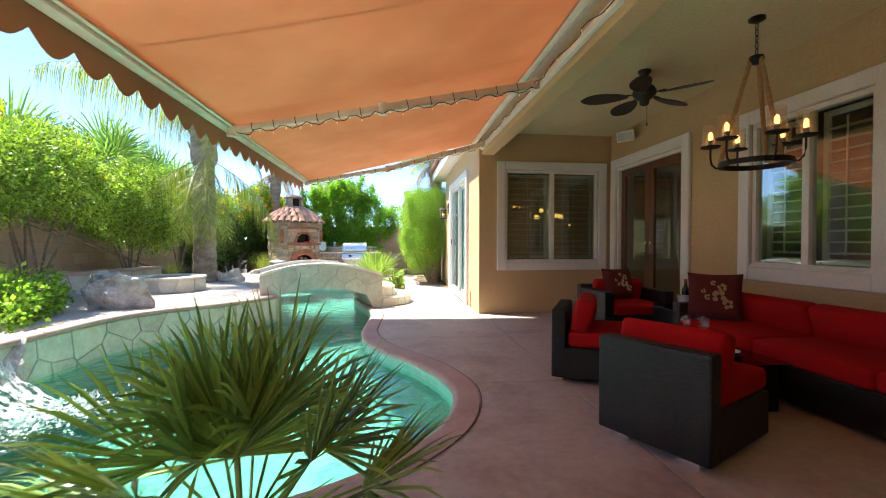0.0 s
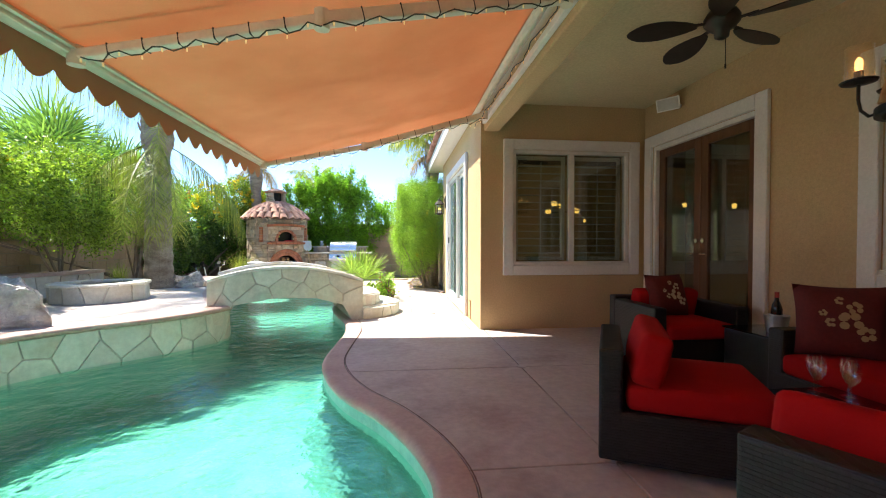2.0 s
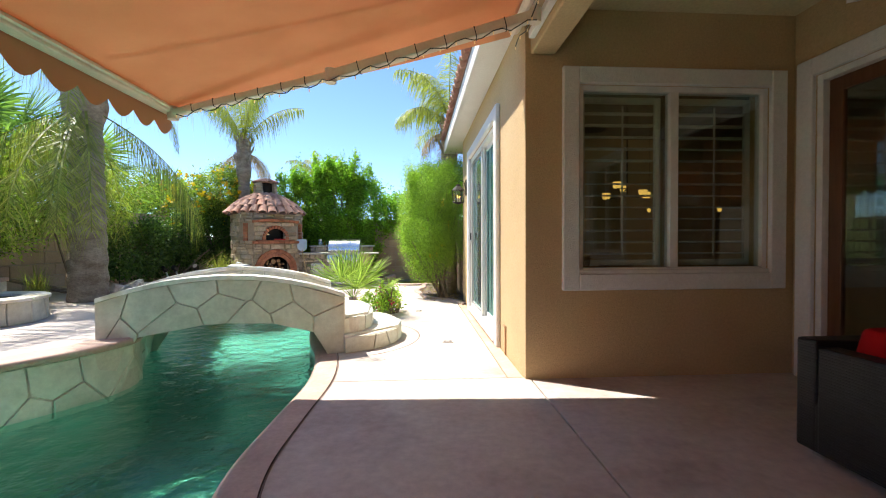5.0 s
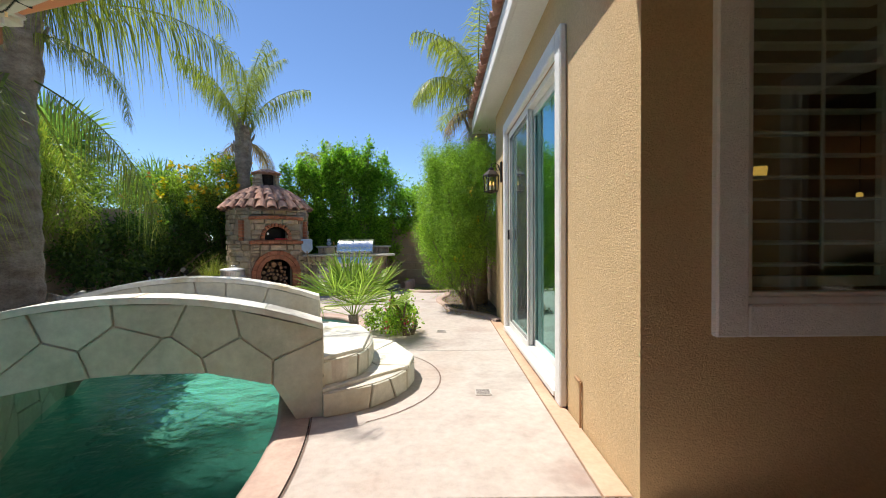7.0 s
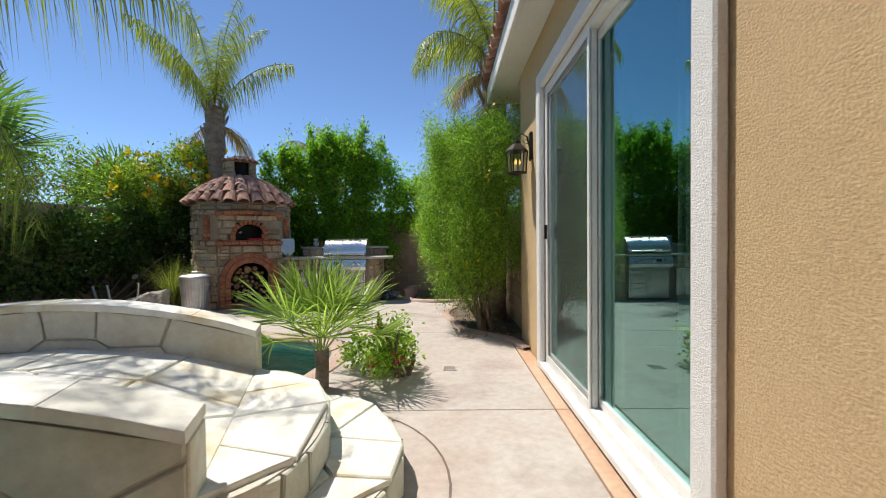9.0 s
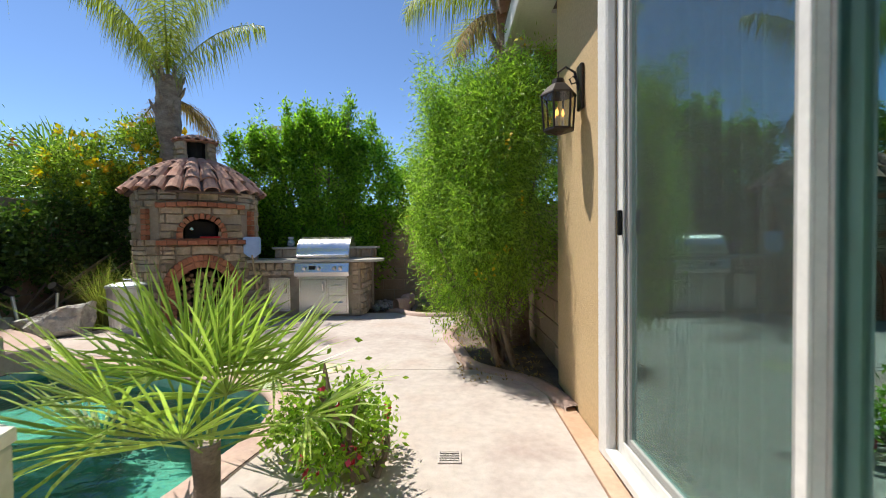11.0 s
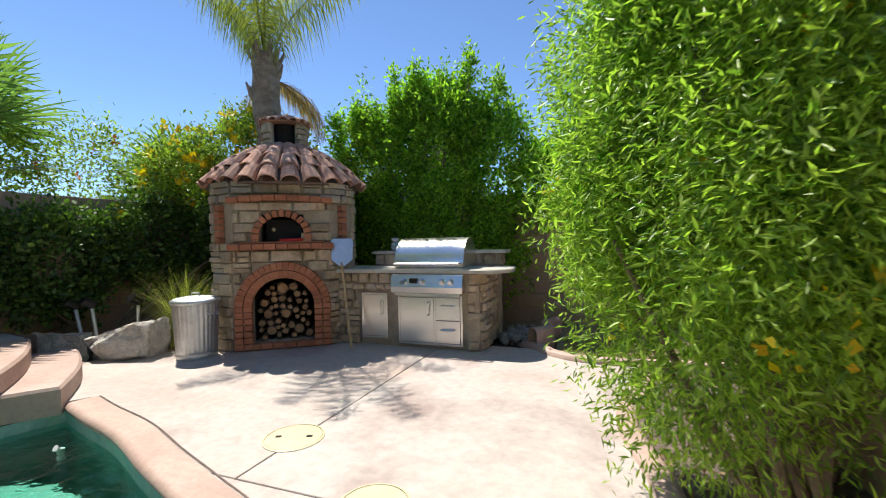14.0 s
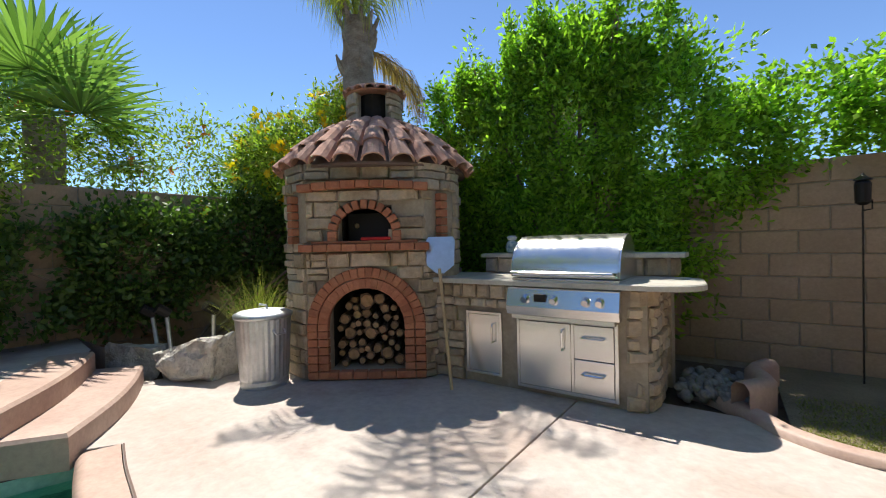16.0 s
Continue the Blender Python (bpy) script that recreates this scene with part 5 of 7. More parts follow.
for at, size, seed, turn in (((-3.45, 6.05, 0.26), (0.50, 0.36, 0.40), 1, 20), ((-4.20, 6.85, 0.28), (0.55, 0.36, 0.34), 2, -15), ((-3.85, 6.35, 0.26), (0.35, 0.3, 0.24), 3, 0),
                              ((-3.45, 4.05, -0.12), (0.36, 0.32, 0.40), 4, 30), ((-3.6, 3.35, -0.05), (0.45, 0.38, 0.34), 5, 60), ((-4.0, 3.7, 0.28), (0.42, 0.36, 0.26), 6, 0), ((-3.85, 4.5, 0.28), (0.26, 0.24, 0.16), 11, 0),
                              ((-3.55, 9.9, 0.28), (0.42, 0.3, 0.26), 7, 10), ((-4.15, 10.3, 0.28), (0.36, 0.3, 0.28), 8, 50),
                              ((-4.92, 13.02, -0.02), (0.52, 0.36, 0.42), 9, 12), ((-4.22, 13.38, -0.03), (0.66, 0.30, 0.36), 10, 22)):
    boulder(at, size, seed, turn)
# waterfall over the rocks
M_FOAM = surf("falling_water", (0.62, 0.70, 0.70), (0.85, 0.9, 0.9), 25, 0.2, 0, 0.8, 30, 0.03, stretch=(1, 1, 0.2))
nt = M_FOAM.node_tree
holes = ramp(nt, noise_tex(nt, 16, 4, 0.6, (1, 1.6, 0.35)).outputs[0], [(0.42, (0, 0, 0)), (0.56, (1, 1, 1))])
nt.links.new(holes, nt.nodes["Principled BSDF"].inputs["Alpha"])
verts, faces = [], []
for i in range(13):
    for j in range(9):
        a = j / 8
        verts.append((-3.12 + 0.42 * a ** 1.5 + 0.02 * math.sin(i * 2.1), 3.30 + 0.045 * i + 0.015 * math.sin(j * 1.9 + i), 0.20 - 0.36 * a ** 0.8 + 0.012 * math.sin(i * 1.3 + j)))
for i in range(12):
    for j in range(8):
        faces.append((9 * i + j, 9 * i + j + 1, 9 * i + j + 10, 9 * i + j + 9))
fall = mesh_ob("waterfall", verts, faces, M_FOAM, None, True)
tagged(fall, "thin white waterfall spilling over boulders into the pool", "waterfall", "", "structure")

pit = thing("fire_pit", "round fire pit clad in pale flagstone on the raised deck", "fire pit", (-4.02, 8.12, DECK_Z))
part("core", lathe_bm([(0.575, 0.0), (0.575, 0.235), (0.40, 0.235), (0.40, 0.06)], 32), M_GROUT, pit)
rim = [Vector((0.575 * math.cos(-2 * math.pi * k / 40), 0.575 * math.sin(-2 * math.pi * k / 40))) for k in range(41)]
pat, plen = curve_map(rim)
rng = random.Random(91)
for poly in cells(plen, 0.22, 0.2, rng, 0.012, 1.2):
    stone_piece(pit, poly, lambda s, w, d: (*(pat(s)[0] + pat(s)[1] * d), 0.006 + w), 0.018, M_FLAG, rng=rng)
for k in range(9):
    a0, a1 = 2 * math.pi * k / 9 + 0.012, 2 * math.pi * (k + 1) / 9 - 0.012
    ring = [(r * math.cos(a0 + (a1 - a0) * t / 4), r * math.sin(a0 + (a1 - a0) * t / 4)) for r, ts in ((0.61, range(5)), (0.38, range(4, -1, -1))) for t in ts]
    part("cap_stone", prism_bm(ring, 0.23, 0.262, 0.006), M_FLAGCAP, pit)
part("ember_bed", lathe_bm([(0.39, 0.10), (0.2, 0.13), (0.001, 0.14)], 16), M_SOOT_SHADE, pit)
# bench wall behind the fire pit
bat2 = smooth_curve([(-5.25, 6.6), (-5.0, 8.2), (-4.72, 8.95), (-4.75, 9.3)], 6)
bench = structure(thing("garden_bench_wall", "low flagstone seat wall with concrete cap", "wall"))
strip("seat_core", [lift(bat2, 0.3), lift(bat2, 0.63), lift(offset_curve(bat2, 0.35), 0.63)], M_GROUT, bench, False)
bm_at, bm_len = curve_map(bat2)
for poly in cells(bm_len, 0.32, 0.24, rng, 0.012, 1.2):
    stone_piece(bench, poly, lambda s, w, d: (*(bm_at(s)[0] - bm_at(s)[1] * d), 0.305 + w), 0.018, M_FLAG, rng=rng)
strip("cap", [lift(offset_curve(bat2, -0.04), 0.63), lift(offset_curve(bat2, -0.04), 0.68), lift(offset_curve(bat2, 0.38), 0.68)], M_COPING, bench, False)


# ---- plants ----
def leaves_mesh(name, pos, nrm, size, mat, parent, rng, narrow=0.42, droop=0.0, kind="stuff"):
    """Many folded leaves; each a small kite of two triangles."""
    n = len(pos)
    d = rng.normal(size=(n, 3)) + nrm * 0.9
    d[:, 2] -= droop
    d /= np.linalg.norm(d, axis=1)[:, None]
    side = np.cross(d, rng.normal(size=(n, 3)))
    side /= np.linalg.norm(side, axis=1)[:, None] + 1e-9
    up = np.cross(side, d)
    L = size * rng.uniform(0.6, 1.25, size=(n, 1))
    v = np.empty((n, 4, 3))
    v[:, 0] = pos
    v[:, 1] = pos + d * L * 0.5 + side * L * narrow * 0.5 + up * L * 0.08
    v[:, 2] = pos + d * L
    v[:, 3] = pos + d * L * 0.5 - side * L * narrow * 0.5 + up * L * 0.08
    idx = (np.arange(n) * 4)[:, None]
    f = np.concatenate([idx + [0, 1, 2], idx + [0, 2, 3]], 1).reshape(-1, 3)
    me = bpy.data.meshes.new(name)
    me.vertices.add(n * 4)
    me.vertices.foreach_set("co", v.reshape(-1))
    me.loops.add(len(f) * 3)
    me.loops.foreach_set("vertex_index", f.reshape(-1).astype(np.int32))
    me.polygons.add(len(f))
    me.polygons.foreach_set("loop_start", np.arange(0, len(f) * 3, 3, dtype=np.int32))
    me.polygons.foreach_set("loop_total", np.full(len(f), 3, dtype=np.int32))
    me.update()
    me.materials.append(mat)
    o = new(name, me)
    o.parent = parent
    return o


def cloud(blobs, clumps, per, spread, rng, rise=1.5, gap=0.24):
    """Leaf places in clumps near the skin of overlapping rounded masses."""
    vol = np.array([b[3] * b[4] + b[4] * b[5] + b[3] * b[5] for b in blobs])
    pick = rng.choice(len(blobs), size=clumps, p=vol / vol.sum())
    b = np.array(blobs)[pick]
    u = rng.normal(size=(clumps, 3))
    u /= np.linalg.norm(u, axis=1)[:, None]
    r = rng.uniform(0.55, 1.0, size=(clumps, 1)) ** 0.6 * (1 + 0.13 * rng.normal(size=(clumps, 1)))
    c = b[:, :3] + u * r * b[:, 3:6]
    open_ = np.array([noise.noise(Vector(q) * 2.6) > -gap for q in c])
    c, u = c[open_], u[open_]
    clumps = len(c)
    pos = np.repeat(c, per, 0) + rng.normal(size=(clumps * per, 3)) * spread * np.array([0.8, 0.8, rise])
    nrm = np.repeat(u, per, 0)
    keep = pos[:, 2] > 0.03
    return pos[keep], nrm[keep]


def stems(parent, base, blobs, rr, count=6, r=0.022, mat=None):
    for k in range(count):
        b = rr.choice(blobs)
        top = Vector((b[0] + rr.uniform(-0.4, 0.4) * b[3], b[1] + rr.uniform(-0.4, 0.4) * b[4], b[2] + rr.uniform(-0.2, 0.3) * b[5]))
        p0 = Vector(base) + Vector((rr.uniform(-0.1, 0.1), rr.uniform(-0.1, 0.1), 0))
        mid = p0.lerp(top, 0.5) + Vector((rr.uniform(-0.1, 0.1), rr.uniform(-0.1, 0.1), 0.05))
        part("limb", tube_bm([tuple(q) for q in smooth_curve([p0, mid, top], 4)], r, 7, [r * (1 - 0.075 * i) for i in range(9)]), mat or M_STEM, parent)


def shrub(name, label, base, blobs, clumps, per, size, mat, seed, spread=0.06, narrow=0.42, stem=6, flowers=0, fmat=None, category="shrub", droop=0.0, fsize=0.06):
    e = thing(name, label, category)
    rng = np.random.default_rng(seed)
    rr = random.Random(seed)
    if stem:
        stems(e, base, blobs, rr, stem)
    pos, nrm = cloud(blobs, clumps, per, spread, rng)
    leaves_mesh("crown", pos, nrm, size, mat, e, rng, narrow, droop)
    if flowers:
        pos, nrm = cloud([(b[0], b[1], b[2] + 0.1 * b[5], b[3] * 1.05, b[4] * 1.05, b[5] * 1.05) for b in blobs], flowers, 7, 0.022, rng)
        leaves_mesh("blossoms", pos, nrm, fsize, fmat or M_YELLOW, e, rng, 0.9)
    return e


shrub("shrub", "rounded light green shrub with bare stems before the block wall", (-4.95, 6.5, 0.3), [(-4.95, 6.5, 2.22, 0.72, 0.8, 0.58), (-4.8, 5.75, 2.0, 0.55, 0.62, 0.48), (-5.0, 7.3, 2.0, 0.55, 0.55, 0.5)], 1900, 17, 0.065, M_LEAF, 101, 0.06, flowers=10)
shrub("shrub", "light green clipped shrub with bare stems", (-5.0, 8.75, 0.3), [(-4.95, 8.7, 1.9, 0.6, 0.75, 0.75), (-4.8, 9.15, 1.45, 0.45, 0.5, 0.5), (-5.0, 8.1, 1.8, 0.5, 0.5, 0.6)], 1700, 17, 0.06, M_LEAF, 102, 0.055)
shrub("shrub", "dense green shrub along the garden wall", (-5.1, 10.9, 0.3), [(-5.1, 10.6, 2.0, 0.5, 0.8, 0.7), (-5.2, 11.6, 1.9, 0.5, 0.8, 0.6), (-5.0, 5.0, 1.7, 0.5, 0.9, 0.7)], 1700, 12, 0.06, M_LEAF, 103, 0.07)
shrub("low_shrub", "low bright green spreading plant in the deck bed", (-4.1, 4.9, 0.3), [(-4.1, 4.9, 0.5, 0.5, 0.5, 0.22), (-4.3, 5.5, 0.55, 0.45, 0.4, 0.2), (-3.9, 4.4, 0.45, 0.3, 0.3, 0.16)], 500, 12, 0.065, M_LEAF_BUSH, 104, 0.05, 0.6, 3)
shrub("climbing_vine", "dark green vine climbing over the block wall", (-5.2, 13.6, 0), [(-5.25, 13.2, 1.0, 0.22, 0.9, 0.6), (-5.2, 14.4, 1.15, 0.25, 0.8, 0.65), (-4.8, 15.2, 1.3, 0.5, 0.5, 0.8), (-5.25, 12.2, 0.9, 0.2, 0.6, 0.45), (-4.3, 15.6, 1.3, 0.5, 0.3, 0.9)], 2700, 13, 0.07, M_LEAF_DARK, 105, 0.06, 0.6, 5, 3)
shrub("flowering_shrub", "tall green shrub with yellow trumpet flowers behind the oven", (-4.6, 15.4, 0), [(-4.6, 15.3, 2.4, 0.6, 0.5, 0.7), (-5.2, 14.9, 2.2, 0.5, 0.6, 0.55), (-4.1, 15.6, 2.0, 0.5, 0.4, 0.8)], 2300, 14, 0.065, M_LEAF, 106, 0.07, 0.45, 5, 190, fsize=0.095)
shrub("hedge", "tall leafy light green hedge behind the grill", (-1.6, 15.65, 0), [(-2.3, 15.65, 1.9, 0.55, 0.35, 1.2), (-1.6, 15.65, 2.1, 0.6, 0.36, 1.25), (-0.9, 15.7, 1.9, 0.6, 0.36, 1.15), (-1.7, 15.6, 1.0, 1.1, 0.3, 0.9), (-2.6, 15.7, 1.5, 0.4, 0.3, 1.2), (-3.0, 15.75, 1.8, 0.45, 0.3, 1.0), (-1.75, 15.65, 2.7, 1.0, 0.25, 0.38)] + [(-3.25 + 0.1 * k + 0.06 * math.sin(k * 7.0), 15.62 + 0.12 * math.sin(k * 3.0), 2.96 + 0.16 * math.sin(k * 2.3) + 0.09 * math.sin(k * 5.1) - (0.3 if k < 5 or k > 22 else 0), 0.055, 0.06, 0.34) for k in range(26)], 6200, 18, 0.07, M_LEAF_HEDGE, 107, 0.05, 0.42, 16)
shrub("hedge", "dark green creeper on top of the back wall", (0.6, 16.3, 0), [(0.1, 16.15, 2.1, 0.55, 0.35, 0.42), (0.9, 16.2, 2.15, 0.6, 0.35, 0.42), (-0.35, 16.0, 1.9, 0.4, 0.3, 0.5), (1.9, 16.2, 2.1, 0.7, 0.35, 0.4), (2.9, 16.2, 2.1, 0.6, 0.35, 0.4)], 1500, 12, 0.07, M_LEAF_HEDGE, 108, 0.06, 0.55, 4)
shrub("tree", "sparse light green tree beyond the garden wall", (-6.6, 13.0, 0), [(-6.6, 12.6, 2.3, 0.8, 1.0, 0.6), (-6.4, 14.2, 2.3, 0.8, 0.9, 0.55), (-6.5, 15.6, 2.2, 0.8, 0.8, 0.5), (-5.6, 17.2, 2.3, 0.9, 0.7, 0.6)], 1700, 11, 0.07, M_LEAF, 109, 0.1, 0.4, 6, 25, plain("orange_petal", (0.7, 0.25, 0.03), 0.6), "tree")
shrub("tree", "green trees beyond the garden wall", (-7.2, 8.0, 0), [(-7.0, 6.0, 2.2, 0.9, 1.2, 0.8), (-7.0, 9.0, 2.3, 0.9, 1.3, 0.8), (-7.2, 3.5, 2.3, 0.9, 1.3, 0.8), (-7.0, 11.0, 2.2, 0.8, 1.0, 0.6)], 1400, 10, 0.09, M_LEAF, 110, 0.12, 0.45, 6, category="tree")
shrub("flowering_bush", "bushy bright green shrub with yellow flowers by the house wall", (1.02, 11.95, 0), [(q[0] + 0.05, q[1] + 0.3, q[2] + 0.08, *q[3:]) for q in [(0.76, 11.75, 1.55, 0.50, 0.55, 0.80), (0.66, 12.1, 1.35, 0.44, 0.48, 0.75), (0.93, 11.5, 1.95, 0.42, 0.42, 0.5), (0.70, 11.7, 0.80, 0.40, 0.42, 0.5), (0.98, 11.95, 2.15, 0.45, 0.5, 0.42), (0.92, 12.5, 1.6, 0.42, 0.45, 0.8), (0.48, 11.85, 1.95, 0.24, 0.25, 0.34), (0.40, 12.2, 1.1, 0.24, 0.25, 0.34), (0.8, 11.3, 1.2, 0.3, 0.25, 0.4), (1.2, 11.5, 1.75, 0.3, 0.32, 0.75), (1.12, 11.45, 1.05, 0.28, 0.3, 0.5), (1.3, 11.7, 2.2, 0.3, 0.35, 0.4), (0.8, 13.2, 2.1, 0.32, 0.45, 0.6), (0.62, 13.8, 2.5, 0.25, 0.35, 0.35)] + [(0.35 + 0.09 * (k % 9), 11.5 + 0.13 * (k % 7), 2.3 + 0.12 * math.sin(k * 5.0), 0.08, 0.08, 0.22) for k in range(12)] + [(0.28 + 0.08 * math.sin(k * 2.0), 11.6 + 0.09 * k, 0.9 + 0.16 * (k % 7), 0.12, 0.1, 0.1) for k in range(10)]], 7200, 27, 0.044, M_LEAF_BUSH, 111, 0.066, 0.22, 12, 60, droop=0.5, fsize=0.034)
shrub("rose_bush", "low green rose bush with small red flowers", (0.12, 10.15, 0), [(0.02, 10.12, 0.22, 0.18, 0.18, 0.18), (0.10, 10.32, 0.16, 0.14, 0.18, 0.14), (-0.2, 10.4, 0.17, 0.18, 0.18, 0.13)] + [(0.02 + 0.13 * math.sin(k * 2.4), 10.12 + 0.12 * math.cos(k * 2.4), 0.40 + 0.05 * (k % 3), 0.02, 0.02, 0.10) for k in range(7)], 300, 12, 0.042, M_LEAF_BUSH, 112, 0.045, 0.5, 6, 16, M_PINK, fsize=0.035)


def grass_tuft(at, n, h, seed, label):
    rr = random.Random(seed)
    verts, faces = [], []
    for k in range(n):
        a, lean, L = rr.uniform(0, 6.283), rr.uniform(0.1, 0.75), h * rr.uniform(0.6, 1.1)
        bx, by = rr.gauss(0, 0.05), rr.gauss(0, 0.05)
        w = 0.005
        i0 = len(verts)
        for t in (0, 0.4, 0.75, 1.0):
            rad = lean * L * t * t
            z = L * t * (1 - 0.3 * lean * t)
            q = Vector((bx + rad * math.cos(a), by + rad * math.sin(a), z))
            s = Vector((-math.sin(a), math.cos(a), 0)) * w * (1.05 - t)
            verts += [q - s, q + s]
        faces += [(i0 + 2 * j, i0 + 2 * j + 1, i0 + 2 * j + 3, i0 + 2 * j + 2) for j in range(3)]
    o = mesh_ob("ornamental_grass", verts, faces, M_LEAF_GRASS)
    o.matrix_basis = pose(*at)
    return tagged(o, label, "grass")


grass_tuft((-4.05, 13.75, 0.0), 420, 0.95, 5, "tuft of yellow-green ornamental grass by the trash can")
grass_tuft((-4.75, 9.75, 0.28), 160, 0.6, 6, "dry ornamental grass tuft beside the palm trunk")


def feather_frond(rr, base, az, elev, L, droop, leaflet, verts, faces, hang=0.35):
    """One arching frond: midrib and two combs of hanging leaflets."""
    p = Vector(base)
    n = 15
    pts = []
    e = elev
    for k in range(n + 1):
        pts.append(p.copy())
        p = p + Vector((math.cos(az) * math.cos(e), math.sin(az) * math.cos(e), math.sin(e))) * (L / n)
        e -= droop / n * (0.4 + 1.2 * k / n)
    for k in range(n):
        a, b = pts[k], pts[k + 1]
        d = (b - a).normalized()
        s = d.cross(Vector((0, 0, 1)))
        s = s.normalized() if s.length > 0.05 else Vector((-math.sin(az), math.cos(az), 0))
        w = 0.014 * (1 - k / n) + 0.003
        i0 = len(verts)
        verts += [a - s * w, a + s * w, b + s * w * 0.9, b - s * w * 0.9, a - Vector((0, 0, w * 1.3)), b - Vector((0, 0, w * 1.3))]
        faces += [(i0, i0 + 1, i0 + 2, i0 + 3), (i0 + 1, i0 + 4, i0 + 5, i0 + 2), (i0 + 4, i0, i0 + 3, i0 + 5)]
        if k < 2:
            continue
        for t in (0.0, 0.17, 0.33, 0.5, 0.67, 0.83):
            c = a.lerp(b, t)
            f = (k + t) / n
            ll = leaflet * (0.45 + 1.0 * math.sin(math.pi * min(1, f * 0.9 + 0.08))) * rr.uniform(0.8, 1.1)
            for sg in (-1, 1):
                dirn = (s * sg * 0.7 + d * 0.5 + Vector((0, 0, rr.uniform(-1.2, -0.1) * hang * 2 + 0.3 * (1 - min(1, hang))))).normalized()
                m = c + dirn * ll * 0.5
                tip = c + dirn * ll * 0.92 + Vector((0, 0, -ll * rr.uniform(0.5, 1.3) * hang))
                ww = d * 0.0075
                i0 = len(verts)
                verts += [c - ww * 0.7, c + ww * 0.7, m + ww, m - ww, tip]
                faces += [(i0, i0 + 1, i0 + 2, i0 + 3), (i0 + 3, i0 + 2, i0 + 4)]


def feather_palm(at, height, r, seed, count, L, label, dry=5, skirt=0, lean=(0, 0), fall=62, curl=95, leaflet=0.15, hang=0.6):
    e = thing("palm_tree", label, "palm tree", at)
    rr = random.Random(seed)
    n = 26
    pts = [(lean[0] * (k / n) ** 2, lean[1] * (k / n) ** 2, -0.05 + (height + 0.05) * k / n) for k in range(n + 1)]
    rad = [r * (1.15 - 0.3 * k / n + (0.10 if k % 2 else 0) + (0.35 if k > n - 7 else 0)) for k in range(n + 1)]
    part("trunk", tube_bm(pts, r, 14, rad), M_BARK, e)
    top = Vector(pts[-1])
    bm = bmesh.new()
    for k in range(26):  # stubs of cut fronds
        a, z = rr.uniform(0, 6.283), height - rr.uniform(0.0, 0.75)
        b0 = Vector((top.x + r * 0.9 * math.cos(a), top.y + r * 0.9 * math.sin(a), z))
        add_tube(bm, [b0, b0 + Vector((math.cos(a) * 0.09, math.sin(a) * 0.09, 0.13)), b0 + Vector((math.cos(a) * 0.13, math.sin(a) * 0.13, 0.24))], 0.03, 5, True, [0.035, 0.028, 0.014])
    tagged(part("leaf_boot", bm, M_BARK, e), kind="stuff")
    verts, faces = [], []
    for k in range(count):
        az = 2.399963 * k + rr.uniform(-0.25, 0.25)
        f = k / count
        feather_frond(rr, (top.x, top.y, top.z - 0.15 * f), az, radians(86 - fall * f + rr.uniform(-7, 7)), L * rr.uniform(0.85, 1.1), radians(curl + 20 * f), leaflet * L, verts, faces, hang)
    mesh_ob("crown", verts, faces, M_FROND, e)
    verts, faces = [], []
    for k in range(dry):
        az = rr.uniform(0, 6.283)
        feather_frond(rr, (top.x, top.y, top.z - 0.3), az, radians(-5), L * 0.6, radians(105), 0.24, verts, faces, 0.5)
    for k in range(skirt):
        az = rr.uniform(0, 6.283)
        feather_frond(rr, (top.x + 0.1 * math.cos(az), top.y + 0.1 * math.sin(az), top.z * 0.78), az, radians(-30), L * 0.8, radians(62), 0.45, verts, faces, 0.7)
    if verts:
        mesh_ob("dry_fronds", verts, faces, M_FROND_DRY if not skirt else M_FROND, e)
    return e


feather_palm((-4.10, 9.80, 0.25), 3.50, 0.20, 201, 17, 2.9, "tall feather palm with arching green fronds beside the deck", 2, 12, fall=58, curl=72, leaflet=0.17, hang=1.0)
feather_palm((-4.02, 15.10, 0), 3.8, 0.14, 202, 11, 2.2, "feather palm with shaggy trunk rising behind the oven", 4, fall=27, curl=58, leaflet=0.14, hang=0.8)
feather_palm((1.24, 12.75, 0), 3.75, 0.13, 203, 13, 1.75, "feather palm beside the house corner", 6, fall=50, curl=105, leaflet=0.18, hang=0.6)
feather_palm((-2.9, 19.0, 0), 3.3, 0.12, 205, 12, 1.4, "distant feather palm with browning fronds", 8)


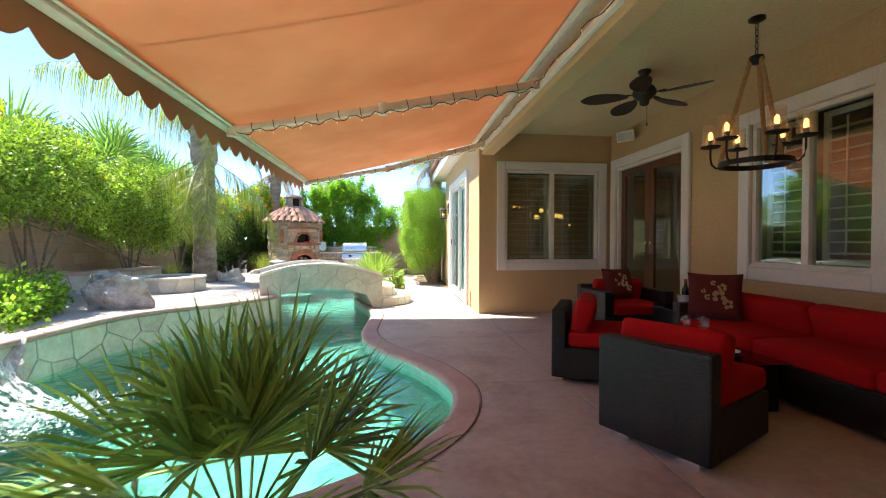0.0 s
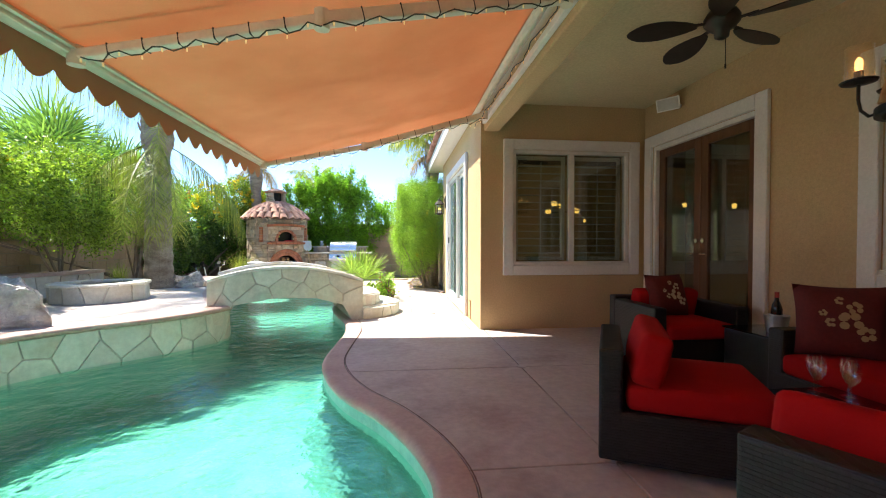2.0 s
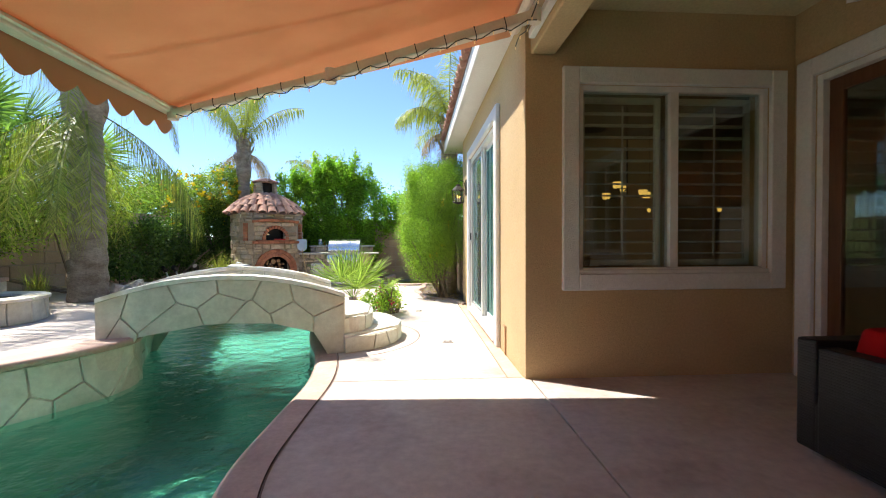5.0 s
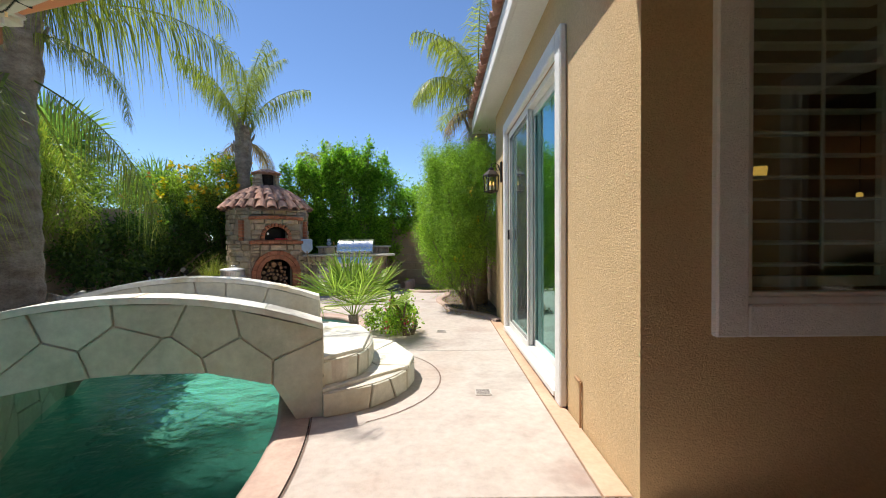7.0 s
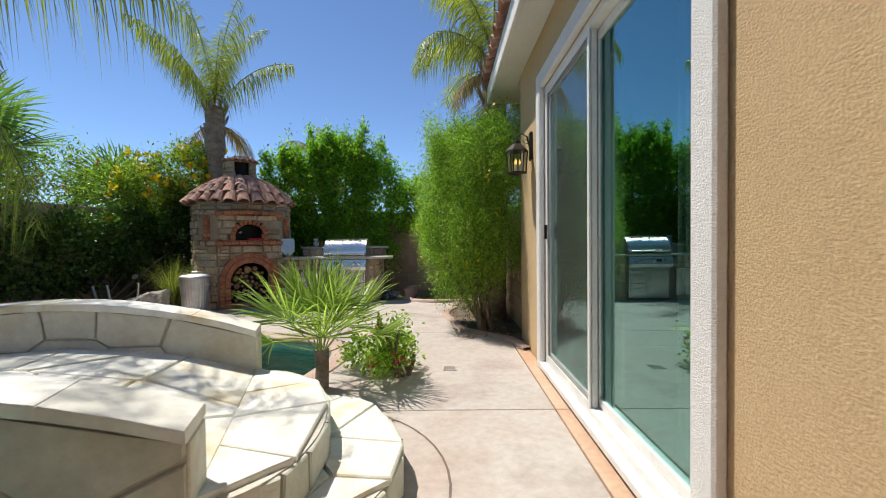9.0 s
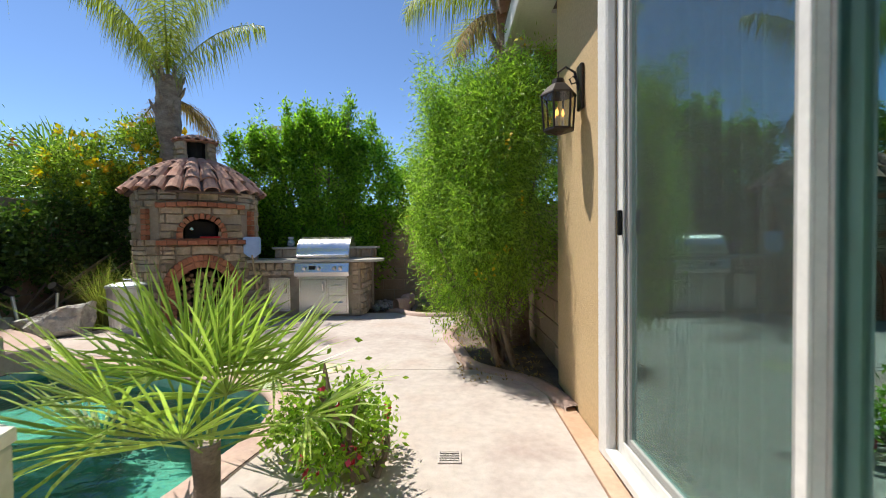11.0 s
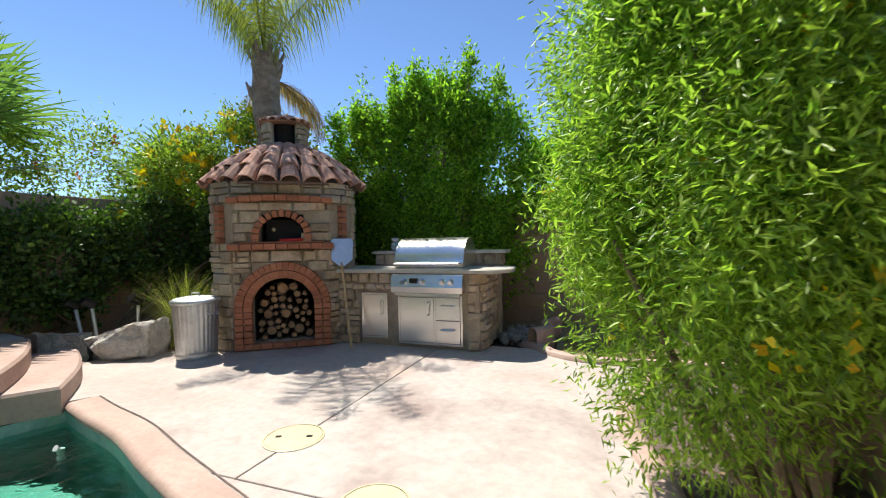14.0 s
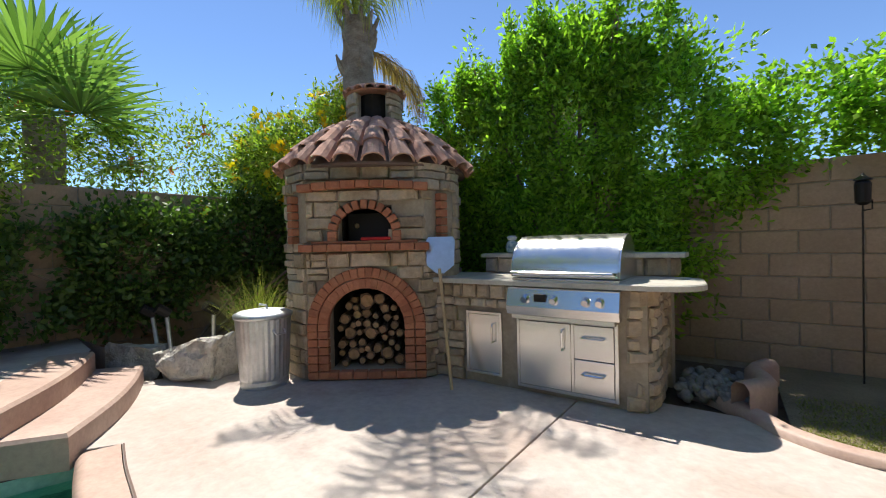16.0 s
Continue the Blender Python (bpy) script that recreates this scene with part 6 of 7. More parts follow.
def fan_leaf(rr, base, az, elev, stalk, blade, verts, faces, segs=20, arc=3.6, width=0.016):
    """One fan leaf: a stalk and a fan of stiff narrow blades."""
    d = Vector((math.cos(az) * math.cos(elev), math.sin(az) * math.cos(elev), math.sin(elev)))
    hub = Vector(base) + d * stalk + Vector((0, 0, -0.06 * stalk))
    s = Vector((-math.sin(az), math.cos(az), 0))
    u = s.cross(d).normalized()
    i0 = len(verts)
    b0 = Vector(base)
    w = 0.007
    verts += [b0 - s * w, b0 + s * w, hub + s * w * 0.7, hub - s * w * 0.7, b0 - u * w, hub - u * w]
    faces += [(i0, i0 + 1, i0 + 2, i0 + 3), (i0 + 1, i0 + 4, i0 + 5, i0 + 2), (i0 + 4, i0, i0 + 3, i0 + 5)]
    tilt = rr.uniform(0.1, 0.5)
    fd = (d * math.cos(tilt) + u * -math.sin(tilt)).normalized()
    fu = s.cross(fd).normalized()
    for k in range(segs):
        a = (k / (segs - 1) - 0.5) * arc
        dirn = (fd * math.cos(a) + s * math.sin(a)).normalized()
        side = (s * math.cos(a) - fd * math.sin(a)).normalized()
        L = blade * (0.62 + 0.38 * math.cos(a * 0.5)) * rr.uniform(0.9, 1.08)
        dirn = (dirn + fu * rr.uniform(0.0, 0.22)).normalized()
        mid = hub + dirn * L * 0.45
        m2 = hub + dirn * L * 0.75 + Vector((0, 0, -0.01 * L))
        tip = hub + dirn * L + Vector((0, 0, -L * rr.uniform(0.02, 0.12)))
        i0 = len(verts)
        verts += [hub - side * 0.003, hub + side * 0.003, mid + side * width + fu * 0.006, mid + fu * -0.003, mid - side * width + fu * 0.006, m2 + side * width * 0.7, m2 - side * width * 0.7, tip]
        faces += [(i0, i0 + 1, i0 + 2, i0 + 3), (i0, i0 + 3, i0 + 4), (i0 + 3, i0 + 2, i0 + 5, i0 + 6), (i0 + 3, i0 + 6, i0 + 4), (i0 + 6, i0 + 5, i0 + 7)]


def fan_palm(at, trunk, r, seed, count, stalk, blade, label, width=0.016, mat=None, elev=(-5, 80), name="fan_palm", segs=24, arc=3.0):
    e = thing(name, label, "palm", at)
    rr = random.Random(seed)
    part("trunk", tube_bm([(0, 0, -0.03), (0.01, 0, trunk * 0.5), (0, 0.01, trunk)], r, 12, [r * 1.1, r, r * 1.15]), M_BARK, e)
    for k in range(count):
        verts, faces = [], []
        az = 2.399963 * k + rr.uniform(-0.3, 0.3)
        el = radians(elev[1] - (elev[1] - elev[0]) * (k / count) + rr.uniform(-8, 8))
        fan_leaf(rr, (0.02 * math.cos(az), 0.02 * math.sin(az), trunk * rr.uniform(0.85, 1.0)), az, el, stalk * rr.uniform(0.75, 1.1), blade * rr.uniform(0.85, 1.1), verts, faces, segs, arc, width)
        mesh_ob("fan_leaf", verts, faces, mat or M_FAN, e)
    return e


fan_palm((-0.45, 1.32, 0), 0.34, 0.06, 301, 15, 0.36, 0.42, "small fan palm with stiff green blades at the pool edge", 0.0078, elev=(14, 82), segs=30)
fan_palm((-0.44, 9.88, 0), 0.30, 0.05, 302, 14, 0.40, 0.50, "small fan palm with pale green blades in the planting bed", 0.0072, M_FAN_PALE, elev=(20, 84))
fan_palm((-6.6, 12.8, 0), 2.6, 0.16, 303, 13, 0.75, 0.9, "green fan palm beyond the garden wall", 0.024, elev=(-25, 75), segs=38, arc=4.0)
fan_palm((-6.4, 15.6, 0), 2.0, 0.16, 304, 16, 0.7, 0.9, "green fan palm behind the shrubs", 0.02, elev=(-10, 75), segs=34, arc=4.0)
fan_palm((-6.7, 11.0, 0), 2.9, 0.16, 305, 18, 0.8, 0.95, "green fan palm above the hedge", 0.02, elev=(-30, 75), segs=34, arc=4.0)
fan_palm((-6.7, 8.0, 0), 2.4, 0.16, 306, 16, 0.8, 0.95, "green fan palm above the shrubs", 0.02, elev=(-10, 75), segs=34, arc=4.0)


# ---- garden edging, lids and small ground things ----
def edging(name, pts, label, w=0.07, h=0.06, mat=None):
    c = smooth_curve(pts, 6)
    l, r = offset_curve(c, w), offset_curve(c, -w)
    o = strip(name, [lift(r, -0.04), lift(r, h * 0.8), lift(offset_curve(c, -w * 0.5), h), lift(offset_curve(c, w * 0.5), h), lift(l, h * 0.8), lift(l, -0.04)], mat or M_COPING)
    return structure(o, label, "kerb")


edging("bed_border", [(1.36, 10.95), (1.22, 11.45), (0.95, 11.72), (0.72, 12.0), (0.62, 12.5), (0.52, 13.0), (0.56, 13.4), (0.66, 13.7), (0.70, 14.38)], "low concrete edging of the planting bed", 0.06, 0.03)
edging("lawn_border", [(-0.62, 15.05), (-0.42, 14.95), (-0.22, 14.72), (-0.05, 14.50), (0.25, 14.37), (0.7, 14.38), (1.6, 14.5)], "curved concrete edging beside the kitchen", 0.06, 0.05)
o = edging("stone_border", [(-0.30, 14.75), (-0.16, 14.98), (-0.22, 15.25), (-0.12, 15.5)], "raised curved concrete border", 0.06, 0.2)
structure(mesh_ob("bed_soil", [(1.38, 10.95, 0.008), (1.22, 11.45, 0.008), (0.95, 11.72, 0.008), (0.72, 12.0, 0.008), (0.62, 12.5, 0.008), (0.56, 13.4, 0.008), (0.70, 14.38, 0.008), (1.9, 14.38, 0.008), (1.9, 11.47, 0.008), (1.38, 11.47, 0.008)], [tuple(range(10))], M_SOIL), "dark mulch bed under the bush", "soil")
M_LAWN = surf("thin_lawn", (0.22, 0.18, 0.10), (0.32, 0.26, 0.17), 2.0, 0.95, 0, 0.9, 60, 0.02, fine=70, finemix=0.6)
structure(mesh_ob("lawn", [(-0.05, 14.55, 0.01), (0.25, 14.42, 0.01), (0.7, 14.43, 0.01), (3.4, 14.5, 0.01), (3.4, 16.09, 0.01), (-0.1, 16.09, 0.01)], [tuple(range(6))], M_LAWN), "thin patchy lawn", "lawn")
rngn = np.random.default_rng(17)
pos = np.stack([rngn.uniform(0.0, 3.0, 9000), 14.5 + 0.75 * rngn.random(9000) ** 1.6, np.full(9000, 0.01)], 1)
lawn_e = tagged(new("grass"), "short sparse lawn grass", "grass", "", "stuff")
leaves_mesh("blades", pos, np.tile([0, 0, 1.5], (9000, 1)), 0.035, M_LEAF_GRASS, lawn_e, rngn, 0.12)
# river pebbles beside the counter
rp = random.Random(19)
bm = bmesh.new()
for k in range(150):
    x, y = rp.uniform(-0.66, -0.26), rp.uniform(14.85, 15.45)
    r = rp.uniform(0.02, 0.05)
    ret = bmesh.ops.create_icosphere(bm, subdivisions=1, radius=r, matrix=pose(x, y, r * 0.5 + rp.uniform(0, 0.05), rp.uniform(0, 90), rp.uniform(0, 90), 0) @ Matrix.Diagonal((1.3, 1.0, 0.65, 1)))
tagged(part("river_pebbles", bm, surf("pebble", (0.20, 0.18, 0.16), (0.38, 0.36, 0.33), 18, 0.8), smooth=True), "heap of grey river pebbles beside the counter", "pebbles", "", "stuff")
# fallen leaves and litter in the bed
pos = np.stack([rngn.uniform(0.62, 1.36, 500), rngn.uniform(11.5, 13.6, 500), np.full(500, 0.014)], 1)
lit_e = tagged(new("leaf_litter"), "scattered dry leaf litter", "leaves", "", "stuff")
leaves_mesh("litter", pos, np.tile([0, 0, 0.2], (500, 1)), 0.04, M_FROND_DRY, lit_e, rngn, 0.5)

M_LID = plain("cream_plastic_lid", (0.62, 0.54, 0.34), 0.5)
for x, y, r in ((-0.55, 11.86, 0.15), (-1.32, 12.28, 0.165)):
    lid = thing("skimmer_lid", "round cream plastic skimmer lid set in the concrete", "lid", (x, y, 0.0), 20, "skimmer lids")
    part("rim", lathe_bm([(r + 0.012, -0.01), (r + 0.012, 0.004), (r, 0.007), (r, -0.01)], 32, False), M_LID, lid)
    part("cover", lathe_bm([(r - 0.004, -0.01), (r - 0.004, 0.006), (0.001, 0.009)], 32), M_LID, lid)
    for s in (-1, 1):
        # dark plate on the cover, painted as the shade inside a hole
        part("finger_hole_shade", box_bm((s * r * 0.55 - 0.018, -0.012, 0.006), (s * r * 0.55 + 0.018, 0.012, 0.0095), 0.003), M_SOOT_SHADE, lid)
M_GRATE = plain("drain_grate", (0.50, 0.44, 0.40), 0.6)
for x, y in ((0.85, 8.22), (0.55, 10.35)):
    gr = thing("drain_grate", "small square slotted drain grate in the concrete", "drain", (x, y, 0), 0, "drains")
    part("frame", frame_bm(0.12, 0.12, 0.01, 0.006, 0.001), M_GRATE, gr).matrix_basis = pose(-0.06, -0.06, 0.007, -90, 0, 0) @ pose(0, 0, -0.0)
    # black plate stands for the shade below the slots
    part("pit", box_bm((-0.052, -0.052, 0.001), (0.052, 0.052, 0.003)), M_SOOT_SHADE, gr)
    for k in range(6):
        part("slat", box_bm((-0.05, -0.052 + k * 0.018, 0.003), (0.05, -0.044 + k * 0.018, 0.006)), M_GRATE, gr)
# small round deck drain on the patio joint
dd = thing("deck_drain", "small round drain cap on the patio joint", "drain", (1.432, 5.205, 0))
part("cap", lathe_bm([(0.045, 0.0), (0.045, 0.005), (0.001, 0.007)], 20), M_GRATE, dd)


# ---- torches and landscape lamps ----
def torch(at, h, label):
    e = thing("garden_torch", label, "torch", at, 0, "garden torches")
    part("pole", tube_bm([(0, 0, 0), (0, 0, h)], 0.006, 8), M_BLACK, e)
    part("oil_can", lathe_bm([(0.02, h - 0.02), (0.045, h), (0.05, h + 0.14), (0.04, h + 0.16)], 16), M_BLACK, e)
    part("cap", lathe_bm([(0.055, h + 0.165), (0.05, h + 0.175), (0.015, h + 0.20), (0.006, h + 0.22)], 16), M_BLACK, e)
    part("bracket", tube_bm([(0.0, 0, h - 0.06), (0.05, 0, h - 0.05), (0.05, 0, h + 0.02)], 0.006, 6), M_BLACK, e)


torch((-4.15, 4.95, 0.3), 1.25, "black metal garden torch on a thin pole in the bed")
torch((0.45, 15.85, 0.01), 1.35, "black metal garden torch before the back wall")
torch((-5.15, 12.0, 0.3), 1.3, "black metal garden torch by the vine")
for x, y, t in ((-4.85, 12.95, -18), (-4.70, 13.0, -12), (-4.52, 13.3, 4)):
    e = thing("spot_lamp", "grey landscape spotlight on a stake among the boulders", "lamp", (x, y + 0.25, 0.12), 0, "landscape lamps")
    m = pose(0, 0, 0, 0, t, 0)
    b = tube_bm([(0, 0, 0), (0, 0, 0.42)], 0.02, 10)
    bmesh.ops.transform(b, matrix=m, verts=b.verts[:])
    part("stake", b, M_GALV, e)
    b = tube_bm([(0, 0.02, 0.40), (0, -0.08, 0.47)], 0.05, 12)
    bmesh.ops.transform(b, matrix=m, verts=b.verts[:])
    part("head", b, M_BLACK, e)
# pool fitting
fit_ = thing("pool_return", "small white pool return fitting", "fitting", (-2.85, 11.93, -0.22))
part("pipe", tube_bm([(0, 0, -0.1), (0, 0, 0.08), (0, -0.03, 0.1)], 0.022, 10), M_VINYL, fit_)


# ---- wall lantern ----
M_LANTERN_GLASS = glassy("lantern_glass", (0.93, 0.88, 0.72), 0.03, 1.45)
M_FLAME = glow("warm_lamp", (1.0, 0.55, 0.16), 1.4)
M_BRONZE = plain("aged_bronze", (0.045, 0.035, 0.028), 0.5, 0.6)
ln = thing("wall_lantern", "black six-sided wall lantern with glass panes, lit", "lamp", (1.236, 10.84, 1.775))
ln.scale = (0.9, 0.9, 0.72)
part("back_plate", box_bm((0.135, -0.05, 0.18), (0.163, 0.05, 0.56), 0.008), M_BRONZE, ln)
part("arm", tube_bm([(0.14, 0, 0.34), (0.11, 0, 0.50), (0.05, 0, 0.545), (0.0, 0, 0.50), (0, 0, 0.44)], 0.009, 8), M_BRONZE, ln)
part("scroll", tube_bm([(0.14, 0, 0.42), (0.09, 0, 0.40), (0.075, 0, 0.44), (0.1, 0, 0.465), (0.115, 0, 0.445)], 0.006, 6), M_BRONZE, ln)
part("roof", lathe_bm([(0.125, 0.30), (0.12, 0.315), (0.07, 0.38), (0.045, 0.40), (0.04, 0.44), (0.01, 0.455)], 6), M_BRONZE, ln)
part("base", lathe_bm([(0.02, -0.03), (0.06, -0.01), (0.105, 0.0), (0.105, 0.02)], 6), M_BRONZE, ln)
for k in range(6):
    a = math.pi * k / 3
    part("post", tube_bm([(0.098 * math.cos(a), 0.098 * math.sin(a), 0.01), (0.115 * math.cos(a), 0.115 * math.sin(a), 0.31)], 0.007, 6), M_BRONZE, ln)
    b = math.pi * (k + 1) / 3
    vs = [(0.097 * math.cos(a), 0.097 * math.sin(a), 0.02), (0.097 * math.cos(b), 0.097 * math.sin(b), 0.02), (0.113 * math.cos(b), 0.113 * math.sin(b), 0.305), (0.113 * math.cos(a), 0.113 * math.sin(a), 0.305)]
    g = mesh_ob("pane", vs, [(0, 1, 2, 3)], M_LANTERN_GLASS, ln)
    g.visible_shadow = False
for x, y in ((0.03, 0), (-0.015, 0.026), (-0.015, -0.026)):
    part("candle", tube_bm([(x, y, 0.02), (x, y, 0.12)], 0.010, 8), M_TRIM, ln)
    part("bulb", lathe_bm([(0.004, 0.12), (0.011, 0.145), (0.008, 0.17), (0.001, 0.195)], 8), M_FLAME, ln).matrix_basis = pose(x, y, 0)


# ---- patio ceiling things ----
fan = thing("ceiling_fan", "dark bronze ceiling fan with five leaf-shaped blades", "fan", (2.60, 4.22, 0))
part("canopy", lathe_bm([(0.065, 2.97), (0.065, 2.955), (0.03, 2.91)], 20), M_BRONZE, fan, smooth=True)
part("rod", tube_bm([(0, 0, 2.93), (0, 0, 2.80)], 0.014, 10), M_BRONZE, fan)
part("motor", lathe_bm([(0.03, 2.82), (0.09, 2.80), (0.115, 2.76), (0.115, 2.72), (0.08, 2.68), (0.05, 2.66), (0.045, 2.62), (0.02, 2.605)], 24), M_BRONZE, fan, smooth=True)
M_BLADE = surf("fan_blade", (0.02, 0.014, 0.01), (0.035, 0.025, 0.018), 6, 0.5, 0, 0.15, 50, 0.002)
for k in range(5):
    a = 72 * k + 18
    ring = smooth_curve([(0.16, -0.02), (0.24, -0.06), (0.40, -0.10), (0.55, -0.085), (0.64, 0.0), (0.55, 0.085), (0.40, 0.10), (0.24, 0.06), (0.16, 0.02)], 3)
    o = part("blade", prism_bm([(q.x, q.y) for q in ring], -0.004, 0.004, 0.002), M_BLADE, fan)
    o.matrix_basis = pose(0, 0, 2.715, 0, 0, a) @ pose(0, 0, 0, 12, 2, 0)
    o = part("blade_iron", box_bm((0.09, -0.018, -0.004), (0.22, 0.018, 0.004), 0.003), M_BRONZE, fan)
    o.matrix_basis = pose(0, 0, 2.722, 0, 0, a)
part("pull_chain", tube_bm([(0.03, 0, 2.62), (0.03, 0, 2.43)], 0.003, 5), M_BRONZE, fan)
part("chain_fob", tube_bm([(0.03, 0, 2.43), (0.03, 0, 2.40)], 0.007, 6), M_BRONZE, fan)

chd = thing("chandelier", "black iron ring chandelier with rope arms and glass candle cups, lit", "lamp", (2.88, 3.13, 0))
part("ceiling_plate", lathe_bm([(0.06, 2.97), (0.06, 2.95), (0.02, 2.93)], 16), M_BLACK, chd)
for k in range(5):
    z = 2.93 - k * 0.05
    ring = [(0.012 * math.cos(t) if k % 2 else 0, 0 if k % 2 else 0.012 * math.cos(t), z - 0.028 + 0.03 * math.sin(t)) for t in [2 * math.pi * q / 10 for q in range(11)]]
    part("chain_link", tube_bm(ring, 0.0035, 5), M_BLACK, chd)
part("hub", lathe_bm([(0.012, 2.68), (0.05, 2.665), (0.055, 2.64), (0.045, 2.62), (0.02, 2.60)], 16), M_BLACK, chd)
RZ, RR = 1.81, 0.24
CZ = RZ + 0.11
ring = [(RR * math.cos(2 * math.pi * k / 32), RR * math.sin(2 * math.pi * k / 32)) for k in range(32)]
bm = lathe_bm([(RR - 0.014, RZ - 0.02), (RR + 0.014, RZ - 0.02), (RR + 0.014, RZ + 0.02), (RR - 0.014, RZ + 0.02), (RR - 0.014, RZ - 0.02)], 36, False)
part("ring", bm, M_BLACK, chd)
M_ROPE = surf("jute_rope", (0.36, 0.20, 0.08), (0.50, 0.30, 0.14), 30, 0.95, 0, 0.8, 160, 0.006)
M_CUP = glassy("seeded_glass", (0.97, 0.90, 0.76), 0.2, 1.45, 0.2, 90)
for k in range(3):
    a = 2 * math.pi * k / 3 + 0.5
    p0, p1 = Vector((0.04 * math.cos(a), 0.04 * math.sin(a), 2.64)), Vector((RR * math.cos(a), RR * math.sin(a), RZ + 0.03))
    part("rope_arm", tube_bm([p0, p0.lerp(p1, 0.3), p0.lerp(p1, 0.7), p1], 0.017, 10), M_ROPE, chd)
for k in range(6):
    a = 2 * math.pi * k / 6 + 0.2
    c, s_ = math.cos(a), math.sin(a)
    R2 = RR + 0.07
    part("arm", tube_bm([(RR * c, RR * s_, RZ), ((RR + 0.03) * c, (RR + 0.03) * s_, RZ - 0.01), ((RR + 0.06) * c, (RR + 0.06) * s_, RZ + 0.025), (R2 * c, R2 * s_, RZ + 0.08), (R2 * c, R2 * s_, CZ + 0.055)], 0.008, 8), M_BLACK, chd)
    part("cup_plate", lathe_bm([(0.02, CZ + 0.05), (0.072, CZ + 0.06), (0.078, CZ + 0.07), (0.04, CZ + 0.075)], 20), M_BLACK, chd).matrix_basis = pose(R2 * c, R2 * s_, 0)
    o = part("glass_cup", lathe_bm([(0.058, CZ + 0.076), (0.062, CZ + 0.12), (0.058, CZ + 0.22), (0.06, CZ + 0.245)], 20, False), M_CUP, chd, smooth=True)
    o.matrix_basis = pose(R2 * c, R2 * s_, 0)
    o.visible_shadow = False
    part("candle_sleeve", lathe_bm([(0.02, CZ + 0.075), (0.02, CZ + 0.12)], 12), M_BLACK, chd).matrix_basis = pose(R2 * c, R2 * s_, 0)
    part("bulb", lathe_bm([(0.012, CZ + 0.12), (0.017, CZ + 0.14), (0.016, CZ + 0.175), (0.003, CZ + 0.195)], 10), M_FLAME, chd).matrix_basis = pose(R2 * c, R2 * s_, 0)

spk = thing("outdoor_speaker", "white wedge-shaped outdoor loudspeaker on the wall", "speaker", (3.52, 6.15, 2.80), 0)
o = part("cabinet", prism_bm([(-0.08, -0.13), (0.06, -0.085), (0.06, 0.085), (-0.08, 0.13)], -0.075, 0.075, 0.01), M_VINYL, spk)
o.matrix_basis = pose(0, 0, 0, 0, -18, 35)
o = part("grille", box_bm((-0.086, -0.115, -0.06), (-0.078, 0.115, 0.06), 0.004), plain("grille_cloth", (0.5, 0.49, 0.46), 0.8, 0, 0.3, 300), spk)
o.matrix_basis = pose(0, 0, 0, 0, -18, 35)
part("bracket", tube_bm([(0.02, 0, -0.02), (0.13, 0.0, -0.02)], 0.02, 8), M_VINYL, spk)


# ---- wicker seating ----
M_WICKER, nt, p = nodes_of("black_wicker")
geo = nt.nodes.new("ShaderNodeTexCoord")
sep = nt.nodes.new("ShaderNodeSeparateXYZ")
nt.links.new(geo.outputs["Object"], sep.inputs[0])
add = nt.nodes.new("ShaderNodeMath")
nt.links.new(sep.outputs[0], add.inputs[0])
nt.links.new(sep.outputs[1], add.inputs[1])
com = nt.nodes.new("ShaderNodeCombineXYZ")
nt.links.new(add.outputs[0], com.inputs[0])
nt.links.new(sep.outputs[2], com.inputs[1])
brk = nt.nodes.new("ShaderNodeTexBrick")
brk.inputs["Scale"].default_value = 1.0
brk.inputs["Brick Width"].default_value, brk.inputs["Row Height"].default_value, brk.inputs["Mortar Size"].default_value = 0.044, 0.014, 0.0024
brk.inputs["Mortar Smooth"].default_value = 0.6
brk.inputs["Color1"].default_value, brk.inputs["Color2"].default_value, brk.inputs["Mortar"].default_value = (0.005, 0.005, 0.006, 1), (0.014, 0.013, 0.016, 1), (0.002, 0.002, 0.002, 1)
nt.links.new(com.outputs[0], brk.inputs["Vector"])
nt.links.new(brk.outputs["Color"], p.inputs["Base Color"])
bp = nt.nodes.new("ShaderNodeBump")
bp.inputs["Strength"].default_value, bp.inputs["Distance"].default_value, bp.invert = 0.9, 0.004, True
nt.links.new(brk.outputs["Fac"], bp.inputs["Height"])
nt.links.new(bp.outputs[0], p.inputs["Normal"])
p.inputs["Roughness"].default_value = 0.5
M_RED = surf("red_cushion", (0.34, 0.004, 0.006), (0.40, 0.006, 0.008), 3, 0.85, 0, 0.25, 350, 0.001, fine=200, finemix=0.2)
M_RED.node_tree.nodes["Principled BSDF"].inputs["Specular IOR Level"].default_value = 0.15


def cushion(name, lo, hi, parent, mat=None, puff=0.03, label=""):
    bm = bmesh.new()
    add_box(bm, lo, hi, 0.035, 3)
    c = [(a + b) / 2 for a, b in zip(lo, hi)]
    h = [max(1e-3, (b - a) / 2) for a, b in zip(lo, hi)]
    bmesh.ops.subdivide_edges(bm, edges=[e for e in bm.edges if e.calc_length() > 0.2], cuts=4, use_grid_fill=True)
    thin = min(range(3), key=lambda i: h[i])
    for v in bm.verts:
        q = [(v.co[i] - c[i]) / h[i] for i in range(3)]
        k = 1.0
        for i in range(3):
            if i != thin:
                k *= max(0.0, 1 - q[i] * q[i])
        v.co[thin] += puff * k * (1 if q[thin] > 0 else -1)
    return part(name, bm, mat or M_RED, parent, label, smooth=True)


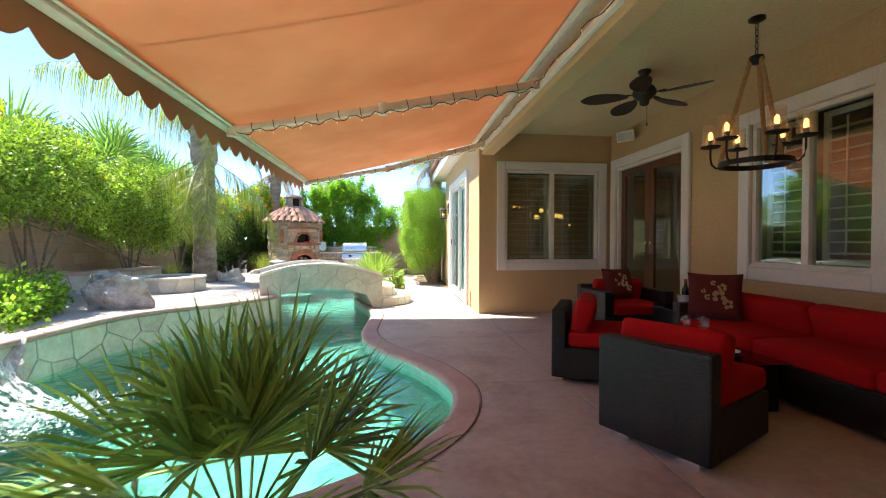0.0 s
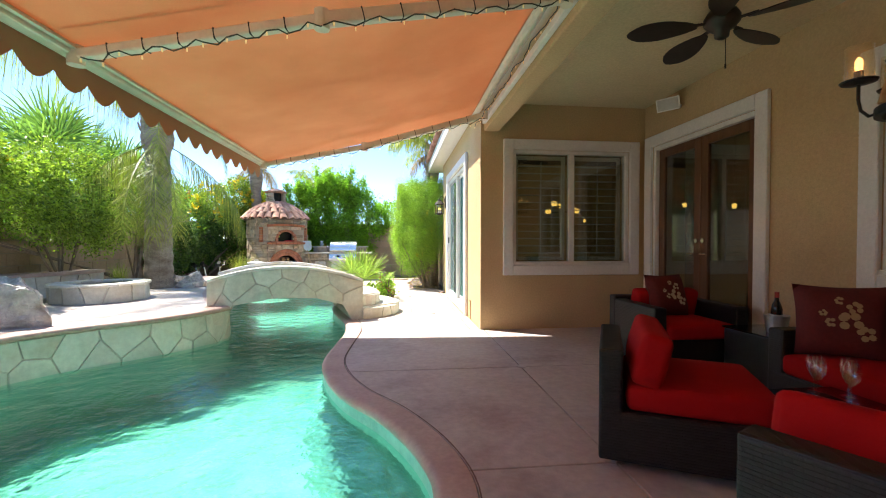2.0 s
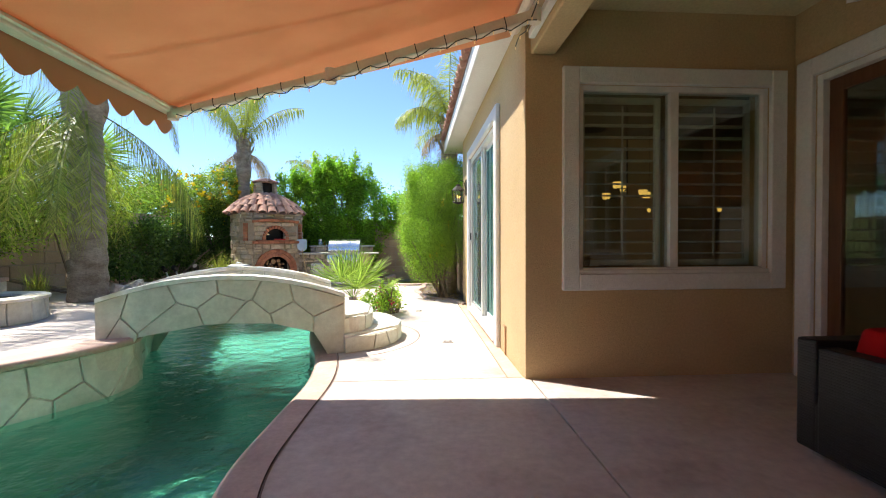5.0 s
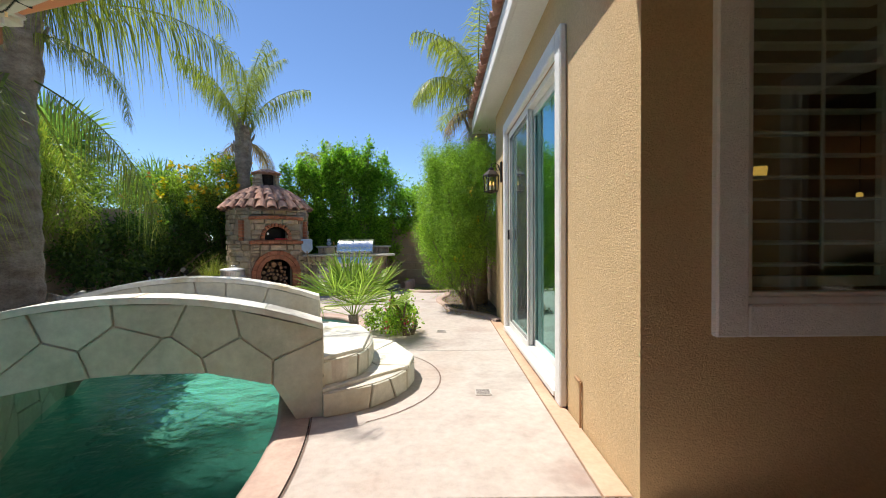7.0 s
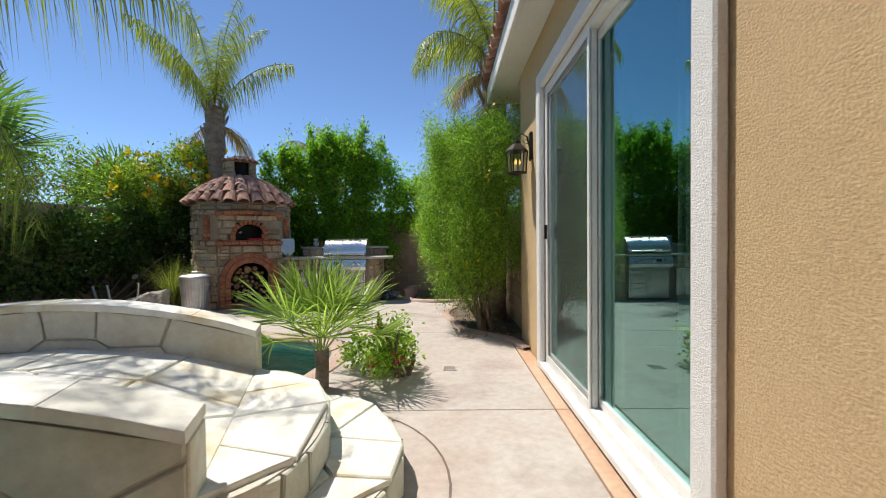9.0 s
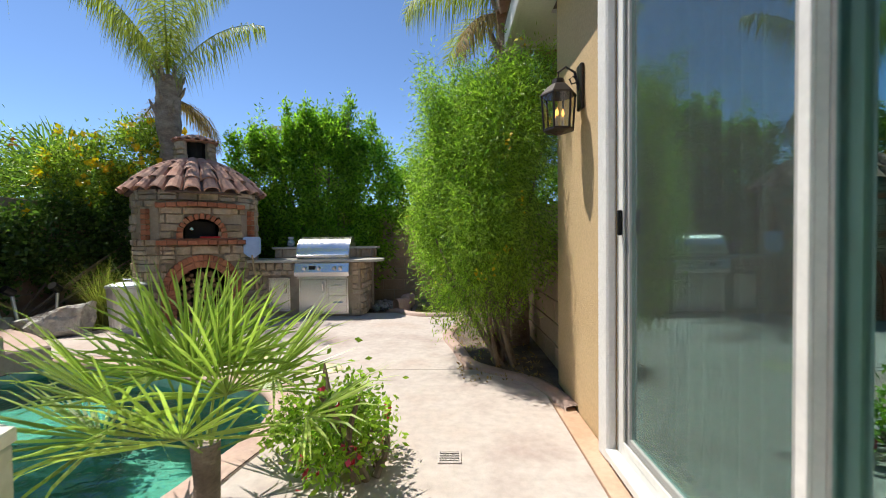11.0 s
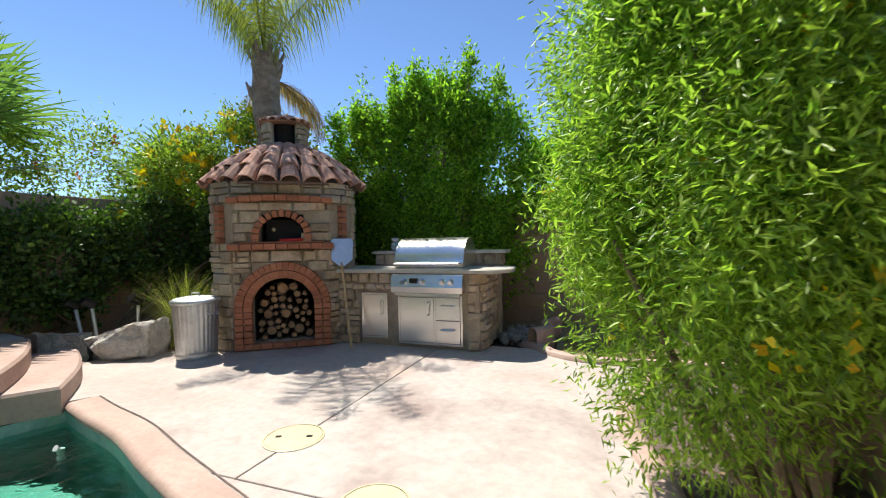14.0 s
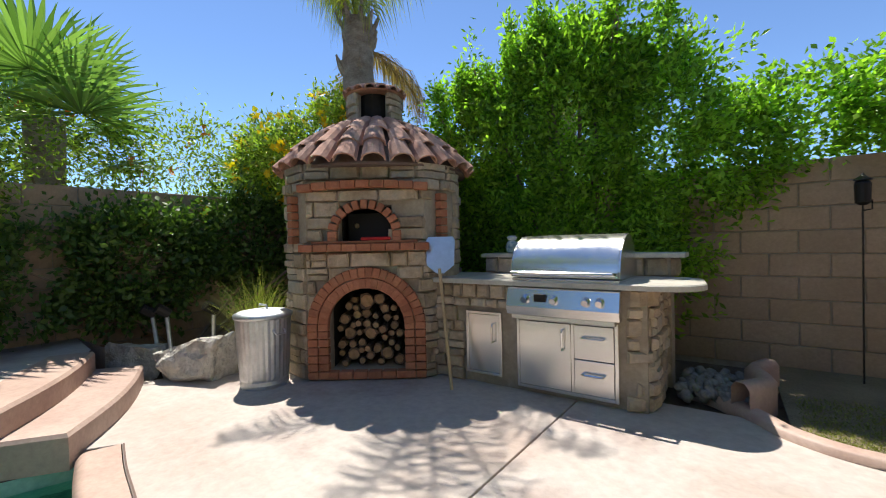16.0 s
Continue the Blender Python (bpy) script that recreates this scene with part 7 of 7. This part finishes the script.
def seat_unit(label, at, turn, w, d, arms=(False, False), group="patio seating", name="wicker_chair", n_cush=1):
    """A wicker seat; its back stands along y = 0 and it faces +y."""
    e = thing(name, label, "chair" if n_cush == 1 else "sofa", at, turn, group)
    part("base", box_bm((0, 0.10, 0.045), (w, d, 0.30), 0.012, 2), M_WICKER, e)
    part("back_panel", box_bm((-0.002, 0.0, 0.045), (w + 0.002, 0.115, 0.61), 0.014, 2), M_WICKER, e)
    for side, x in zip(arms, (0, w - 0.11)):
        if side:
            part("arm", box_bm((x - 0.003, 0.118, 0.046), (x + 0.113, d - 0.005, 0.58), 0.014, 2), M_WICKER, e)
    for x in (0.06, w - 0.18):
        for y in (0.03, d - 0.10):
            part("foot", box_bm((x, y, 0.0), (x + 0.12, y + 0.06, 0.046), 0.004), M_STEEL, e, "brushed metal foot")
    x0, x1 = (0.115 if arms[0] else 0.01), (w - 0.115 if arms[1] else w - 0.01)
    step = (x1 - x0) / n_cush
    for k in range(n_cush):
        a, b = x0 + k * step + 0.004, x0 + (k + 1) * step - 0.004
        cushion("seat_cushion", (a, 0.13, 0.302), (b, d + 0.02, 0.43), e, None, 0.018)
        o = cushion("back_cushion", (a, -0.07, 0.0), (b, 0.07, 0.27), e, None, 0.03)
        o.matrix_basis = pose(0, 0.215, 0.425, -14, 0, 0) @ pose(0, 0, 0)
    return e


seat_unit("black wicker armless chair with red cushions facing the table", (1.25, 2.49, 0), -62.0, 0.64, 0.74)
seat_unit("black wicker corner chair with red cushions beside the patio joint", (1.64, 4.08, 0), -117.3, 0.72, 0.78)
seat_unit("black wicker armchair with red cushions near the french doors", (3.38, 5.62, 0), 180.0, 0.88, 0.80, (True, True))
seat_unit("long black wicker sofa with red cushions below the window", (3.58, 1.30, 0), 90.0, 2.70, 0.80, (False, True), name="wicker_sofa", n_cush=3)
tb = thing("coffee_table", "low black wicker coffee table with glass top", "table", (2.10, 2.60, 0))
part("base", box_bm((0.05, 0.05, 0.0), (0.55, 0.85, 0.33), 0.015, 2), M_WICKER, tb)
part("glass_top", box_bm((0.0, 0.0, 0.335), (0.60, 0.90, 0.347), 0.003), glassy("smoked_glass", (0.10, 0.10, 0.10), 0.05, 1.5), tb)
st = thing("side_table", "small black wicker side table between sofa and armchair", "table", (2.98, 4.15, 0))
part("base", box_bm((0.0, 0.0, 0.0), (0.5, 0.48, 0.45), 0.015, 2), M_WICKER, st)
part("top", box_bm((-0.01, -0.01, 0.452), (0.51, 0.49, 0.464), 0.003), glassy("table_glass", (0.10, 0.10, 0.10), 0.05, 1.5), st)
M_CLEAR = glassy("clear_glass", (0.93, 0.95, 0.95), 0.12, 1.45)
for k, (x, y) in enumerate(((2.46, 3.36), (2.54, 3.26), (2.62, 3.34), (2.52, 3.43))):
    g = thing("wine_glass", "clear stemmed wine glass on the coffee table", "glass", (x, y, 0.348), 0, "wine glasses")
    o = part("bowl", lathe_bm([(0.004, 0.085), (0.022, 0.10), (0.036, 0.13), (0.038, 0.165), (0.032, 0.20)], 20, False), M_CLEAR, g, smooth=True)
    o.visible_shadow = False
    part("stem", tube_bm([(0, 0, 0.004), (0, 0, 0.088)], 0.0035, 8), M_CLEAR, g)
    part("foot", lathe_bm([(0.032, 0.0), (0.032, 0.002), (0.004, 0.006)], 20), M_CLEAR, g)
plate = thing("snack_plate", "small plate with orange snacks on the coffee table", "plate", (2.50, 2.95, 0.348))
part("dish", lathe_bm([(0.05, 0.0), (0.085, 0.012), (0.088, 0.014), (0.05, 0.006)], 24), M_VINYL, plate)
bk_ = thing("ice_bucket", "galvanised ice bucket with a wine bottle on the side table", "bucket", (3.16, 4.32, 0.464))
part("pail", lathe_bm([(0.06, 0), (0.082, 0.13), (0.085, 0.135), (0.075, 0.13)], 24), M_GALV, bk_)
wb = thing("wine_bottle", "dark wine bottle standing in the ice bucket", "bottle", (3.16, 4.32, 0.475))
part("glass_body", lathe_bm([(0.036, 0), (0.037, 0.17), (0.03, 0.20), (0.014, 0.235), (0.014, 0.27)], 18), plain("dark_glass", (0.015, 0.012, 0.01), 0.12), wb, smooth=True)
part("foil_cap", lathe_bm([(0.0155, 0.255), (0.0155, 0.30), (0.001, 0.302)], 14), plain("red_foil", (0.35, 0.03, 0.02), 0.4), wb)
part("paper_label", lathe_bm([(0.0378, 0.06), (0.0378, 0.13)], 18, False), M_TRIM, wb)
M_PILLOW = surf("maroon_pillow", (0.10, 0.014, 0.013), (0.14, 0.02, 0.018), 5, 0.9, 0, 0.3, 250, 0.002)
M_PETAL = plain("cream_embroidery", (0.62, 0.50, 0.36), 0.9)
M_PETAL2 = plain("gold_embroidery", (0.42, 0.30, 0.15), 0.9)


def pillow(at, turn, tilt, size, petal, seed):
    """A square throw pillow with an embroidered flower spray on its front (-y)."""
    e = thing("throw_pillow", "maroon throw pillow with embroidered pale flowers", "pillow", at, turn, "throw pillows")
    n, verts, faces = 12, [], []

    def th(u, v):
        return 0.085 * (max(0, (1 - u ** 4)) * max(0, (1 - v ** 4))) ** 0.5

    for sg in (-1, 1):
        for i in range(n + 1):
            for j in range(n + 1):
                u, v = 2 * i / n - 1, 2 * j / n - 1
                k = 1 - 0.07 * (1 - u * u) * (abs(v) ** 3) - 0.07 * (1 - v * v) * (abs(u) ** 3)
                verts.append((u * size / 2 * k, sg * th(u, v), v * size / 2 * k + size / 2))
    m_ = (n + 1) ** 2
    for i in range(n):
        for j in range(n):
            a = i * (n + 1) + j
            faces += [(a, a + n + 1, a + n + 2, a + 1), (m_ + a, m_ + a + 1, m_ + a + n + 2, m_ + a + n + 1)]
    body = mesh_ob("cover", verts, faces, M_PILLOW, e, True)
    body.matrix_basis = pose(0, 0, 0, tilt, 0, 0)
    rr = random.Random(seed)
    for cu, cv, r in ((0.15, -0.05, 0.17), (0.45, -0.35, 0.13), (0.25, 0.32, 0.11), (-0.25, -0.1, 0.08), (-0.4, 0.15, 0.06), (-0.05, 0.5, 0.07)):
        for k in range(5):
            a = 2 * math.pi * k / 5 + rr.uniform(0, 1)
            pu, pv = cu + r * 1.0 * math.cos(a), cv + r * 1.0 * math.sin(a)
            ring = []
            for q in range(8):
                b = 2 * math.pi * q / 8
                u, v = pu + r * 0.62 * math.cos(b), pv + r * 0.62 * math.sin(b)
                u, v = max(-0.93, min(0.93, u)), max(-0.93, min(0.93, v))
                ring.append((u * size / 2, -th(u, v) - 0.004, v * size / 2 + size / 2))
            o = mesh_ob("petal", ring, [tuple(range(8))], petal, body)
    return e


pillow((2.92, 5.22, 0.435), 8, -18, 0.42, M_PETAL, 1)
pillow((3.02, 3.72, 0.435), -38, -16, 0.46, M_PETAL2, 2)

# lamps seen inside the rooms
M_SHADE = glow("amber_shade", (1.0, 0.55, 0.11), 0.5)
pend = thing("pendant_lamp", "pendant lamp with amber glass shades inside the room", "lamp", (3.5, 9.4, 0))
part("rod", tube_bm([(0, 0, 3.0), (0, 0, 1.75)], 0.012, 8), M_BRONZE, pend)
for k in range(5):
    a = 2 * math.pi * k / 5
    part("arm", tube_bm([(0, 0, 1.75 + 0.1 * (k % 2)), (0.28 * math.cos(a), 0.28 * math.sin(a), 1.72 + 0.12 * (k % 2))], 0.008, 6), M_BRONZE, pend)
    part("shade", lathe_bm([(0.05, 0), (0.058, 0.085)], 16), M_SHADE, pend).matrix_basis = pose(0.28 * math.cos(a), 0.28 * math.sin(a), 1.72 + 0.12 * (k % 2))
for x, y, z in ((5.1, 9.7, 1.55), (4.5, 10.6, 1.6), (4.9, 7.8, 1.72), (4.9, 6.78, 1.62), (4.9, 6.49, 1.47)):
    o = thing("pendant_lamp", "small warm pendant lamp inside the room", "lamp", (x, y, z), 0, "pendant lamps")
    part("shade", lathe_bm([(0.024, 0), (0.034, 0.055), (0.012, 0.07)], 12), M_SHADE, o)
    part("cord", tube_bm([(0, 0, 0.1), (0, 0, 3.0 - z)], 0.004, 5), M_BRONZE, o)

# dry palm inflorescence that hangs by the bush
verts, faces = [], []
rr = random.Random(33)
for k in range(60):
    p0 = Vector((0.42 + rr.gauss(0, 0.05), 14.1 + rr.gauss(0, 0.05), 2.85))
    L = rr.uniform(0.7, 1.5)
    for q in range(6):
        a = p0 + Vector((math.sin(k) * 0.10 * q / 6, math.cos(k * 1.7) * 0.10 * q / 6, -L * q / 6))
        b = p0 + Vector((math.sin(k) * 0.10 * (q + 1) / 6, math.cos(k * 1.7) * 0.10 * (q + 1) / 6, -L * (q + 1) / 6))
        i0 = len(verts)
        w = Vector((rr.uniform(-1, 1), rr.uniform(-1, 1), 0)).normalized() * 0.012
        verts += [a - w, a + w, b + w, b - w]
        faces.append((i0, i0 + 1, i0 + 2, i0 + 3))
hang = mesh_ob("dry_frond_cluster", verts, faces, M_FROND_DRY)
tagged(hang, "hanging cluster of dry brown palm fronds", "palm frond", "", "stuff")
verts, faces = [], []
feather_frond(random.Random(3), (1.28, 12.75, 3.5), math.atan2(0.8, -0.66), radians(25), 1.3, radians(95), 0.3, verts, faces)
fr = mesh_ob("palm_frond", verts, faces, M_FROND)
tagged(fr, "green palm frond arching over the bush", "palm frond")
# broken foam on the water below the fall
foam_rng = np.random.default_rng(23)
pos = np.stack([-2.72 + np.abs(foam_rng.normal(0, 0.26, 900)), 3.52 + foam_rng.normal(0, 0.22, 900), np.full(900, WATER_Z + 0.004)], 1)
foam = tagged(new("foam"), "white foam and splashes on the pool water", "foam", "", "stuff")
leaves_mesh("bubbles", pos, np.tile([0.6, 0, 0.25], (900, 1)), 0.028, plain("foam_white", (0.78, 0.82, 0.82), 0.5), foam, foam_rng, 0.8)
